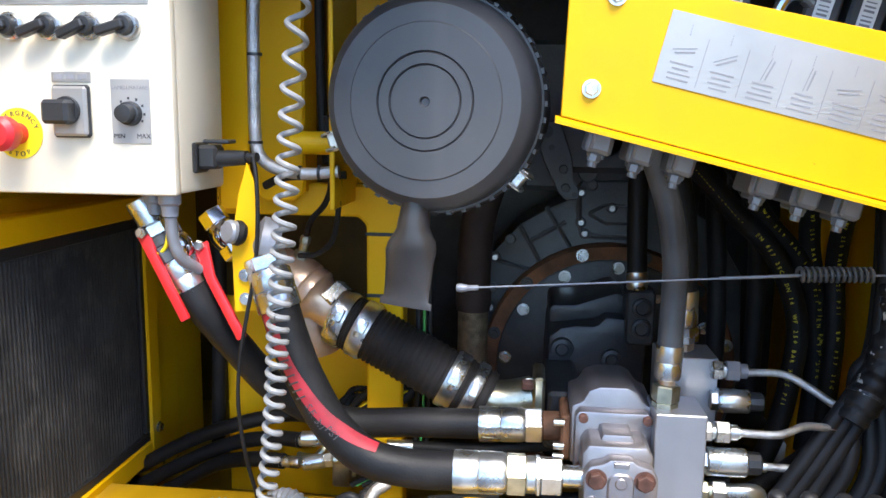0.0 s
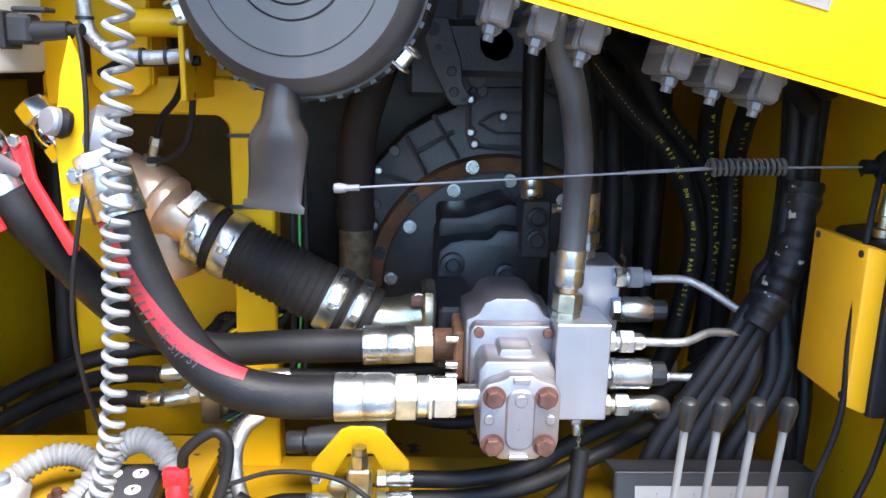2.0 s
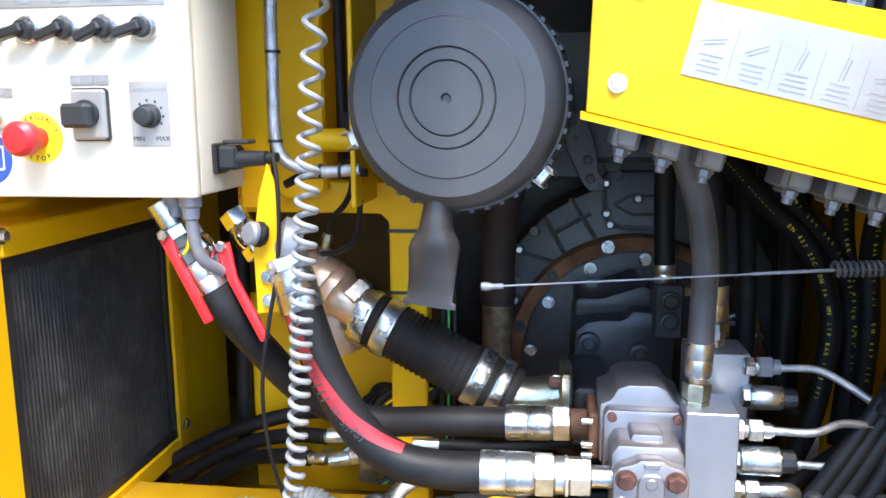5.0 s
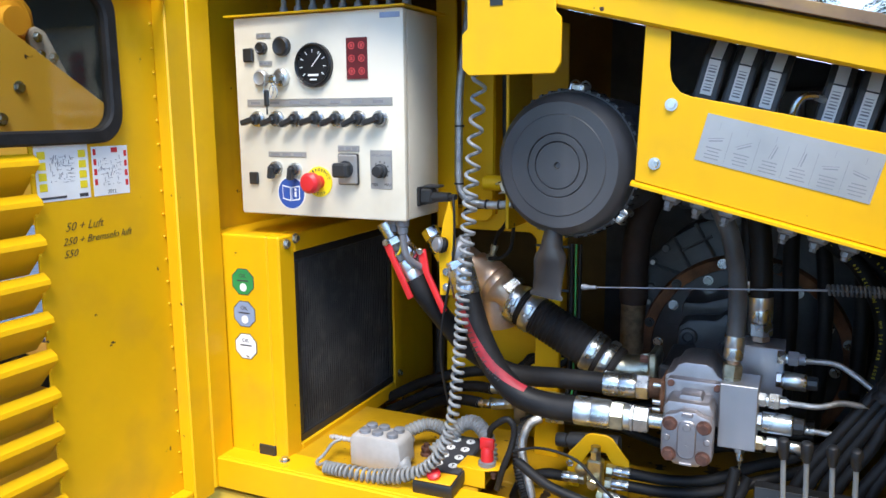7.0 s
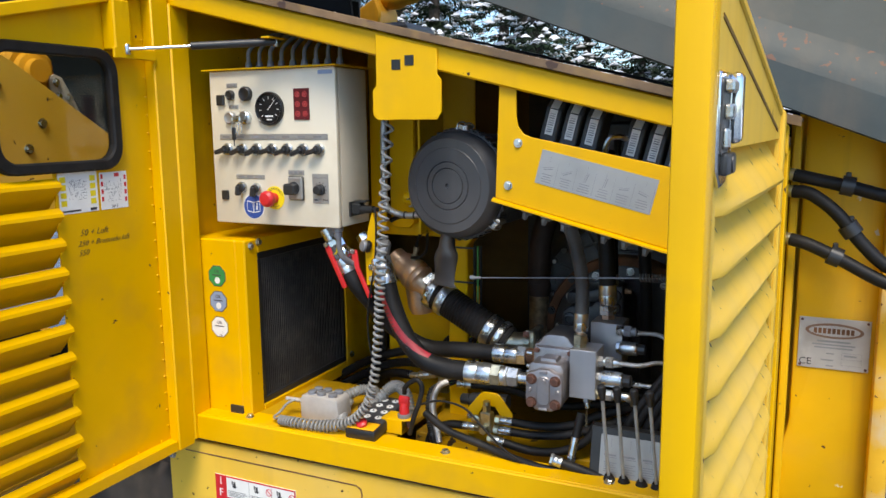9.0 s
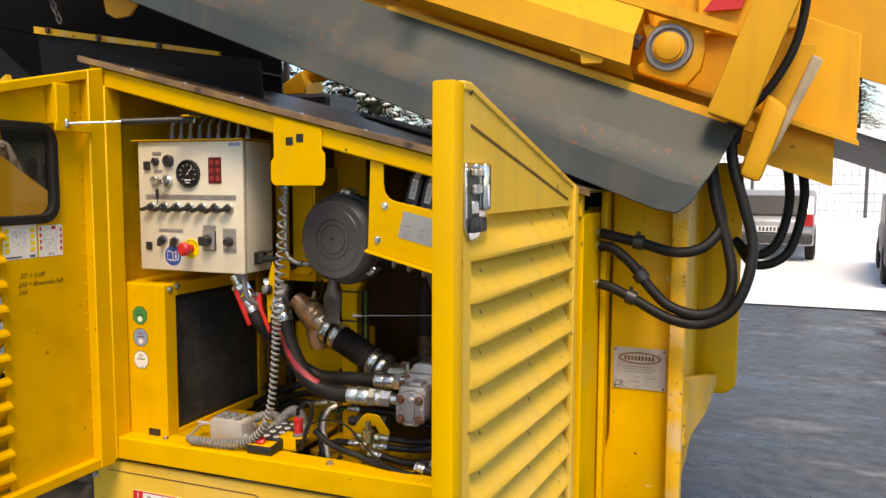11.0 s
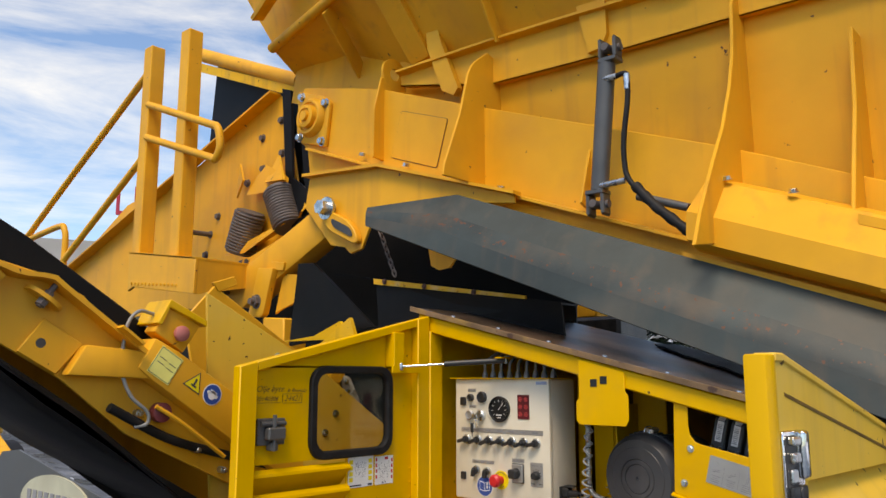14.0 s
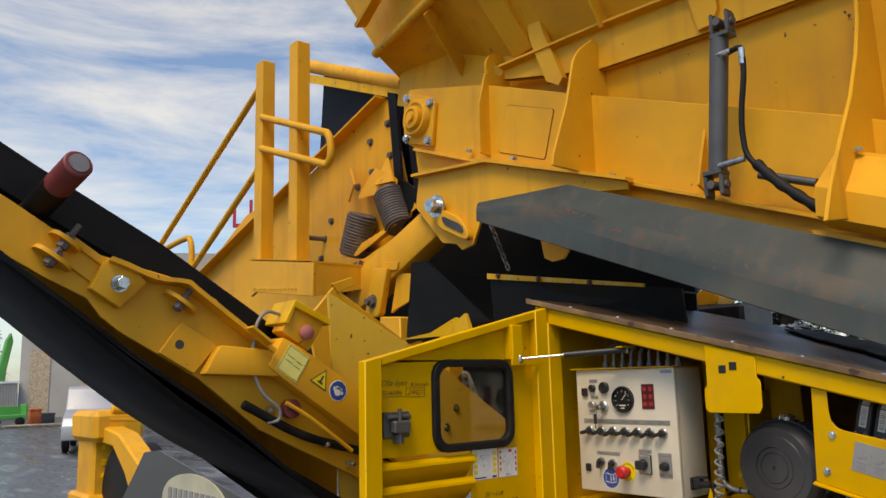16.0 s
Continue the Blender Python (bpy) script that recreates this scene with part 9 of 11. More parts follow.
sheet(bm, [V(-3.50, 1.6, 3.92), V(-2.50, 1.6, 3.52), V(-2.45, 1.6, 2.8), V(-3.58, 1.6, 3.1)], 0.02, (0, 1, 0))
solo("rubber_curtain", bm, "belt", "black rubber curtain behind the screen box", "curtain")
bm = B()
prism(bm, [(-2.24, 3.16), (-2.17, 3.12), (-2.165, 2.97), (-2.12, 2.95), (-2.125, 2.90), (-2.10, 2.86), (-2.04, 2.85), (-2.03, 2.80), (-1.93, 2.82), (-1.92, 2.72), (-2.15, 2.70), (-2.20, 2.85)], 1.34, 1.37, bev=0.003)
solo("rubber_seal", bm, "belt", "torn black rubber seal beside the screen box", "seal")
cbar = thing("cross_bar", (-3.0, 1.5, 3.45), "yellow tubular cross bar above the screen", "bar")
bm = B()
tube(bm, [V(-3.66, 1.5, 4.02), V(-2.46, 1.5, 3.50)], 0.045, 14)
part("tube", bm, "yellow_up", cbar)
bm = B()
sheet(bm, [V(-3.60, 1.49, 3.93), V(-2.48, 1.49, 3.47), V(-2.48, 1.49, 3.41), V(-3.60, 1.49, 3.87)], 0.012, (0, -1, 0))
part("clamp_strip", bm, "yellow_worn", cbar)
bm = B()
sheet(bm, [V(-2.52, 1.42, 3.45), V(-2.44, 1.42, 3.42), V(-2.40, 1.42, 2.9), V(-2.20, 1.40, 2.78), V(-2.22, 1.40, 2.65), V(-2.36, 1.40, 2.60), V(-2.46, 1.42, 2.9)], 0.02, (0, 1, 0))
solo("rubber_seal", bm, "belt", "torn black rubber seal beside the hopper", "seal")

# ---- drive unit on the far side, seen over the roof ----
fd = thing("far_drive_unit", (-1.4, 3.0, 0.0), "yellow hydraulic drive unit on a black stand with hoses", "drive unit")
bm = B()
box(bm, -1.9, -1.2, 2.85, 3.2, 0.0, 2.16, 0.02)
part("stand", bm, "castblack", fd)
bm = B()
prism(bm, [(-1.53, 2.16), (-1.54, 2.22), (-1.40, 2.30), (-1.37, 2.22), (-1.38, 2.16)], 2.9, 3.1, bev=0.01)
part("bracket", bm, "yellow_up", fd)
bm = B()
lathe(bm, (-1.42, 3.0, 2.30), (1, 0, 0.05), [(0, 0), (0, 0.05), (0.03, 0.06), (0.10, 0.065), (0.15, 0.05), (0.20, 0.045), (0.24, 0.02), (0.24, 0)], 20)
part("motor", bm, "yellow_up", fd)
bm = B()
box(bm, -1.555, -1.525, 2.95, 2.98, 2.1, 2.7, 0.004)
part("mast", bm, "castblack", fd)
for dx in (0.0, 0.06, 0.12):
    bm = B()
    tube(bm, spline([(-2.0 + dx, 3.0, 2.75), (-1.87 + dx, 3.0, 2.46), (-1.76 + dx, 3.0, 2.33), (-1.62 + dx, 2.98, 2.22), (-1.5 + dx, 2.95, 2.14)], 8), 0.018, 10)
    part("feed_hose", bm, "rubber", fd)

# ---- access ladder ----
la = thing("access_ladder", (-3.0, 1.05, 2.26), "yellow access steps with tubular handrails", "ladder")
for x0, z1 in ((-3.25, 3.77), (-2.83, 3.75)):
    bm = B()
    box(bm, x0 - 0.045, x0 + 0.045, 0.97, 1.06, 2.45, z1, 0.006)
    part("post", bm, "yellow_up", la)
bm = B()
prism(bm, [(-3.24, 2.515), (-2.535, 2.414), (-2.541, 2.225), (-3.176, 2.309), (-3.235, 2.288)], 0.93, 0.95, bev=0.003)
loft(bm, [V(-3.24, 0.93, 2.515), V(-2.535, 0.93, 2.414)], [V(-3.24, 1.35, 2.515), V(-2.535, 1.35, 2.414)], 0.01, V(0, 0, 1))
sheet(bm, [V(-2.537, 0.95, 2.412), V(-2.537, 1.35, 2.412), V(-2.541, 1.35, 2.30), V(-2.541, 0.95, 2.225)], 0.012, (-1, 0, 0))
for i in range(13):
    disc(bm, (-3.19 + i * 0.04, 0.93, 2.33 - i * 0.004), (0, -1, 0), 0.008, 0.006, 8)
part("step", bm, "yellow_up", la)
for pts in ([(-3.22, 0.98, 3.40), (-2.56, 0.98, 3.14), (-2.47, 0.98, 3.10), (-2.44, 0.98, 3.03), (-2.44, 0.98, 2.97), (-2.48, 0.98, 2.93), (-2.56, 0.98, 2.96), (-3.22, 0.98, 3.20)], [(-3.28, 1.02, 3.66), (-4.95, 1.02, 2.84), (-4.97, 1.02, 2.78)], [(-3.28, 1.02, 3.13), (-4.36, 1.02, 2.57)], [(-4.93, 1.02, 2.80), (-4.45, 1.02, 2.83), (-4.36, 1.02, 2.80), (-4.33, 1.02, 2.72), (-4.33, 1.02, 2.55)]):
    bm = B()
    tube(bm, spline(pts, 6), 0.021, 12)
    part("handrail", bm, "yellow_up", la)

# ---- side conveyor ----
cv = thing("side_conveyor", (-1.5, 0.0, 1.0), "yellow framed side conveyor with black rubber belt", "conveyor")
for x in (-1.27, -1.80):
    bm = B()
    prism(bm, [(-1.6, 2.76), (-0.75, 2.27), (-0.57, 2.16), (-0.45, 2.13), (-0.28, 2.09), (-0.18, 2.04), (-0.08, 1.94), (0.10, 1.82), (0.60, 1.5), (0.60, 1.30), (0.34, 1.46), (-0.03, 1.64), (-0.23, 1.80), (-0.362, 1.876), (-0.462, 1.932), (-0.519, 1.975), (-0.559, 2.026), (-0.672, 2.078), (-0.778, 2.136), (-1.6, 2.6)], x - 0.006, x + 0.006, "x", bev=0.002)
    part("side_frame", bm, "yellow_up", cv)
bm = B()
rim = [(-0.51, 2.136), (-0.465, 2.122), (-0.42, 2.104), (-0.385, 2.092), (-0.353, 2.087), (-0.315, 2.087), (-0.283, 2.083), (-0.255, 2.061), (-0.064, 1.926), (0.10, 1.815), (0.60, 1.50)]
loft(bm, [V(-1.264, y, z) for y, z in rim], [V(-1.208, y, z + 0.004) for y, z in rim], 0.014, V(0, 0.5, 1))
part("frame_flange", bm, "yellow_up", cv)
bm = B()
top = [(-1.8, 3.0), (-0.85, 2.49), (-0.69, 2.40), (-0.33, 2.21), (-0.01, 2.01), (0.2, 1.86), (0.6, 1.58)]
prism(bm, top + [(y, z - 0.13) for y, z in reversed(top)], -1.76, -1.33, "x", bev=0.004)
part("carry_belt", bm, "belt", cv, "black rubber belt")
bm = B()
top = [(-1.8, 2.86), (-0.79, 2.14), (-0.676, 2.058), (-0.43, 1.875), (-0.18, 1.71), (-0.014, 1.578), (0.12, 1.47), (0.6, 1.12)]
bot = [(0.9, 0.95), (0.303, 1.350), (0.093, 1.474), (-0.113, 1.592), (-0.309, 1.724), (-0.492, 1.866), (-0.662, 2.006), (-1.8, 2.943)]
prism(bm, top + bot, -1.80, -1.215, "x", bev=0.02, seg=2)
part("return_belt", bm, "belt", cv, "slack black return belt")
bm = B()
prism(bm, [(-0.522, 2.131), (-0.453, 2.119), (-0.406, 2.075), (-0.479, 1.998), (-0.561, 2.05)], -1.262, -1.226, "x", bev=0.005, seg=2)
part("bolted_bracket", bm, "yellow_up", cv)
for x in (-1.253, -1.2505):
    bm = B()
    if x < -1.252:
        lathe(bm, (x, -0.297, 1.900), (1, 0, 0), [(0, 0.020), (0.004, 0.020), (0.004, 0.014), (0, 0.014)], 18)
        part("hole_rim", bm, "yellow_up", cv)
    else:
        rod(bm, (x, -0.297, 1.900), (x + 0.001, -0.297, 1.900), 0.0145, 16)
        part("drilled_hole", bm, "castblack", cv)
for y, z, r in ((-0.484, 2.066, 0.018), (0.0, 1.70, 0.008), (0.2, 1.58, 0.008), (0.3, 1.51, 0.008)):
    bm = B()
    o = 0.038 if r > 0.015 else 0.0
    rod(bm, (-1.265 + o * 0.5, y, z), (-1.241 + o * 0.5, y, z), r * 1.35, 14)
    hexrod(bm, (-1.242 + o * 0.5, y, z), (-1.225 + o, y, z), r)
    part("frame_bolt", bm, "zinc", cv)
DOWN, UPN = V(0, 0.835, -0.55), V(0, 0.55, 0.835)


def frame_lug(y, z, half, reach):
    """Rounded lug standing out of the side frame, with a threaded bolt through it."""
    o = V(-1.264, y, z)
    arc = [(half * math.cos(a), reach * 0.45 + reach * 0.55 * math.sin(a)) for a in np.linspace(0, math.pi, 9)]
    ring = [(half, 0)] + arc + [(-half, 0)]
    n = len(ring)
    bm = B()
    add(bm, [o + DOWN * u + V(1, 0, 0) * w + UPN * q for q in (-0.006, 0.006) for u, w in ring], [tuple(range(n))[::-1], tuple(range(n, 2 * n))] + [(k, (k + 1) % n, n + (k + 1) % n, n + k) for k in range(n)])
    bmesh.ops.recalc_face_normals(bm, faces=bm.faces)
    lg = part("lug", bm, "yellow_up", cv)
    c = o + V(reach * 0.55, 0, 0)
    bm = B()
    rod(bm, c - UPN * 0.03, c + UPN * 0.055, 0.0085, 14)
    hexrod(bm, c - UPN * 0.026, c - UPN * 0.007, 0.016)
    hexrod(bm, c + UPN * 0.007, c + UPN * 0.020, 0.015)
    part("lug_bolt", bm, "spring", lg, "rusty threaded bolt with nuts")


frame_lug(-0.300, 2.024, 0.055, 0.052)
frame_lug(-0.655, 2.128, 0.055, 0.055)
frame_lug(-0.625, 2.176, 0.045, 0.055)
for y, z in ((-0.585, 2.105), (-0.560, 2.155)):
    bm = B()
    o = V(-1.2615, y, z)
    ends = [(0.05 * sg + 0.010 * math.cos(a), 0.010 * math.sin(a)) for sg, a0 in ((1, -math.pi / 2), (-1, math.pi / 2)) for a in np.linspace(a0, a0 + math.pi, 7)]
    n = len(ends)
    add(bm, [o + DOWN * u + UPN * w + V(q, 0, 0) for q in (0, 0.008) for u, w in ends], [tuple(range(n))[::-1], tuple(range(n, 2 * n))] + [(k, (k + 1) % n, n + (k + 1) % n, n + k) for k in range(n)])
    bmesh.ops.recalc_face_normals(bm, faces=bm.faces)
    part("slot_bar", bm, "yellow_up", cv)
bm = B()
rod(bm, (-1.060, -0.652, 2.348), (-1.400, -0.700, 2.245), 0.038, 24, bev=0.004)
rl = part("trough_roller", bm, "redroller", cv, "faded red trough roller")
bm = B()
rod(bm, (-1.0562, -0.6515, 2.3491), (-1.0600, -0.6520, 2.3480), 0.026, 20)
part("roller_cap", bm, "castgrey", rl)
bm = B()
rod(bm, (-1.325, -0.689, 2.268), (-1.176, -0.668, 2.313), 0.0386, 24)
part("worn_band", bm, "belt", rl, "blackened middle of the roller")
bm = B()
prism(bm, [(-0.03, 1.835), (0.02, 1.925), (0.10, 1.885), (0.60, 1.57), (0.60, 1.42), (0.32, 1.595), (0.02, 1.795)], -1.34, -1.205, "x", bev=0.006, seg=2)
sbm = part("sign_beam", bm, "yellow_up", cv)
bm = B()
prism(bm, [(-0.185, 1.898), (0.0, 1.884), (0.03, 1.80), (-0.235, 1.812)], -1.262, -1.212, "x", bev=0.008, seg=2)
part("cross_tube", bm, "yellow_up", cv)
bm = B()
prism(bm, [(-0.292, 1.970), (-0.178, 1.900), (-0.250, 1.813), (-0.358, 1.876)], -1.262, -1.250, "x", bev=0.003)
part("end_plate", bm, "yellow_up", cv)
bm = B()
sheet(bm, [V(-1.262, -0.105, 1.945), V(-1.262, -0.035, 1.895), V(-1.17, -0.035, 1.900), V(-1.17, -0.105, 1.950)], 0.008, (0, 0.55, 0.83))
part("hanger_tab", bm, "yellow_up", cv)
SL = math.atan2(-0.315, 0.5)


def on_beam(y, z):
    """Pose on the sign beam's face: x along the beam downwards, y up the face, z out of it."""
    c, s = math.cos(SL), math.sin(SL)
    m = Matrix((V(0, c, s), V(0, -s, c), V(1, 0, 0))).transposed().to_4x4()
    m.translation = V(-1.2045, y, z)
    return m


m = on_beam(0.055, 1.842)
bm = B()
box(bm, -0.042, 0.042, -0.045, 0.045, 0, 0.0012, m=m)
lb2 = part("pale_label", bm, "palelabel", sbm, "pale yellow safety label")
bm = B()
for y in (-0.004, 0.012):
    box(bm, -0.030, -0.004, y, y + 0.002, 0.0012, 0.0018, m=m)
    box(bm, 0.006, 0.032, y - 0.002, y, 0.0012, 0.0018, m=m)
for a in ((-0.04, 0.04, 0.041, 0.0425), (-0.04, 0.04, -0.0425, -0.041), (-0.0405, -0.039, -0.042, 0.042), (0.039, 0.0405, -0.042, 0.042)):
    box(bm, a[0], a[1], a[2], a[3], 0.0012, 0.0016, m=m)
part("label_marks", bm, "ink", lb2)
m = on_beam(0.158, 1.79)
for sz, mt, h in ((0.040, "ink", 0.0012), (0.034, "signyellow", 0.0018)):
    bm = B()
    add(bm, [m @ V(sz * math.cos(a), sz * math.sin(a) - 0.004, q) for q in (0, h) for a in (radians(90), radians(210), radians(330))], [(2, 1, 0), (3, 4, 5), (0, 1, 4, 3), (1, 2, 5, 4), (2, 0, 3, 5)])
    part("warning_triangle", bm, mt, sbm)
bm = B()
box(bm, -0.010, 0.012, -0.014, -0.008, 0.0018, 0.0024, m=m)
box(bm, -0.003, 0.004, -0.010, 0.012, 0.0018, 0.0024, m=m)
part("triangle_symbol", bm, "ink", sbm)
m = on_beam(0.222, 1.752)
for r, mt, h in ((0.034, "white", 0.0010), (0.031, "blue", 0.0016)):
    bm = B()
    rod(bm, m @ V(0, 0, 0), m @ V(0, 0, h), r, 28)
    part("mandatory_sign", bm, mt, sbm)
bm = B()
rod(bm, m @ V(0, -0.003, 0.0016), m @ V(0, -0.003, 0.0022), 0.014, 18)
box(bm, -0.013, 0.013, 0.004, 0.012, 0.0016, 0.0022, m=m)
rod(bm, m @ V(-0.016, 0, 0.0016), m @ V(-0.016, 0, 0.0022), 0.006, 12)
rod(bm, m @ V(0.016, 0, 0.0016), m @ V(0.016, 0, 0.0022), 0.006, 12)
part("sign_symbol", bm, "white", sbm)
# stop switch on the beam
ss = thing("stop_switch", (-1.27, 0.09, 1.9), "yellow emergency stop box with a faded red button", "switch")
m = on_beam(0.095, 1.955) @ Matrix.Translation((0, 0, -0.03))
bm = B()
box(bm, -0.06, 0.06, -0.05, 0.055, -0.05, 0.02, 0.006, 2, m=m)
part("box", bm, "yellow_up", ss)
bm = B()
prism(bm, [(0.02, 1.97), (0.06, 2.045), (0.19, 1.985), (0.19, 1.965), (0.06, 2.02), (0.035, 1.965)], -1.34, -1.20, "x", bev=0.002)
part("hood", bm, "yellow_worn", ss)
bm = B()
lathe(bm, m @ V(0.012, -0.01, 0.02), (1, 0, 0), [(0, 0.016), (0.012, 0.016), (0.012, 0.024), (0.024, 0.024), (0.03, 0.016), (0.031, 0)], 20)
part("button", bm, mat("faded_red_button", (0.52, 0.16, 0.14), 0.5, bump=0.02), ss)
hose("dirty grey conduit from the stop switch", [(-1.25, 0.03, 2.0), (-1.24, -0.02, 2.005), (-1.235, -0.055, 1.97), (-1.23, -0.07, 1.90), (-1.225, -0.07, 1.82), (-1.22, -0.04, 1.75), (-1.215, 0.01, 1.705), (-1.22, 0.015, 1.67), (-1.23, -0.02, 1.66)], 0.0055, "coil", name="switch_conduit", cat="conduit", group="")
hose("black hoses running under the sign beam", [(-1.23, -0.1, 1.72), (-1.24, 0.1, 1.62), (-1.25, 0.3, 1.56), (-1.25, 0.6, 1.48)], 0.014, group="")
bm = B()
tube(bm, spline([(-1.22, 0.04, 1.72), (-1.21, 0.12, 1.67), (-1.21, 0.26, 1.57), (-1.21, 0.28, 1.555)], 5), 0.007, 8)
part("hook_rod", bm, "yellow_up", cv)
bm = B()
lathe(bm, (-1.26, 0.07, 1.70), (1, 0, 0), [(0, 0.03), (0.03, 0.03), (0.034, 0.02), (0.034, 0)], 18)
part("idler_end", bm, "redroller", cv)
bm = B()
box(bm, -1.70, -1.40, 0.50, 1.04, 0.60, 1.0, 0.02)
box(bm, -1.62, -1.48, 0.9, 1.2, 0.55, 0.70, 0.01)
part("mounting_bracket", bm, "yellow_up", cv)
bm = B()
prism(bm, [(0.455, 2.035), (0.585, 2.178), (1.03, 1.915), (1.03, 1.45), (0.60, 1.45)], -1.81, -1.795, "x", bev=0.003)
prism(bm, [(0.575, 2.19), (0.675, 2.225), (0.69, 2.19), (0.60, 2.155)], -1.81, -1.79, "x", bev=0.002)
part("tail_plate", bm, "yellow_up", cv)
bm = B()
bolt_head(bm, (-1.795, 0.70, 2.02), (1, 0, 0), 0.012, 0.01)
part("frame_bolt", bm, "zinc", cv)
# head end of that conveyor behind the door window
bm = B()
prism(bm, [(0.25, 2.09), (0.75, 1.84), (1.12, 1.60), (1.12, 1.36), (0.3, 1.36)], -1.32, -1.31, "x", bev=0.002)
part("head_plate", bm, "yellow_pale", cv)
bm = B()
lathe(bm, (-1.42, 0.87, 1.819), (1, 0, 0), [(0, 0.085), (0.02, 0.083), (0.03, 0.07), (0.03, 0.055), (0.045, 0.050), (0.05, 0.035), (0.07, 0.032), (0.07, 0)], 28)
prism(bm, [(0.78, 1.86), (0.90, 1.93), (0.97, 1.86), (0.98, 1.78), (0.90, 1.72), (0.80, 1.76)], -1.45, -1.42, "x", bev=0.008, seg=2)
part("head_bearing", bm, "yellow_up", cv)
bm = B()
prism(bm, [(0.915, 1.80), (0.94, 1.815), (0.965, 1.805), (1.015, 1.715), (1.010, 1.685), (0.985, 1.675), (0.958, 1.69), (0.92, 1.765)], -1.39, -1.375, "x", bev=0.005, seg=2)
hf2 = part("motor_flange", bm, M["remotegrey"], cv, "pale grey oval flange plate")
bm = B()
for y, z in ((0.94, 1.79), (0.985, 1.70), (0.945, 1.75), (0.98, 1.745)):
    bolt_head(bm, (-1.375, y, z), (1, 0, 0), 0.009, 0.008)
pieces("flange_bolt", bm, "zinc", hf2)
for y, z in ((0.70, 1.77), (0.83, 1.67), (0.55, 1.88), (0.78, 1.60), (1.0, 1.52)):
    bm = B()
    bolt_head(bm, (-1.31, y, z), (1, 0, 0), 0.011, 0.008)
    part("frame_bolt", bm, "zinc", cv)

# ---- cross frame and tracks under the enclosure ----
tr = thing("crawler_track", (-2.2, 1.3, 0.3), "muddy steel crawler track beside the enclosure", "track")
bm = B()
box(bm, -3.4, -0.97, 1.05, 1.75, 0.16, 0.62, 0.14, 4)
part("track_frame", bm, "track", tr)
for i in range(17):
    bm = B()
    x = -3.35 + i * 0.145
    box(bm, x, x + 0.115, 1.0, 1.8, 0.62, 0.655, 0.008)
    box(bm, x + 0.045, x + 0.065, 1.0, 1.8, 0.655, 0.685, 0.004)
    part("track_shoe", bm, "track", tr)
bm = B()
box(bm, -0.9, 0.62, 0.92, 1.9, 0.0, 0.30, 0.0)
solo("chassis_beam", bm, "track", "dark chassis beam under the enclosure", "machine frame")

# ---- right end of the enclosure: tank panel, name plate, hoses ----
tp = thing("side_tank", (0.74, 1.3, 0.2), "worn yellow side tank with rust streaks and a name plate", "tank")
bm = B()
prism(bm, [(0.628, 0.45), (0.638, 0.45), (0.645, 1.0), (0.645, 1.70), (0.628, 1.70)], 1.10, 1.17, bev=0.003)
part("edge_strip", bm, "yellow_worn", tp)


def corner_outline(x0, x1, z0, z1, r):
    """An upright plate with a round lower outer corner."""
    return [(x0, z0), (x1 - r, z0)] + [(x1 - r + r * math.sin(a), z0 + r - r * math.cos(a)) for a in np.linspace(0.2, 1.5, 7)] + [(x1, z1), (x0, z1)]


bm = B()
prism(bm, [(0.628, 0.90), (0.642, 0.93), (0.652, 0.98), (0.652, 1.66), (0.67, 1.70), (0.835, 1.70), (0.835, 0.76), (0.80, 0.73), (0.635, 0.73)], 1.152, 1.17, bev=0.008, seg=2)
box(bm, 0.68, 0.83, 1.17, 2.0, 0.76, 1.67, 0.01)
box(bm, 0.622, 0.70, 1.20, 1.215, 0.40, 1.70)
part("panel", bm, "yellow_worn", tp)
bm = B()
prism(bm, corner_outline(0.812, 0.852, 0.735, 1.70, 0.035), 1.10, 1.151, bev=0.008, seg=2)
part("corner_post", bm, "yellow_bare", tp, "corner flange with paint worn to bare metal")
bm = B()
prism(bm, corner_outline(0.80, 0.975, 0.89, 1.75, 0.06), 2.03, 2.06, bev=0.012, seg=3)
box(bm, 0.83, 0.94, 2.06, 2.5, 1.02, 1.72, 0.01)
part("rear_panel", bm, "yellow_worn", tp)
bm = B()
sheet(bm, [V(0.855, 1.165, 1.145), V(0.88, 1.58, 1.06), V(0.905, 1.98, 0.975), V(0.905, 2.025, 0.93), V(0.886, 1.68, 0.915), V(0.856, 1.165, 0.965)], 0.02, (-1, 0, 0.2))
part("step_block", bm, "yellow_bare", tp, "worn curved tank edge")
PX0, PX1, PZ0, PZ1 = 0.662, 0.804, 1.113, 1.228
bm = B()
box(bm, PX0, PX1, 1.1475, 1.15, PZ0, PZ1, 0.0008)
npl = part("name_plate", bm, "remotegrey", tp, "pale riveted name plate")
bm = B()
prism(bm, [(0.733 + 0.058 * math.cos(a), 1.200 + 0.017 * math.sin(a)) for a in np.linspace(0, 2 * math.pi, 36)[:-1]], 1.1465, 1.148)
ov = part("logo_oval", bm, mat("faded_brown_print", (0.20, 0.11, 0.07), 0.6, bump=0), npl)
bm = B()
prism(bm, [(0.733 + 0.051 * math.cos(a), 1.200 + 0.012 * math.sin(a)) for a in np.linspace(0, 2 * math.pi, 36)[:-1]], 1.1455, 1.147)
part("oval_field", bm, "remotegrey", ov)
bm = B()
bars(bm, [(0.692 + i * 0.0092, 0.6985 + i * 0.0092, 1.194, 1.206) for i in range(9)], 1.1455)
part("logo_bars", bm, "rustring", ov)
bm = B()
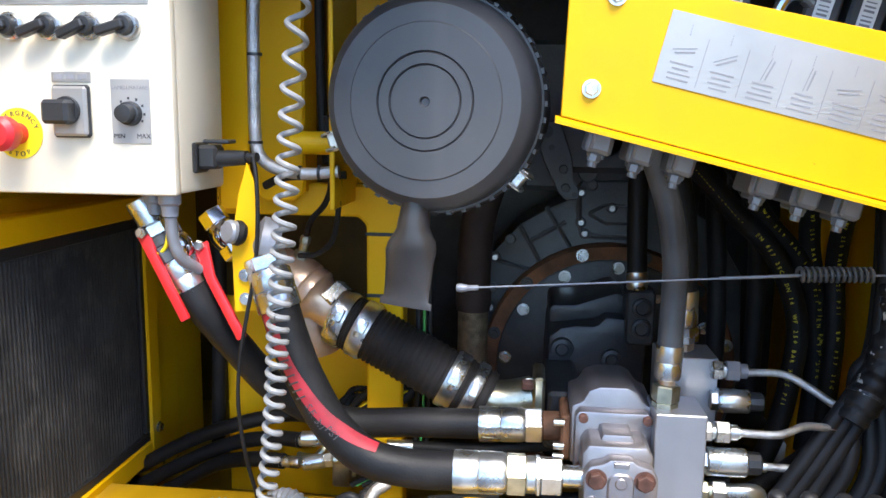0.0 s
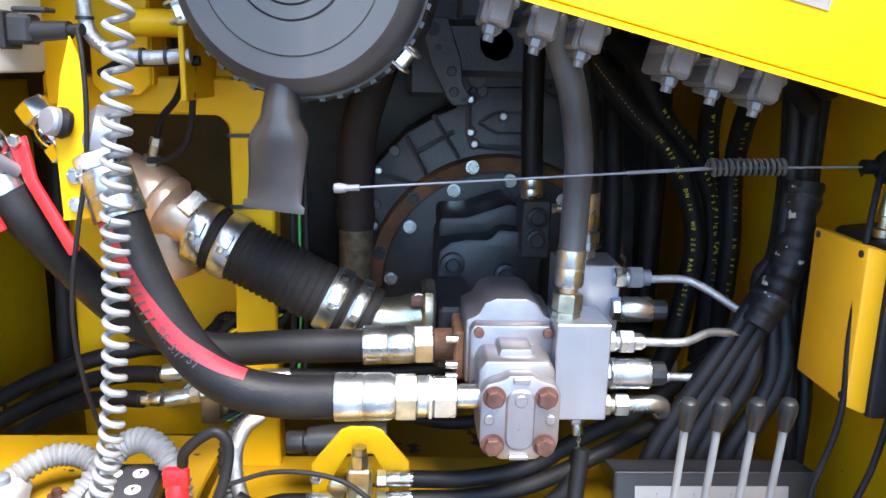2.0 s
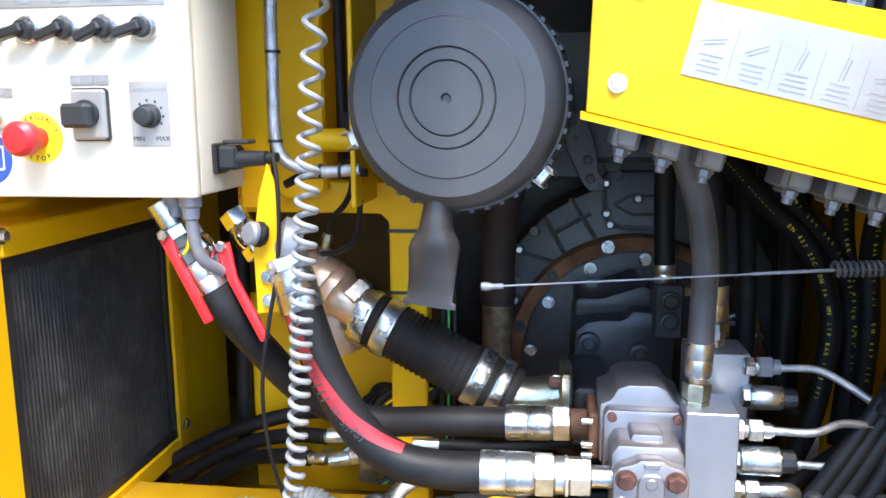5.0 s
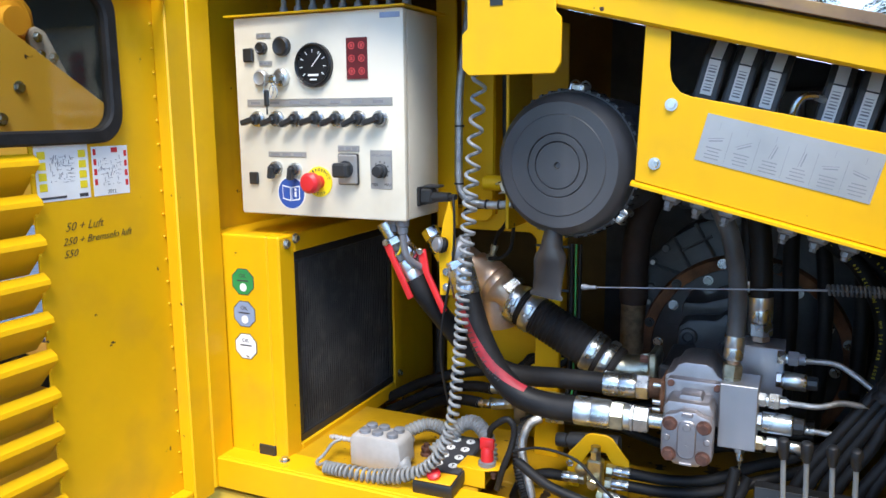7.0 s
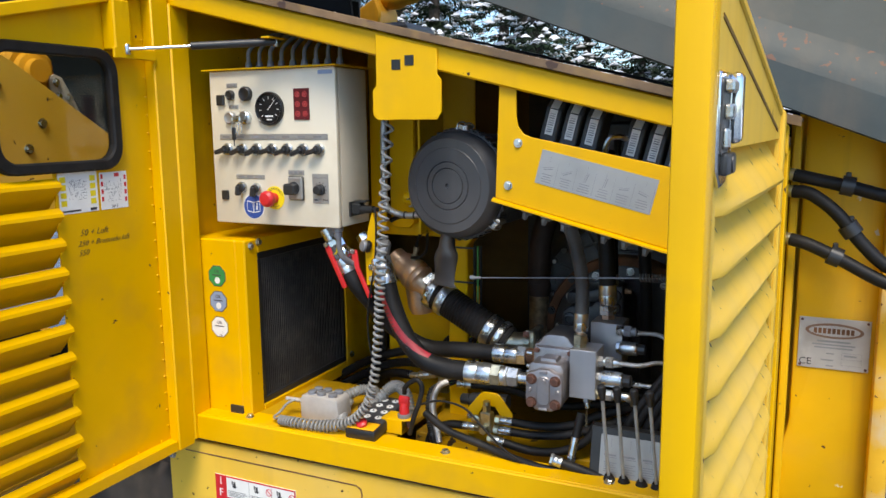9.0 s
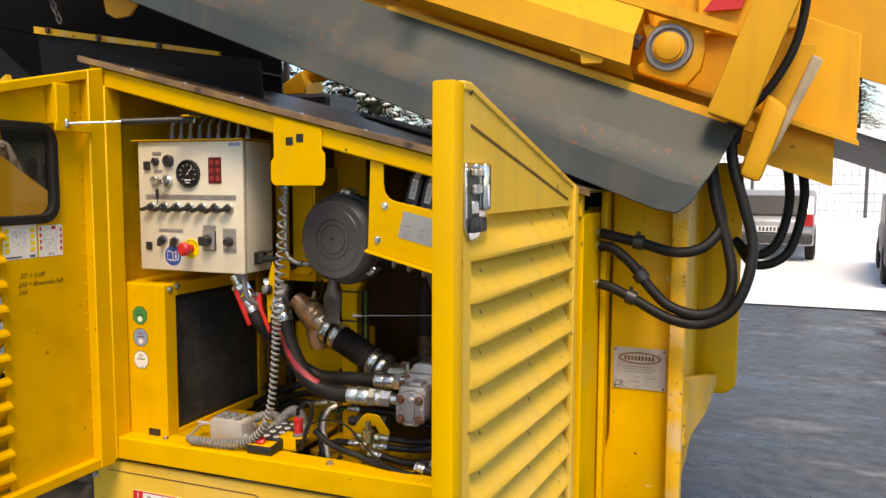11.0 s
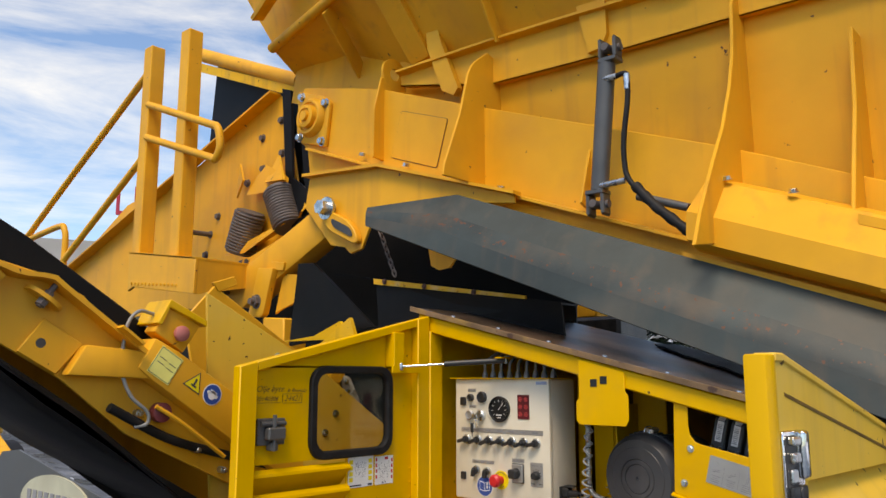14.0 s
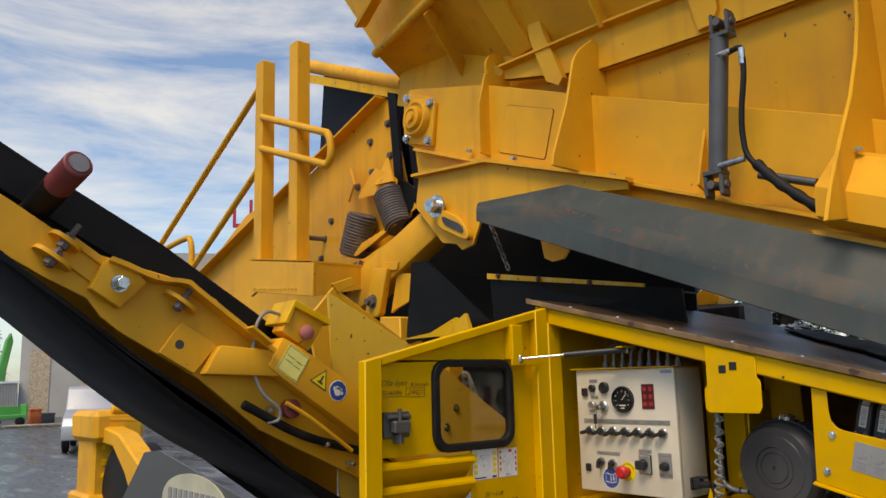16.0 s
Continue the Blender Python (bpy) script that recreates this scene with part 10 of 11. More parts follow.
bars(bm, [(0.70, 0.766, 1.174, 1.178), (0.69, 0.776, 1.167, 1.170), (0.695, 0.771, 1.160, 1.163), (0.72, 0.735, 1.147, 1.150), (0.71, 0.735, 1.132, 1.135), (0.72, 0.735, 1.119, 1.122), (0.75, 0.79, 1.152, 1.1525), (0.75, 0.79, 1.138, 1.1385), (0.75, 0.79, 1.124, 1.1245), (0.75, 0.7505, 1.124, 1.152), (0.7895, 0.79, 1.124, 1.152), (0.755, 0.78, 1.144, 1.148)], 1.1475)
part("illegible_print", bm, "greyink", npl)
writing("ce_mark", "CE", 0.022, pose(0.678, 1.1470, 1.120, 90), "ink", npl)
for x in (PX0 + 0.006, PX1 - 0.006):
    for z in (PZ0 + 0.006, PZ1 - 0.006):
        bm = B()
        disc(bm, (x, 1.1478, z), (0, -1, 0), 0.003, 0.002, 10)
        part("rivet", bm, "rustbolt", npl)
fz = (("ferrule", 0.03, 0.0125, "zinc", 16), ("nut", 0.012, 0.014, "zinc", 6))
for pts in (
    [(0.635, 1.06, 1.547), (0.67, 1.055, 1.54), (0.74, 1.05, 1.525), (0.83, 1.04, 1.505), (0.895, 1.05, 1.52), (0.935, 1.08, 1.575), (0.92, 1.1, 1.65), (0.90, 1.12, 1.76)],
    [(0.635, 1.06, 1.513), (0.67, 1.05, 1.508), (0.72, 1.04, 1.47), (0.77, 1.035, 1.41), (0.82, 1.03, 1.367), (0.89, 1.03, 1.35), (0.945, 1.04, 1.375), (0.965, 1.05, 1.44), (0.95, 1.07, 1.53), (0.92, 1.08, 1.63), (0.90, 1.1, 1.74)],
    [(0.635, 1.06, 1.412), (0.67, 1.05, 1.404), (0.73, 1.04, 1.378), (0.82, 1.03, 1.335), (0.90, 1.03, 1.328), (0.965, 1.03, 1.365), (1.0, 1.04, 1.44), (1.01, 1.06, 1.53), (0.985, 1.07, 1.63), (0.955, 1.08, 1.74), (0.95, 1.1, 1.85)],
):
    hose("black wrapped hydraulic hose looping out of the tank side", pts, 0.0135, start=fz, group="loop hoses")
for p, d in (((0.735, 1.05, 1.527), (1, 0, -0.2)), ((0.745, 1.038, 1.44), (0.6, 0, -0.8)), ((0.72, 1.042, 1.383), (1, 0, -0.4))):
    bm = B()
    lathe(bm, p, d, [(-0.012, 0.016), (-0.012, 0.020), (0.012, 0.020), (0.012, 0.016)], 16)
    box(bm, p[0] - 0.005, p[0] + 0.005, p[1] - 0.005, p[1] + 0.005, p[2] + 0.016, p[2] + 0.028, 0.002)
    solo("hose_clip", bm, "black", "black plastic clip round a hose", "clip", "hose clips")
# end post, skid and hanging hoses at the far right
ep = thing("end_post", (0.98, 1.03, 1.78), "yellow diagonal end post of the hopper frame", "machine frame")
bm = B()
prism(bm, [(0.895, 1.85), (0.985, 1.815), (1.20, 2.40), (1.11, 2.43)], 0.97, 1.05, bev=0.006, seg=2)
part("post", bm, "yellow_up", ep)
bm = B()
prism(bm, [(1.130, 1.993), (1.059, 1.818), (0.994, 1.694), (1.006, 1.687), (1.023, 1.720), (1.056, 1.766), (1.108, 1.881), (1.154, 1.979)], 1.11, 1.16, bev=0.004)
part("skid_plate", bm, "wood", ep, "scraped bare steel end plate")
bm = B()
prism(bm, [(1.048, 2.026), (1.141, 2.019), (1.060, 1.819), (0.994, 1.694), (0.983, 1.721), (1.000, 1.807), (1.021, 1.873)], 1.125, 1.14, bev=0.002)
part("end_plate", bm, "yellow_up", ep)
bm = B()
prism(bm, [(0.97, 1.70), (1.02, 1.68), (1.08, 1.86), (1.03, 1.90)], 1.05, 1.10, bev=0.015, seg=2)
part("hook", bm, "yellow_up", ep)
bm = B()
box(bm, 0.85, 1.1, 1.24, 1.26, 2.08, 2.30, 0.003)
part("rear_gusset", bm, "yellow_up", ep)
bm = B()
sheet(bm, [V(0.865, 1.22, 2.135), V(0.895, 1.22, 2.175), V(0.98, 1.22, 2.19), V(0.96, 1.22, 2.135)], 0.01, (0, 1, 0))
solo("red_reflector", bm, "red", "faded red tape marker on the hopper end", "marker")
hose("black hose hanging beside the end post", [(1.10, 1.08, 2.3), (1.11, 1.08, 2.15), (1.09, 1.08, 2.02), (1.04, 1.08, 1.92), (0.98, 1.08, 1.85), (0.96, 1.09, 1.78)], 0.011)
for i in range(2):
    hose("black hose hanging under the far end of the hopper", [(1.10 + i * 0.04, 1.6, 1.75), (1.11 + i * 0.04, 1.58, 1.62), (1.08 + i * 0.03, 1.55, 1.50 - i * 0.03), (1.02, 1.55, 1.46 - i * 0.03), (0.96, 1.6, 1.5)], 0.014)


# ---- stickers and handwriting on the left door ----
def door_sticker(name, y0, y1, z0, z1, label):
    bm = B()
    box(bm, SX, SX + 0.0008, y0, y1, z0, z1)
    return part(name, bm, "white", ld, label)


def door_marks(rects, material, parent, name):
    bm = B()
    for y0, y1, z0, z1 in rects:
        box(bm, SX + 0.0006, SX + 0.0014, y0, y1, z0, z1)
    return part(name, bm, material, parent)


s1 = door_sticker("service_sticker", 0.508, 0.616, 1.463, 1.558, "white service sticker with an engine drawing")
door_marks([(0.513 + (0.082 if i >= 4 else 0), 0.528 + (0.082 if i >= 4 else 0), 1.535 - (i % 4) * 0.018, 1.548 - (i % 4) * 0.018) for i in range(8)], "signyellow", s1, "yellow_marks")
random.seed(5)
def sketch(cy, cz, ry, rz, n):
    """Short thin strokes that together read as a small line drawing."""
    out = []
    for i in range(n):
        y, z = cy + random.uniform(-ry, ry), cz + random.uniform(-rz, rz)
        w = random.uniform(0.002, 0.009)
        out.append((y, y + w, z, z + 0.0007) if i % 2 else (y, y + 0.0007, z, z + w))
    return out


door_marks(sketch(0.558, 1.515, 0.022, 0.022, 70), "greyink", s1, "engine_sketch")
door_marks([(0.512, 0.565, 1.467, 1.471), (0.592, 0.61, 1.466, 1.472)], "ink", s1, "illegible_print")
s2 = door_sticker("diagram_sticker", 0.624, 0.706, 1.463, 1.552, "white and red circuit diagram sticker")
door_marks([(0.627, 0.633, 1.537 - i * 0.018, 1.548 - i * 0.018) for i in range(4)] + [(0.697, 0.703, 1.532 - i * 0.018, 1.543 - i * 0.018) for i in range(4)] + [(0.668, 0.682, 1.54, 1.549)], "red", s2, "red_marks")
door_marks(sketch(0.662, 1.505, 0.026, 0.026, 60), "greyink", s2, "circuit_sketch")
writing("year_mark", "2012", 0.010, Matrix.Translation((SX + 0.0008, 0.664, 1.466)) @ pose(0, 0, 0, 90, 0, 90), "ink", s2)
pencil = mat("pencil_marks", (0.045, 0.03, 0.015), 0.7, bump=0)
for txt, y, z, sz in (("50 + Luft", 0.555, 1.408, 0.022), ("250 + Bremselo luft", 0.548, 1.384, 0.019), ("550", 0.548, 1.362, 0.019), ("Olje byte", 0.152, 1.765, 0.026), ("& Brensle", 0.262, 1.762, 0.018), ("20140306", 0.15, 1.738, 0.020), ("24421", 0.252, 1.737, 0.024)):
    writing("pencil_note", txt, sz, Matrix.Translation((SX + 0.0006, y, z)) @ pose(0, 0, 0, 90, 0, 90), pencil, ld, 0.0003, "LEFT", 0.42)
door_marks([(0.246, 0.318, 1.7575, 1.7585), (0.246, 0.318, 1.731, 1.732), (0.246, 0.247, 1.731, 1.758), (0.317, 0.318, 1.731, 1.758), (0.15, 0.24, 1.733, 1.734)], pencil, ld, "pencil_box")
# warning sticker on the skirt
bm = B()
box(bm, -0.795, -0.525, YF + 0.0125, YF + 0.0150, 0.50, 0.700)
ws = part("warning_sticker", bm, "white", enc, "white and red warning sticker")
bm = B()
bars(bm, [(-0.795, -0.757, 0.50, 0.700), (-0.757, -0.525, 0.696, 0.700), (-0.529, -0.525, 0.50, 0.70)], YF + 0.0125)
rb = part("red_field", bm, "red", ws)
for ch, z in (("I", 0.672), ("F", 0.638), ("A", 0.604)):
    writing("sticker_letter", ch, 0.032, pose(-0.776, YF + 0.0115, z, 90), "white", rb)
bm = B()
random.seed(8)
for z0, cells in ((0.640, 3), (0.578, 4), (0.515, 4)):
    w = 0.228 / cells
    for i in range(cells):
        x = -0.755 + i * w
        bars(bm, [(x + w - 0.0006, x + w, z0, z0 + 0.056)], YF + 0.0125)
        bars(bm, [(x + 0.004, x + w - 0.006 - 0.012 * random.random(), z0 + 0.003 + 0.0045 * j, z0 + 0.0042 + 0.0045 * j) for j in range(4)], YF + 0.0125)
        cx = x + w * 0.35
        bars(bm, [(cx - 0.008, cx + 0.006, z0 + 0.030, z0 + 0.034), (cx - 0.004, cx + 0.003, z0 + 0.028, z0 + 0.046), (cx - 0.010, cx - 0.006, z0 + 0.036, z0 + 0.048)], YF + 0.0125)
part("pictograms", bm, "ink", ws)
bm = B()
for x, z in ((-0.612, 0.678), (-0.537, 0.676), (-0.64, 0.616), (-0.575, 0.616)):
    lathe(bm, (x, YF + 0.0128, z), (0, -1, 0), [(0, 0.0085), (0.0008, 0.0085), (0.0008, 0.0105), (0, 0.0105)], 20)
    sheet(bm, [V(x - 0.007, YF + 0.0122, z + 0.005), V(x - 0.005, YF + 0.0122, z + 0.007), V(x + 0.007, YF + 0.0122, z - 0.005), V(x + 0.005, YF + 0.0122, z - 0.007)], 0.0004, (0, -1, 0))
bars(bm, [(-0.757, -0.527, 0.6345, 0.6375), (-0.757, -0.527, 0.572, 0.575)], YF + 0.0125)
part("prohibition_marks", bm, "red", ws)

# ---- distance: other machine, van, building, cars, fence, trees ----
om = thing("yellow_machine_leg", (-7.0, 1.5, 0.0), "yellow support leg of a second machine", "machine")
bm = B()
box(bm, -7.75, -7.25, 1.3, 1.7, 0.0, 1.45, 0.03)
box(bm, -7.85, -7.1, 1.25, 1.75, 1.25, 1.55, 0.05)
box(bm, -7.85, -7.2, 1.25, 1.6, 0.55, 0.75, 0.03)
part("leg", bm, "yellow_up", om)
for z, y0, y1 in ((1.56, 1.42, 1.70), (1.47, 1.40, 1.66)):
    bm = B()
    rod(bm, (-7.14, y0, z), (-7.14, y1, z - 0.02), 0.045, 16, bev=0.01)
    part("cross_pin", bm, "yellow_up", om)
for z in (1.33, 1.20, 1.05, 0.92):
    bm = B()
    bolt_head(bm, (-7.25, 1.42, z), (1, 0, 0), 0.03, 0.03)
    part("leg_bolt", bm, "yellow_worn", om)
bm = B()
lathe(bm, (-7.2, 1.577, 0.944), (1, 0, 0), [(0, 0.075), (0.05, 0.075), (0.06, 0.06), (0.06, 0.03), (0.02, 0.028), (0.02, 0)], 20)
part("pin_boss", bm, "yellow_worn", om)
bm = B()
prism(bm, [(1.64, 0.84), (2.3, 0.80), (2.3, 0.73), (1.9, 0.70), (1.64, 0.78)], -7.3, -6.7, "x", bev=0.01)
ld2 = part("ledge", bm, "yellow_up", om)
bm = B()
prism(bm, [(1.66, 0.842), (1.8, 0.875), (1.95, 0.862), (2.1, 0.885), (2.28, 0.86), (2.28, 0.803)], -7.25, -6.75, "x", bev=0.01, seg=2)
part("snow_cap", bm, "snow", ld2, "dirty snow on the ledge")
bm = B()
prism(bm, [(-7.3, 1.42), (-6.7, 1.35), (-6.0, 1.05), (-5.2, 0.65), (-5.2, 0.35), (-5.9, 0.55), (-6.25, 0.75), (-6.5, 1.0), (-6.85, 1.22), (-7.3, 1.25)], 1.35, 1.55, bev=0.02)
part("curved_arm", bm, "yellow_up", om)
bm = B()
lathe(bm, (-6.75, 1.7, 0.75), (0, -1, 0), [(0, 0.5), (0.3, 0.5), (0.3, 0.2), (0.32, 0.0)], 28)
part("wheel", bm, "rubber", om)
bm = B()
sheet(bm, [V(-6.3, 1.25, 0.75), V(-5.6, 1.2, 1.25), V(-5.3, 1.2, 1.28), V(-3.2, 1.2, 0.95), V(-3.2, 1.2, 0.5), V(-5.8, 1.2, 0.45)], 0.02, (0, 1, 0))
gp2 = part("grey_side_plate", bm, "greysteel", om, "grey side plate with a pale lettered field")
bm = B()
prism(bm, [(-4.6 + 0.55 * math.cos(a), 0.95 + 0.2 * math.sin(a)) for a in np.linspace(0, 6.283, 30)[:-1]], 1.185, 1.2)
pf = part("pale_field", bm, mat("weathered_pale_field", (0.50, 0.49, 0.36), 0.6, dirt=((0.25, 0.22, 0.16), 0.6, 3)), gp2)
bm = B()
for i in range(9):
    box(bm, -5.02 + i * 0.095, -4.96 + i * 0.095, 1.178, 1.186, 0.87, 1.03)
part("lettering", bm, "greyink", pf)


def car(name, loc, turn, label, van=False, mt="carwhite"):
    t = thing(name, loc, label, "car", "parked cars")
    t.rotation_euler = (0, 0, turn)
    h = 1.82 if van else 1.46
    prof = ([(-2.1, 0.35), (-2.15, 0.9), (-2.1, h - 0.15), (-1.9, h), (0.3, h), (0.6, h - 0.05), (1.1, 1.15), (1.9, 0.98), (2.1, 0.75), (2.1, 0.35)] if van
            else [(-2.1, 0.35), (-2.15, 0.85), (-2.0, 0.95), (-1.75, h - 0.1), (-1.5, h), (0.2, h), (0.95, 0.98), (1.95, 0.82), (2.1, 0.65), (2.1, 0.35)])

    def sub(nm, bm, m2, parent):
        bmesh.ops.translate(bm, verts=bm.verts, vec=base_of(parent))
        return part(nm, bm, m2, parent)
    bm = B()
    prism(bm, prof, -0.85, 0.85, bev=0.05, seg=3)
    body = sub("body", bm, mt, t)
    bm = B()
    if van:
        prism(bm, [(0.25, h - 0.12), (0.55, h - 0.14), (0.95, 1.2), (0.25, 1.15)], -0.862, 0.862)
        box(bm, -2.16, -2.08, -0.7, 0.7, 1.1, h - 0.2)
    else:
        prism(bm, [(-1.6, h - 0.12), (0.15, h - 0.1), (0.75, 1.0), (-1.85, 0.98)], -0.862, 0.862)
        prism(bm, [(-2.05, 0.98), (-1.76, h - 0.1), (-1.70, h - 0.1), (-1.9, 0.98)], -0.68, 0.68)
    sub("windows", bm, "dial", body)
    bm = B()
    for y in (-0.72, 0.72):
        box(bm, -2.18, -2.10, y - 0.1, y + 0.1, 0.75, 1.0, 0.01)
    sub("tail_lamps", bm, "carred", body)
    bm = B()
    box(bm, -2.19, -2.15, -0.26, 0.26, 0.62, 0.74)
    pl2 = sub("number_plate", bm, "white", body)
    bm = B()
    for i in range(6):
        box(bm, -2.195, -2.188, -0.2 + i * 0.07, -0.16 + i * 0.07, 0.64, 0.72)
    sub("plate_bars", bm, "ink", body)
    bm = B()
    box(bm, -2.2, -2.05, -0.82, 0.82, 0.38, 0.6, 0.04)
    if van:
        for i in range(7):
            box(bm, -1.3 + i * 0.3, -1.12 + i * 0.3, -0.866, -0.85, 0.5, 0.75)
    sub("bumper", bm, "darkgrey", body)
    for x in (-1.35, 1.3):
        for y in (-0.78, 0.78):
            bm = B()
            lathe(bm, (x, y - 0.1, 0.32), (0, 1, 0), [(0, 0), (0, 0.2), (0.02, 0.3), (0.04, 0.32), (0.16, 0.32), (0.18, 0.3), (0.2, 0.2), (0.2, 0)], 22)
            w = sub("wheel", bm, "rubber", t)
            bm = B()
            lathe(bm, (x, y - 0.104, 0.32), (0, 1, 0), [(0, 0), (0, 0.19), (0.208, 0.19), (0.208, 0)], 18)
            sub("rim", bm, "castgrey", w)
    return t


car("parked_van", (-24.2, 6.6, 0), radians(-20), "silver delivery van parked on the yard", True)
car("parked_car", (1.5, 18.6, 0), radians(86), "silver estate car parked by the snow bank")
car("parked_car", (4.0, 14.6, 0), radians(84), "dark grey car parked in the snow", mt="greysteel")

bl = thing("workshop_building", (-52, 14, 0), "pale rendered workshop building with large doors", "building")
bm = B()
add(bm, [V(-54, 10.93, 0), V(-54, 10.93, 7.2), V(-42.9, 41, 8.2), V(-42.9, 41, 0), V(-66, 15, 0), V(-66, 15, 7.2), V(-54, 45, 8.2), V(-54, 45, 0)], [(0, 3, 2, 1), (0, 1, 5, 4), (3, 7, 6, 2), (4, 5, 6, 7)])
bmesh.ops.recalc_face_normals(bm, faces=bm.faces)
pieces("wall", bm, "concrete", bl)
bm = B()
add(bm, [V(-53.6, 10.4, 7.2), V(-42.5, 41.5, 8.2), V(-54, 45.5, 9.6), V(-66.5, 14.5, 8.8), V(-53.6, 10.4, 7.5), V(-42.5, 41.5, 8.5), V(-54, 45.5, 9.9), V(-66.5, 14.5, 9.1)], [(3, 2, 1, 0), (4, 5, 6, 7), (0, 1, 5, 4), (1, 2, 6, 5), (2, 3, 7, 6), (3, 0, 4, 7)])
part("roof", bm, "snow", bl, "roof under snow")
dirw = V(14, 38, 0).normalized()
for k, (s, w) in enumerate(((0.55, 1.15), (3.5, 1.6), (9.0, 3.2))):
    bm = B()
    a = V(-54, 10.93, 0) + dirw * s
    b = a + dirw * w
    o = V(38, -14, 0).normalized() * 0.05
    add(bm, [a + o, b + o, b + o + V(0, 0, 4.2), a + o + V(0, 0, 4.2)], [(0, 1, 2, 3)])
    part("door", bm, "wood", bl)
bm = B()
add(bm, [V(-46, 14, 7.4), V(-41, 27, 7.9), V(-41, 27, 9.8), V(-46, 14, 9.6), V(-52, 16, 7.4), V(-47, 29, 7.9), V(-47, 29, 9.8), V(-52, 16, 9.6)], [(0, 1, 2, 3), (7, 6, 5, 4), (3, 2, 6, 7), (0, 3, 7, 4), (1, 5, 6, 2)])
bmesh.ops.recalc_face_normals(bm, faces=bm.faces)
part("roof_storey", bm, "concrete", bl)
sg = thing("roof_sign", (-38, 19, 9.9), "large red sign letters on a roof", "sign")
for i in range(7):
    bm = B()
    p = V(-38.6, 18.0, 10.3) + V(0.62, 0.95, 0.06) * (i * 0.78)
    m = Matrix.Translation(p) @ Matrix.Rotation(math.atan2(0.95, 0.62), 4, "Z")
    box(bm, -0.32, -0.16, -0.1, 0.1, 0, 1.5, m=m)
    if i % 3 != 0:
        box(bm, 0.16, 0.32, -0.1, 0.1, 0, 1.5, m=m)
    box(bm, -0.16, 0.26, -0.1, 0.1, (0.0 if i % 3 == 0 else 0.6), (0.2 if i % 3 == 0 else 0.85), m=m)
    part("sign_shape", bm, "signred", sg)
bm = B()
rod(bm, (-37.5, 19.5, 0.0), (-37.5, 19.5, 10.5), 0.1, 8)
rod(bm, (-36.0, 22.0, 0.0), (-36.0, 22.0, 10.5), 0.1, 8)
part("sign_posts", bm, "greysteel", sg)
# green machine and pallets far left
gm = thing("green_loader", (-57.5, 10.6, 0), "green loader arm beside the workshop", "machine")
bm = B()
prism(bm, [(10.1, 1.6), (10.75, 1.6), (10.85, 3.1), (11.15, 4.9), (11.0, 5.5), (10.75, 5.0), (10.45, 3.4)], -57.8, -57.2, "x", bev=0.05)
part("arm", bm, "machinegreen", gm)
bm = B()
box(bm, -59.5, -56.6, 9.2, 10.9, 0.4, 1.9, 0.1)
part("chassis", bm, "machinegreen", gm)
ct = thing("shipping_container", (-53.5, 9.9, 0), "weathered pale grey corrugated steel container", "container")
bm = B()
box(bm, -55.6, -53.5, 8.6, 10.75, 0.05, 2.15)
part("body", bm, "concrete", ct)
for i in range(14):
    bm = B()
    box(bm, -53.52, -53.44, 8.68 + i * 0.15, 8.75 + i * 0.15, 0.15, 2.05, 0.01)
    part("rib", bm, "concrete", ct)
bm = B()
box(bm, -55.7, -53.4, 8.5, 10.85, 2.15, 2.28)
part("roof_edge", bm, "snow", ct)
gc = thing("green_cart", (-43.0, 8.0, 0), "low green steel cart with black wheels", "cart")
bm = B()
box(bm, -43.6, -42.4, 7.2, 8.85, 0.35, 0.55, 0.02)
box(bm, -43.6, -43.5, 7.2, 8.85, 0.55, 0.95, 0.01)
box(bm, -43.6, -42.4, 8.75, 8.85, 0.55, 1.05, 0.01)
part("bed", bm, "machinegreen", gc)
for y in (7.45, 8.5):
    bm = B()
    lathe(bm, (-42.45, y, 0.22), (1, 0, 0), [(0, 0.0), (0, 0.18), (0.03, 0.22), (0.1, 0.22), (0.12, 0.18), (0.12, 0)], 18)
    part("wheel", bm, "rubber", gc)
for x, y, w, hh, mt, nm in ((-43.9, 9.5, 0.26, 0.80, "orangebag", "orange"), (-45.0, 10.25, 0.44, 0.52, "darkgrey", "dark grey")):
    bm = B()
    box(bm, x - 0.35, x + 0.35, y - w, y + w, 0, hh, 0.06, 2)
    box(bm, x - 0.38, x + 0.38, y - w - 0.03, y + w + 0.03, hh - 0.10, hh - 0.03, 0.01)
    solo("storage_crate", bm, mt, nm + " crate standing by the workshop wall", "crate", "crates")
pp = thing("plank_pile", (-40.5, 9.4, 0), "pale sawn planks lying on the wet yard", "planks")
for i in range(7):
    bm = B()
    box(bm, -1.6, 1.6, -0.09, 0.09, 0, 0.05, 0.004, m=Matrix.Translation((-40.6 + 0.1 * (i % 3), 9.0 + 0.2 * (i % 4), 0.02 + 0.055 * (i // 4))) @ Matrix.Rotation(radians(72 + 5 * (i % 3)), 4, "Z"))
    part("plank", bm, "wood", pp)
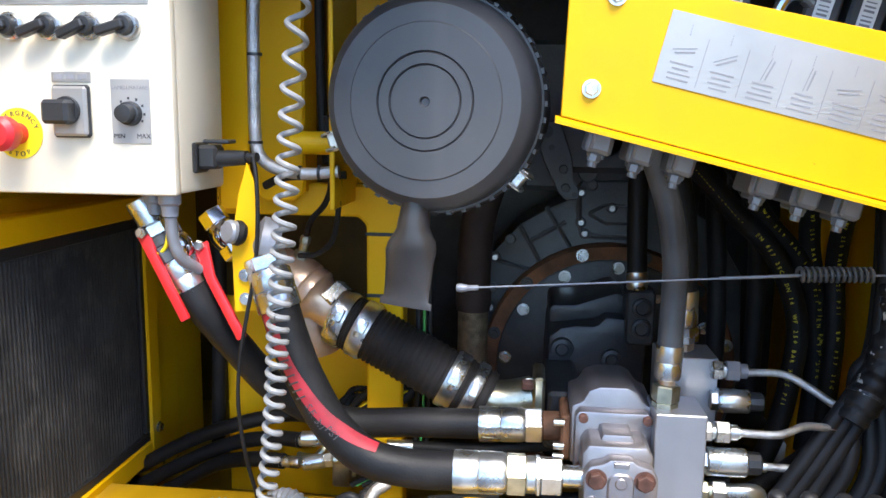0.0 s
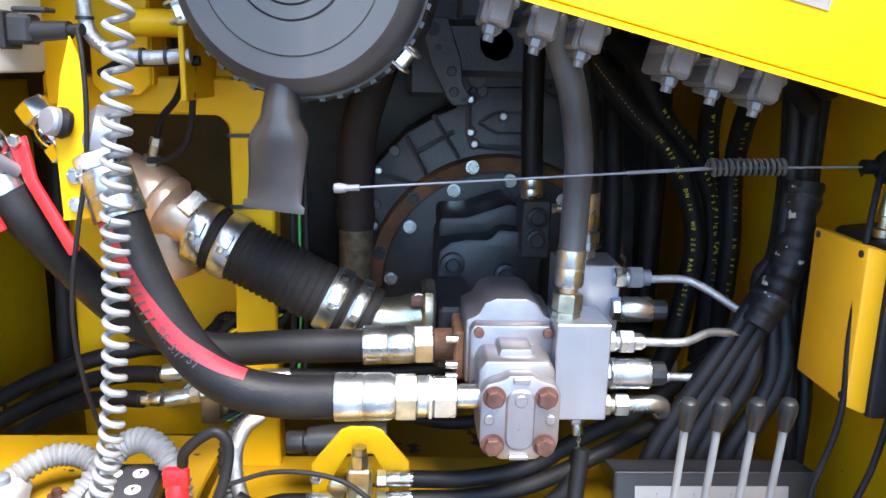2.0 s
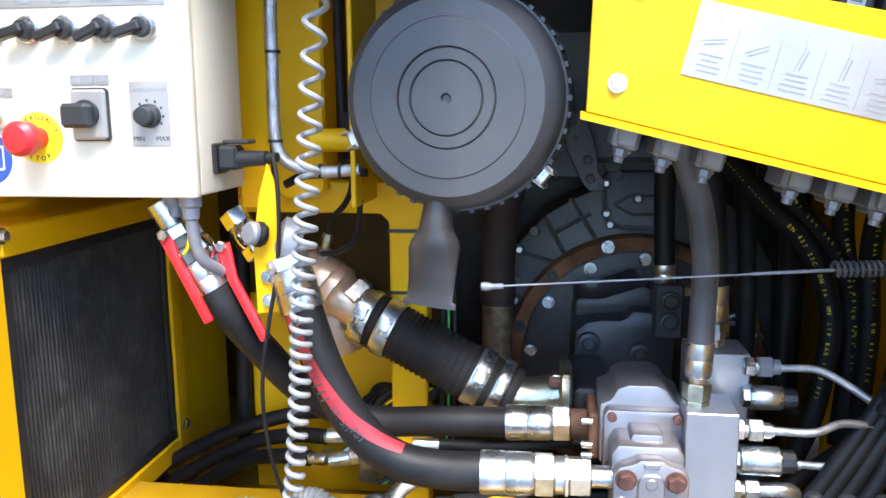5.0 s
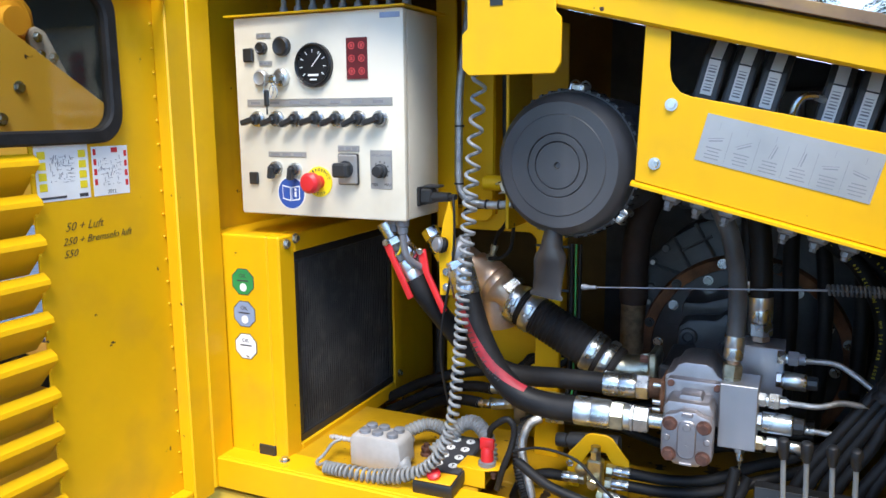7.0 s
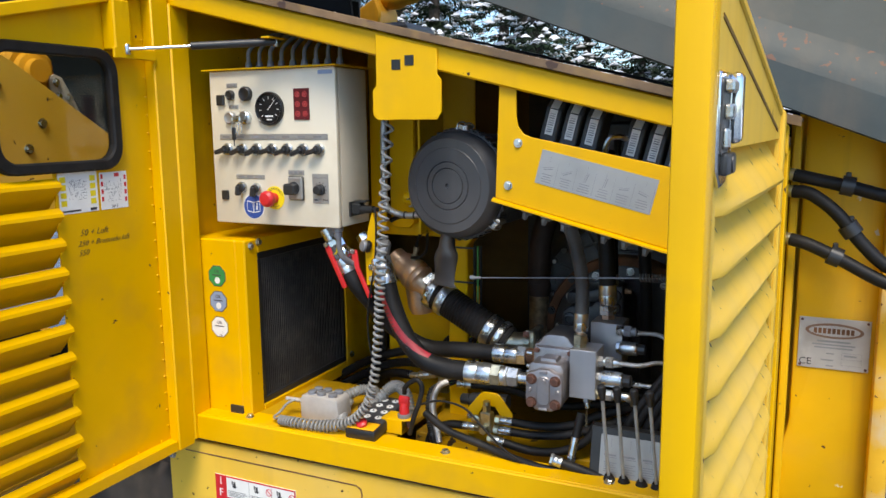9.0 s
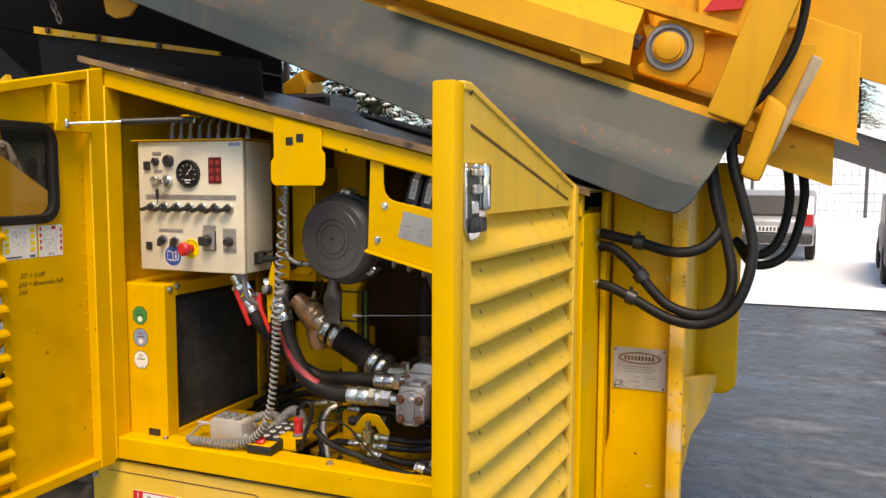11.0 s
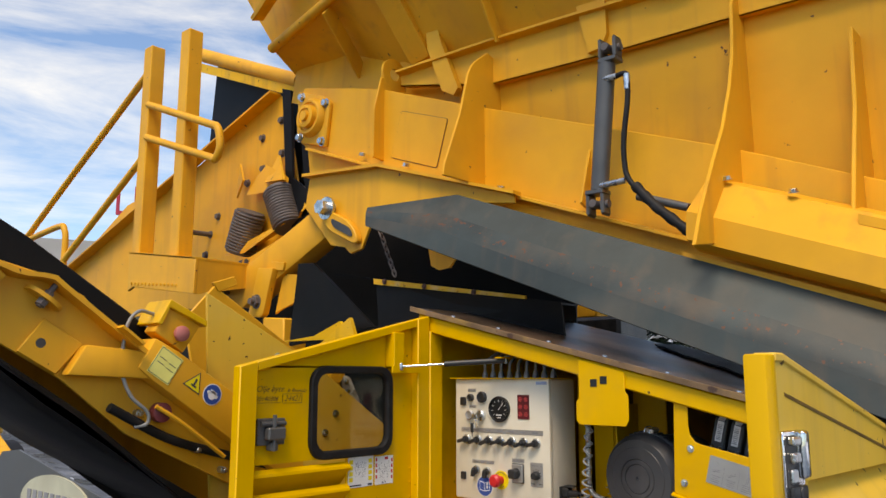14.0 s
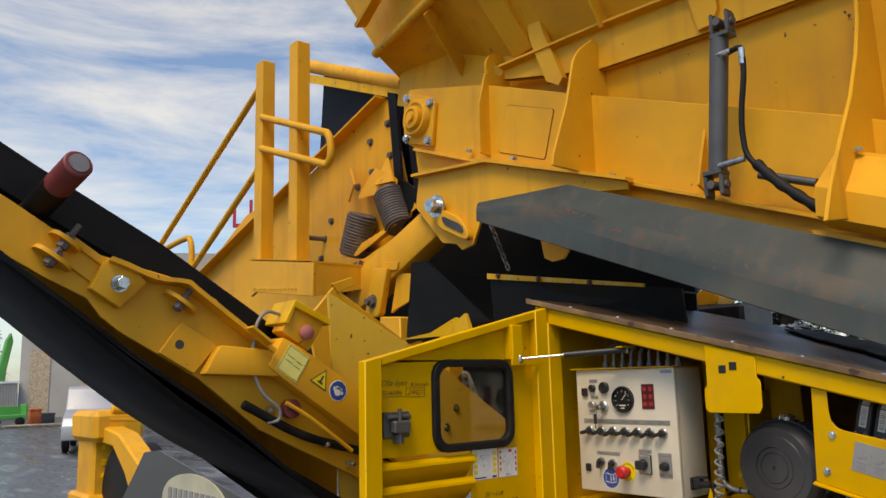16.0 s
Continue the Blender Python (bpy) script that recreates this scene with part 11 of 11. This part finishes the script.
# snow bank and fence behind the cars
bm = B()
nx, ny = 60, 6
vs = [V(-30 + 70 * i / (nx - 1), 19 + 6 * j / (ny - 1), 0.02 + max(0, 1.3 * math.sin(math.pi * j / (ny - 1)) * (0.6 + 0.5 * noise.noise((i * 0.35, j * 0.5, 0))))) for i in range(nx) for j in range(ny)]
add(bm, vs, [(i * ny + j, (i + 1) * ny + j, (i + 1) * ny + j + 1, i * ny + j + 1) for i in range(nx - 1) for j in range(ny - 1)])
bmesh.ops.recalc_face_normals(bm, faces=bm.faces)
solo("snow_bank", bm, "snow", "ploughed snow bank along the yard edge", "snow", kind="structure")
bm = B()
vs = [V(-14 + 154 * i / 40, 10.4 + 48 * j / 8 + 0.5 * noise.noise((i * 0.9, j * 0.7, 1)), 0.014 + 0.02 * noise.noise((i * 0.7, j * 0.9, 3)) ** 2 + max(0, j - 2.3) * 0.9) for i in range(41) for j in range(9)]
add(bm, vs, [(i * 9 + j, (i + 1) * 9 + j, (i + 1) * 9 + j + 1, i * 9 + j + 1) for i in range(40) for j in range(8)])
bmesh.ops.recalc_face_normals(bm, faces=bm.faces)
solo("snow_field", bm, "snow", "snow covered ground beyond the yard", "snow", kind="structure")
fn = thing("mesh_fence", (4, 24, 0), "grey wire mesh fence behind the cars", "fence")
for i in range(9):
    bm = B()
    rod(bm, (-8 + i * 3.0, 24, 0), (-8 + i * 3.0, 24, 2.6), 0.05, 8)
    part("post", bm, "greysteel", fn)
bm = B()
for i in range(9):
    box(bm, -8, 16, 23.995, 24.005, 0.3 + i * 0.25, 0.312 + i * 0.25)
for i in range(120):
    box(bm, -8 + i * 0.2, -7.99 + i * 0.2, 23.995, 24.005, 0.3, 2.4)
tagged(part("wire_mesh", bm, "greysteel", fn), kind="stuff")


# ---- spruces with snow ----
def spruce(loc, h, seed, label):
    rnd = random.Random(seed)
    t = thing("spruce_tree", loc, label, "tree", "spruces")
    L0 = Vector(loc)
    bm = B()
    rod(bm, L0, L0 + V(0, 0, h), 0.16, 9, 0.02)
    part("trunk", bm, "bark", t)
    verts, faces, sv, sf = [], [], [], []
    lev = int(h * 3.4)
    for i in range(lev):
        f = i / lev
        z = 0.5 + (h - 0.5) * f
        reach = (1 - f) * h * 0.27 + 0.12
        for k in range(9):
            a = rnd.random() * 6.283
            ln = reach * rnd.uniform(0.65, 1.1)
            d = V(math.cos(a), math.sin(a), 0)
            s = V(-d.y, d.x, 0)
            n = max(4, int(ln / 0.16))
            for j in range(n):
                g = (j + 0.6) / n
                c = L0 + d * ln * g + V(0, 0, z - ln * g * g * 0.42 + 0.06 * math.sin(g * 9))
                w = (0.17 * (1 - g * 0.5)) * rnd.uniform(0.7, 1.2)
                for q in range(13):
                    e = (s * rnd.uniform(-1, 1) + d * rnd.uniform(0.1, 0.9) + V(0, 0, rnd.uniform(-0.9, 0.2))).normalized()
                    p = e.cross(V(rnd.uniform(-1, 1), rnd.uniform(-1, 1), 1)).normalized() * 0.013
                    b0 = len(verts)
                    o = c + s * rnd.uniform(-0.15, 0.15) + d * rnd.uniform(-0.08, 0.08)
                    verts += [o - p, o + p, o + e * w]
                    faces.append((b0, b0 + 1, b0 + 2))
                if rnd.random() < 0.62:
                    b0 = len(sv)
                    r1, r2 = rnd.uniform(0.05, 0.15), rnd.uniform(0.03, 0.09)
                    c2 = c + V(0, 0, 0.035)
                    ring = [c2 + d * r1 * math.cos(q) + s * r2 * math.sin(q) + V(0, 0, rnd.uniform(-0.02, 0.015)) for q in np.linspace(0, 6.283, 7)[:-1]]
                    sv += ring + [c2 + V(0, 0, 0.045)]
                    sf += [(b0 + q, b0 + (q + 1) % 6, b0 + 6) for q in range(6)]
    for nm, vv, ff, mt in (("needles", verts, faces, "needles"), ("snow_load", sv, sf, "snow")):
        me = bpy.data.meshes.new(nm)
        me.from_pydata([tuple(v - L0) for v in vv], [], ff)
        me.materials.append(M[mt])
        ob = new(nm, me)
        ob.parent = t
        tagged(ob, kind="stuff")
    return t


base_tree = spruce((-3.2, 11.0, 0), 7.5, 3, "snow laden spruce tree at the edge of the yard")
second_tree = spruce((-1.2, 12.0, 0), 8.5, 8, "snow laden spruce tree at the edge of the yard")
random.seed(11)
k = 0
for x, y in ((-5.2, 11.6), (-7.4, 11.2), (-4.2, 13.2), (-2.2, 13.8), (-9.6, 12.0), (-6.3, 13.6), (-3.6, 15.5), (-1.4, 15.8), (-5.6, 16.0), (-7.8, 15.2), (-2.6, 18.0), (4.5, 58), (7.5, 59), (0.5, 60), (12.5, 58), (-4.5, 57), (17.5, 60), (-84, 13.0), (-88, 16), (-86, 10), (-92, 7)):
    s = random.uniform(0.85, 1.15) if y < 20 else random.uniform(1.0, 1.3)
    c = copy_thing((base_tree, second_tree)[k % 2], Matrix.Translation((x, y, 5.0 if y > 50 else 0)) @ Matrix.Rotation(random.random() * 6.28, 4, "Z") @ Matrix.Scale(s, 4))
    k += 1
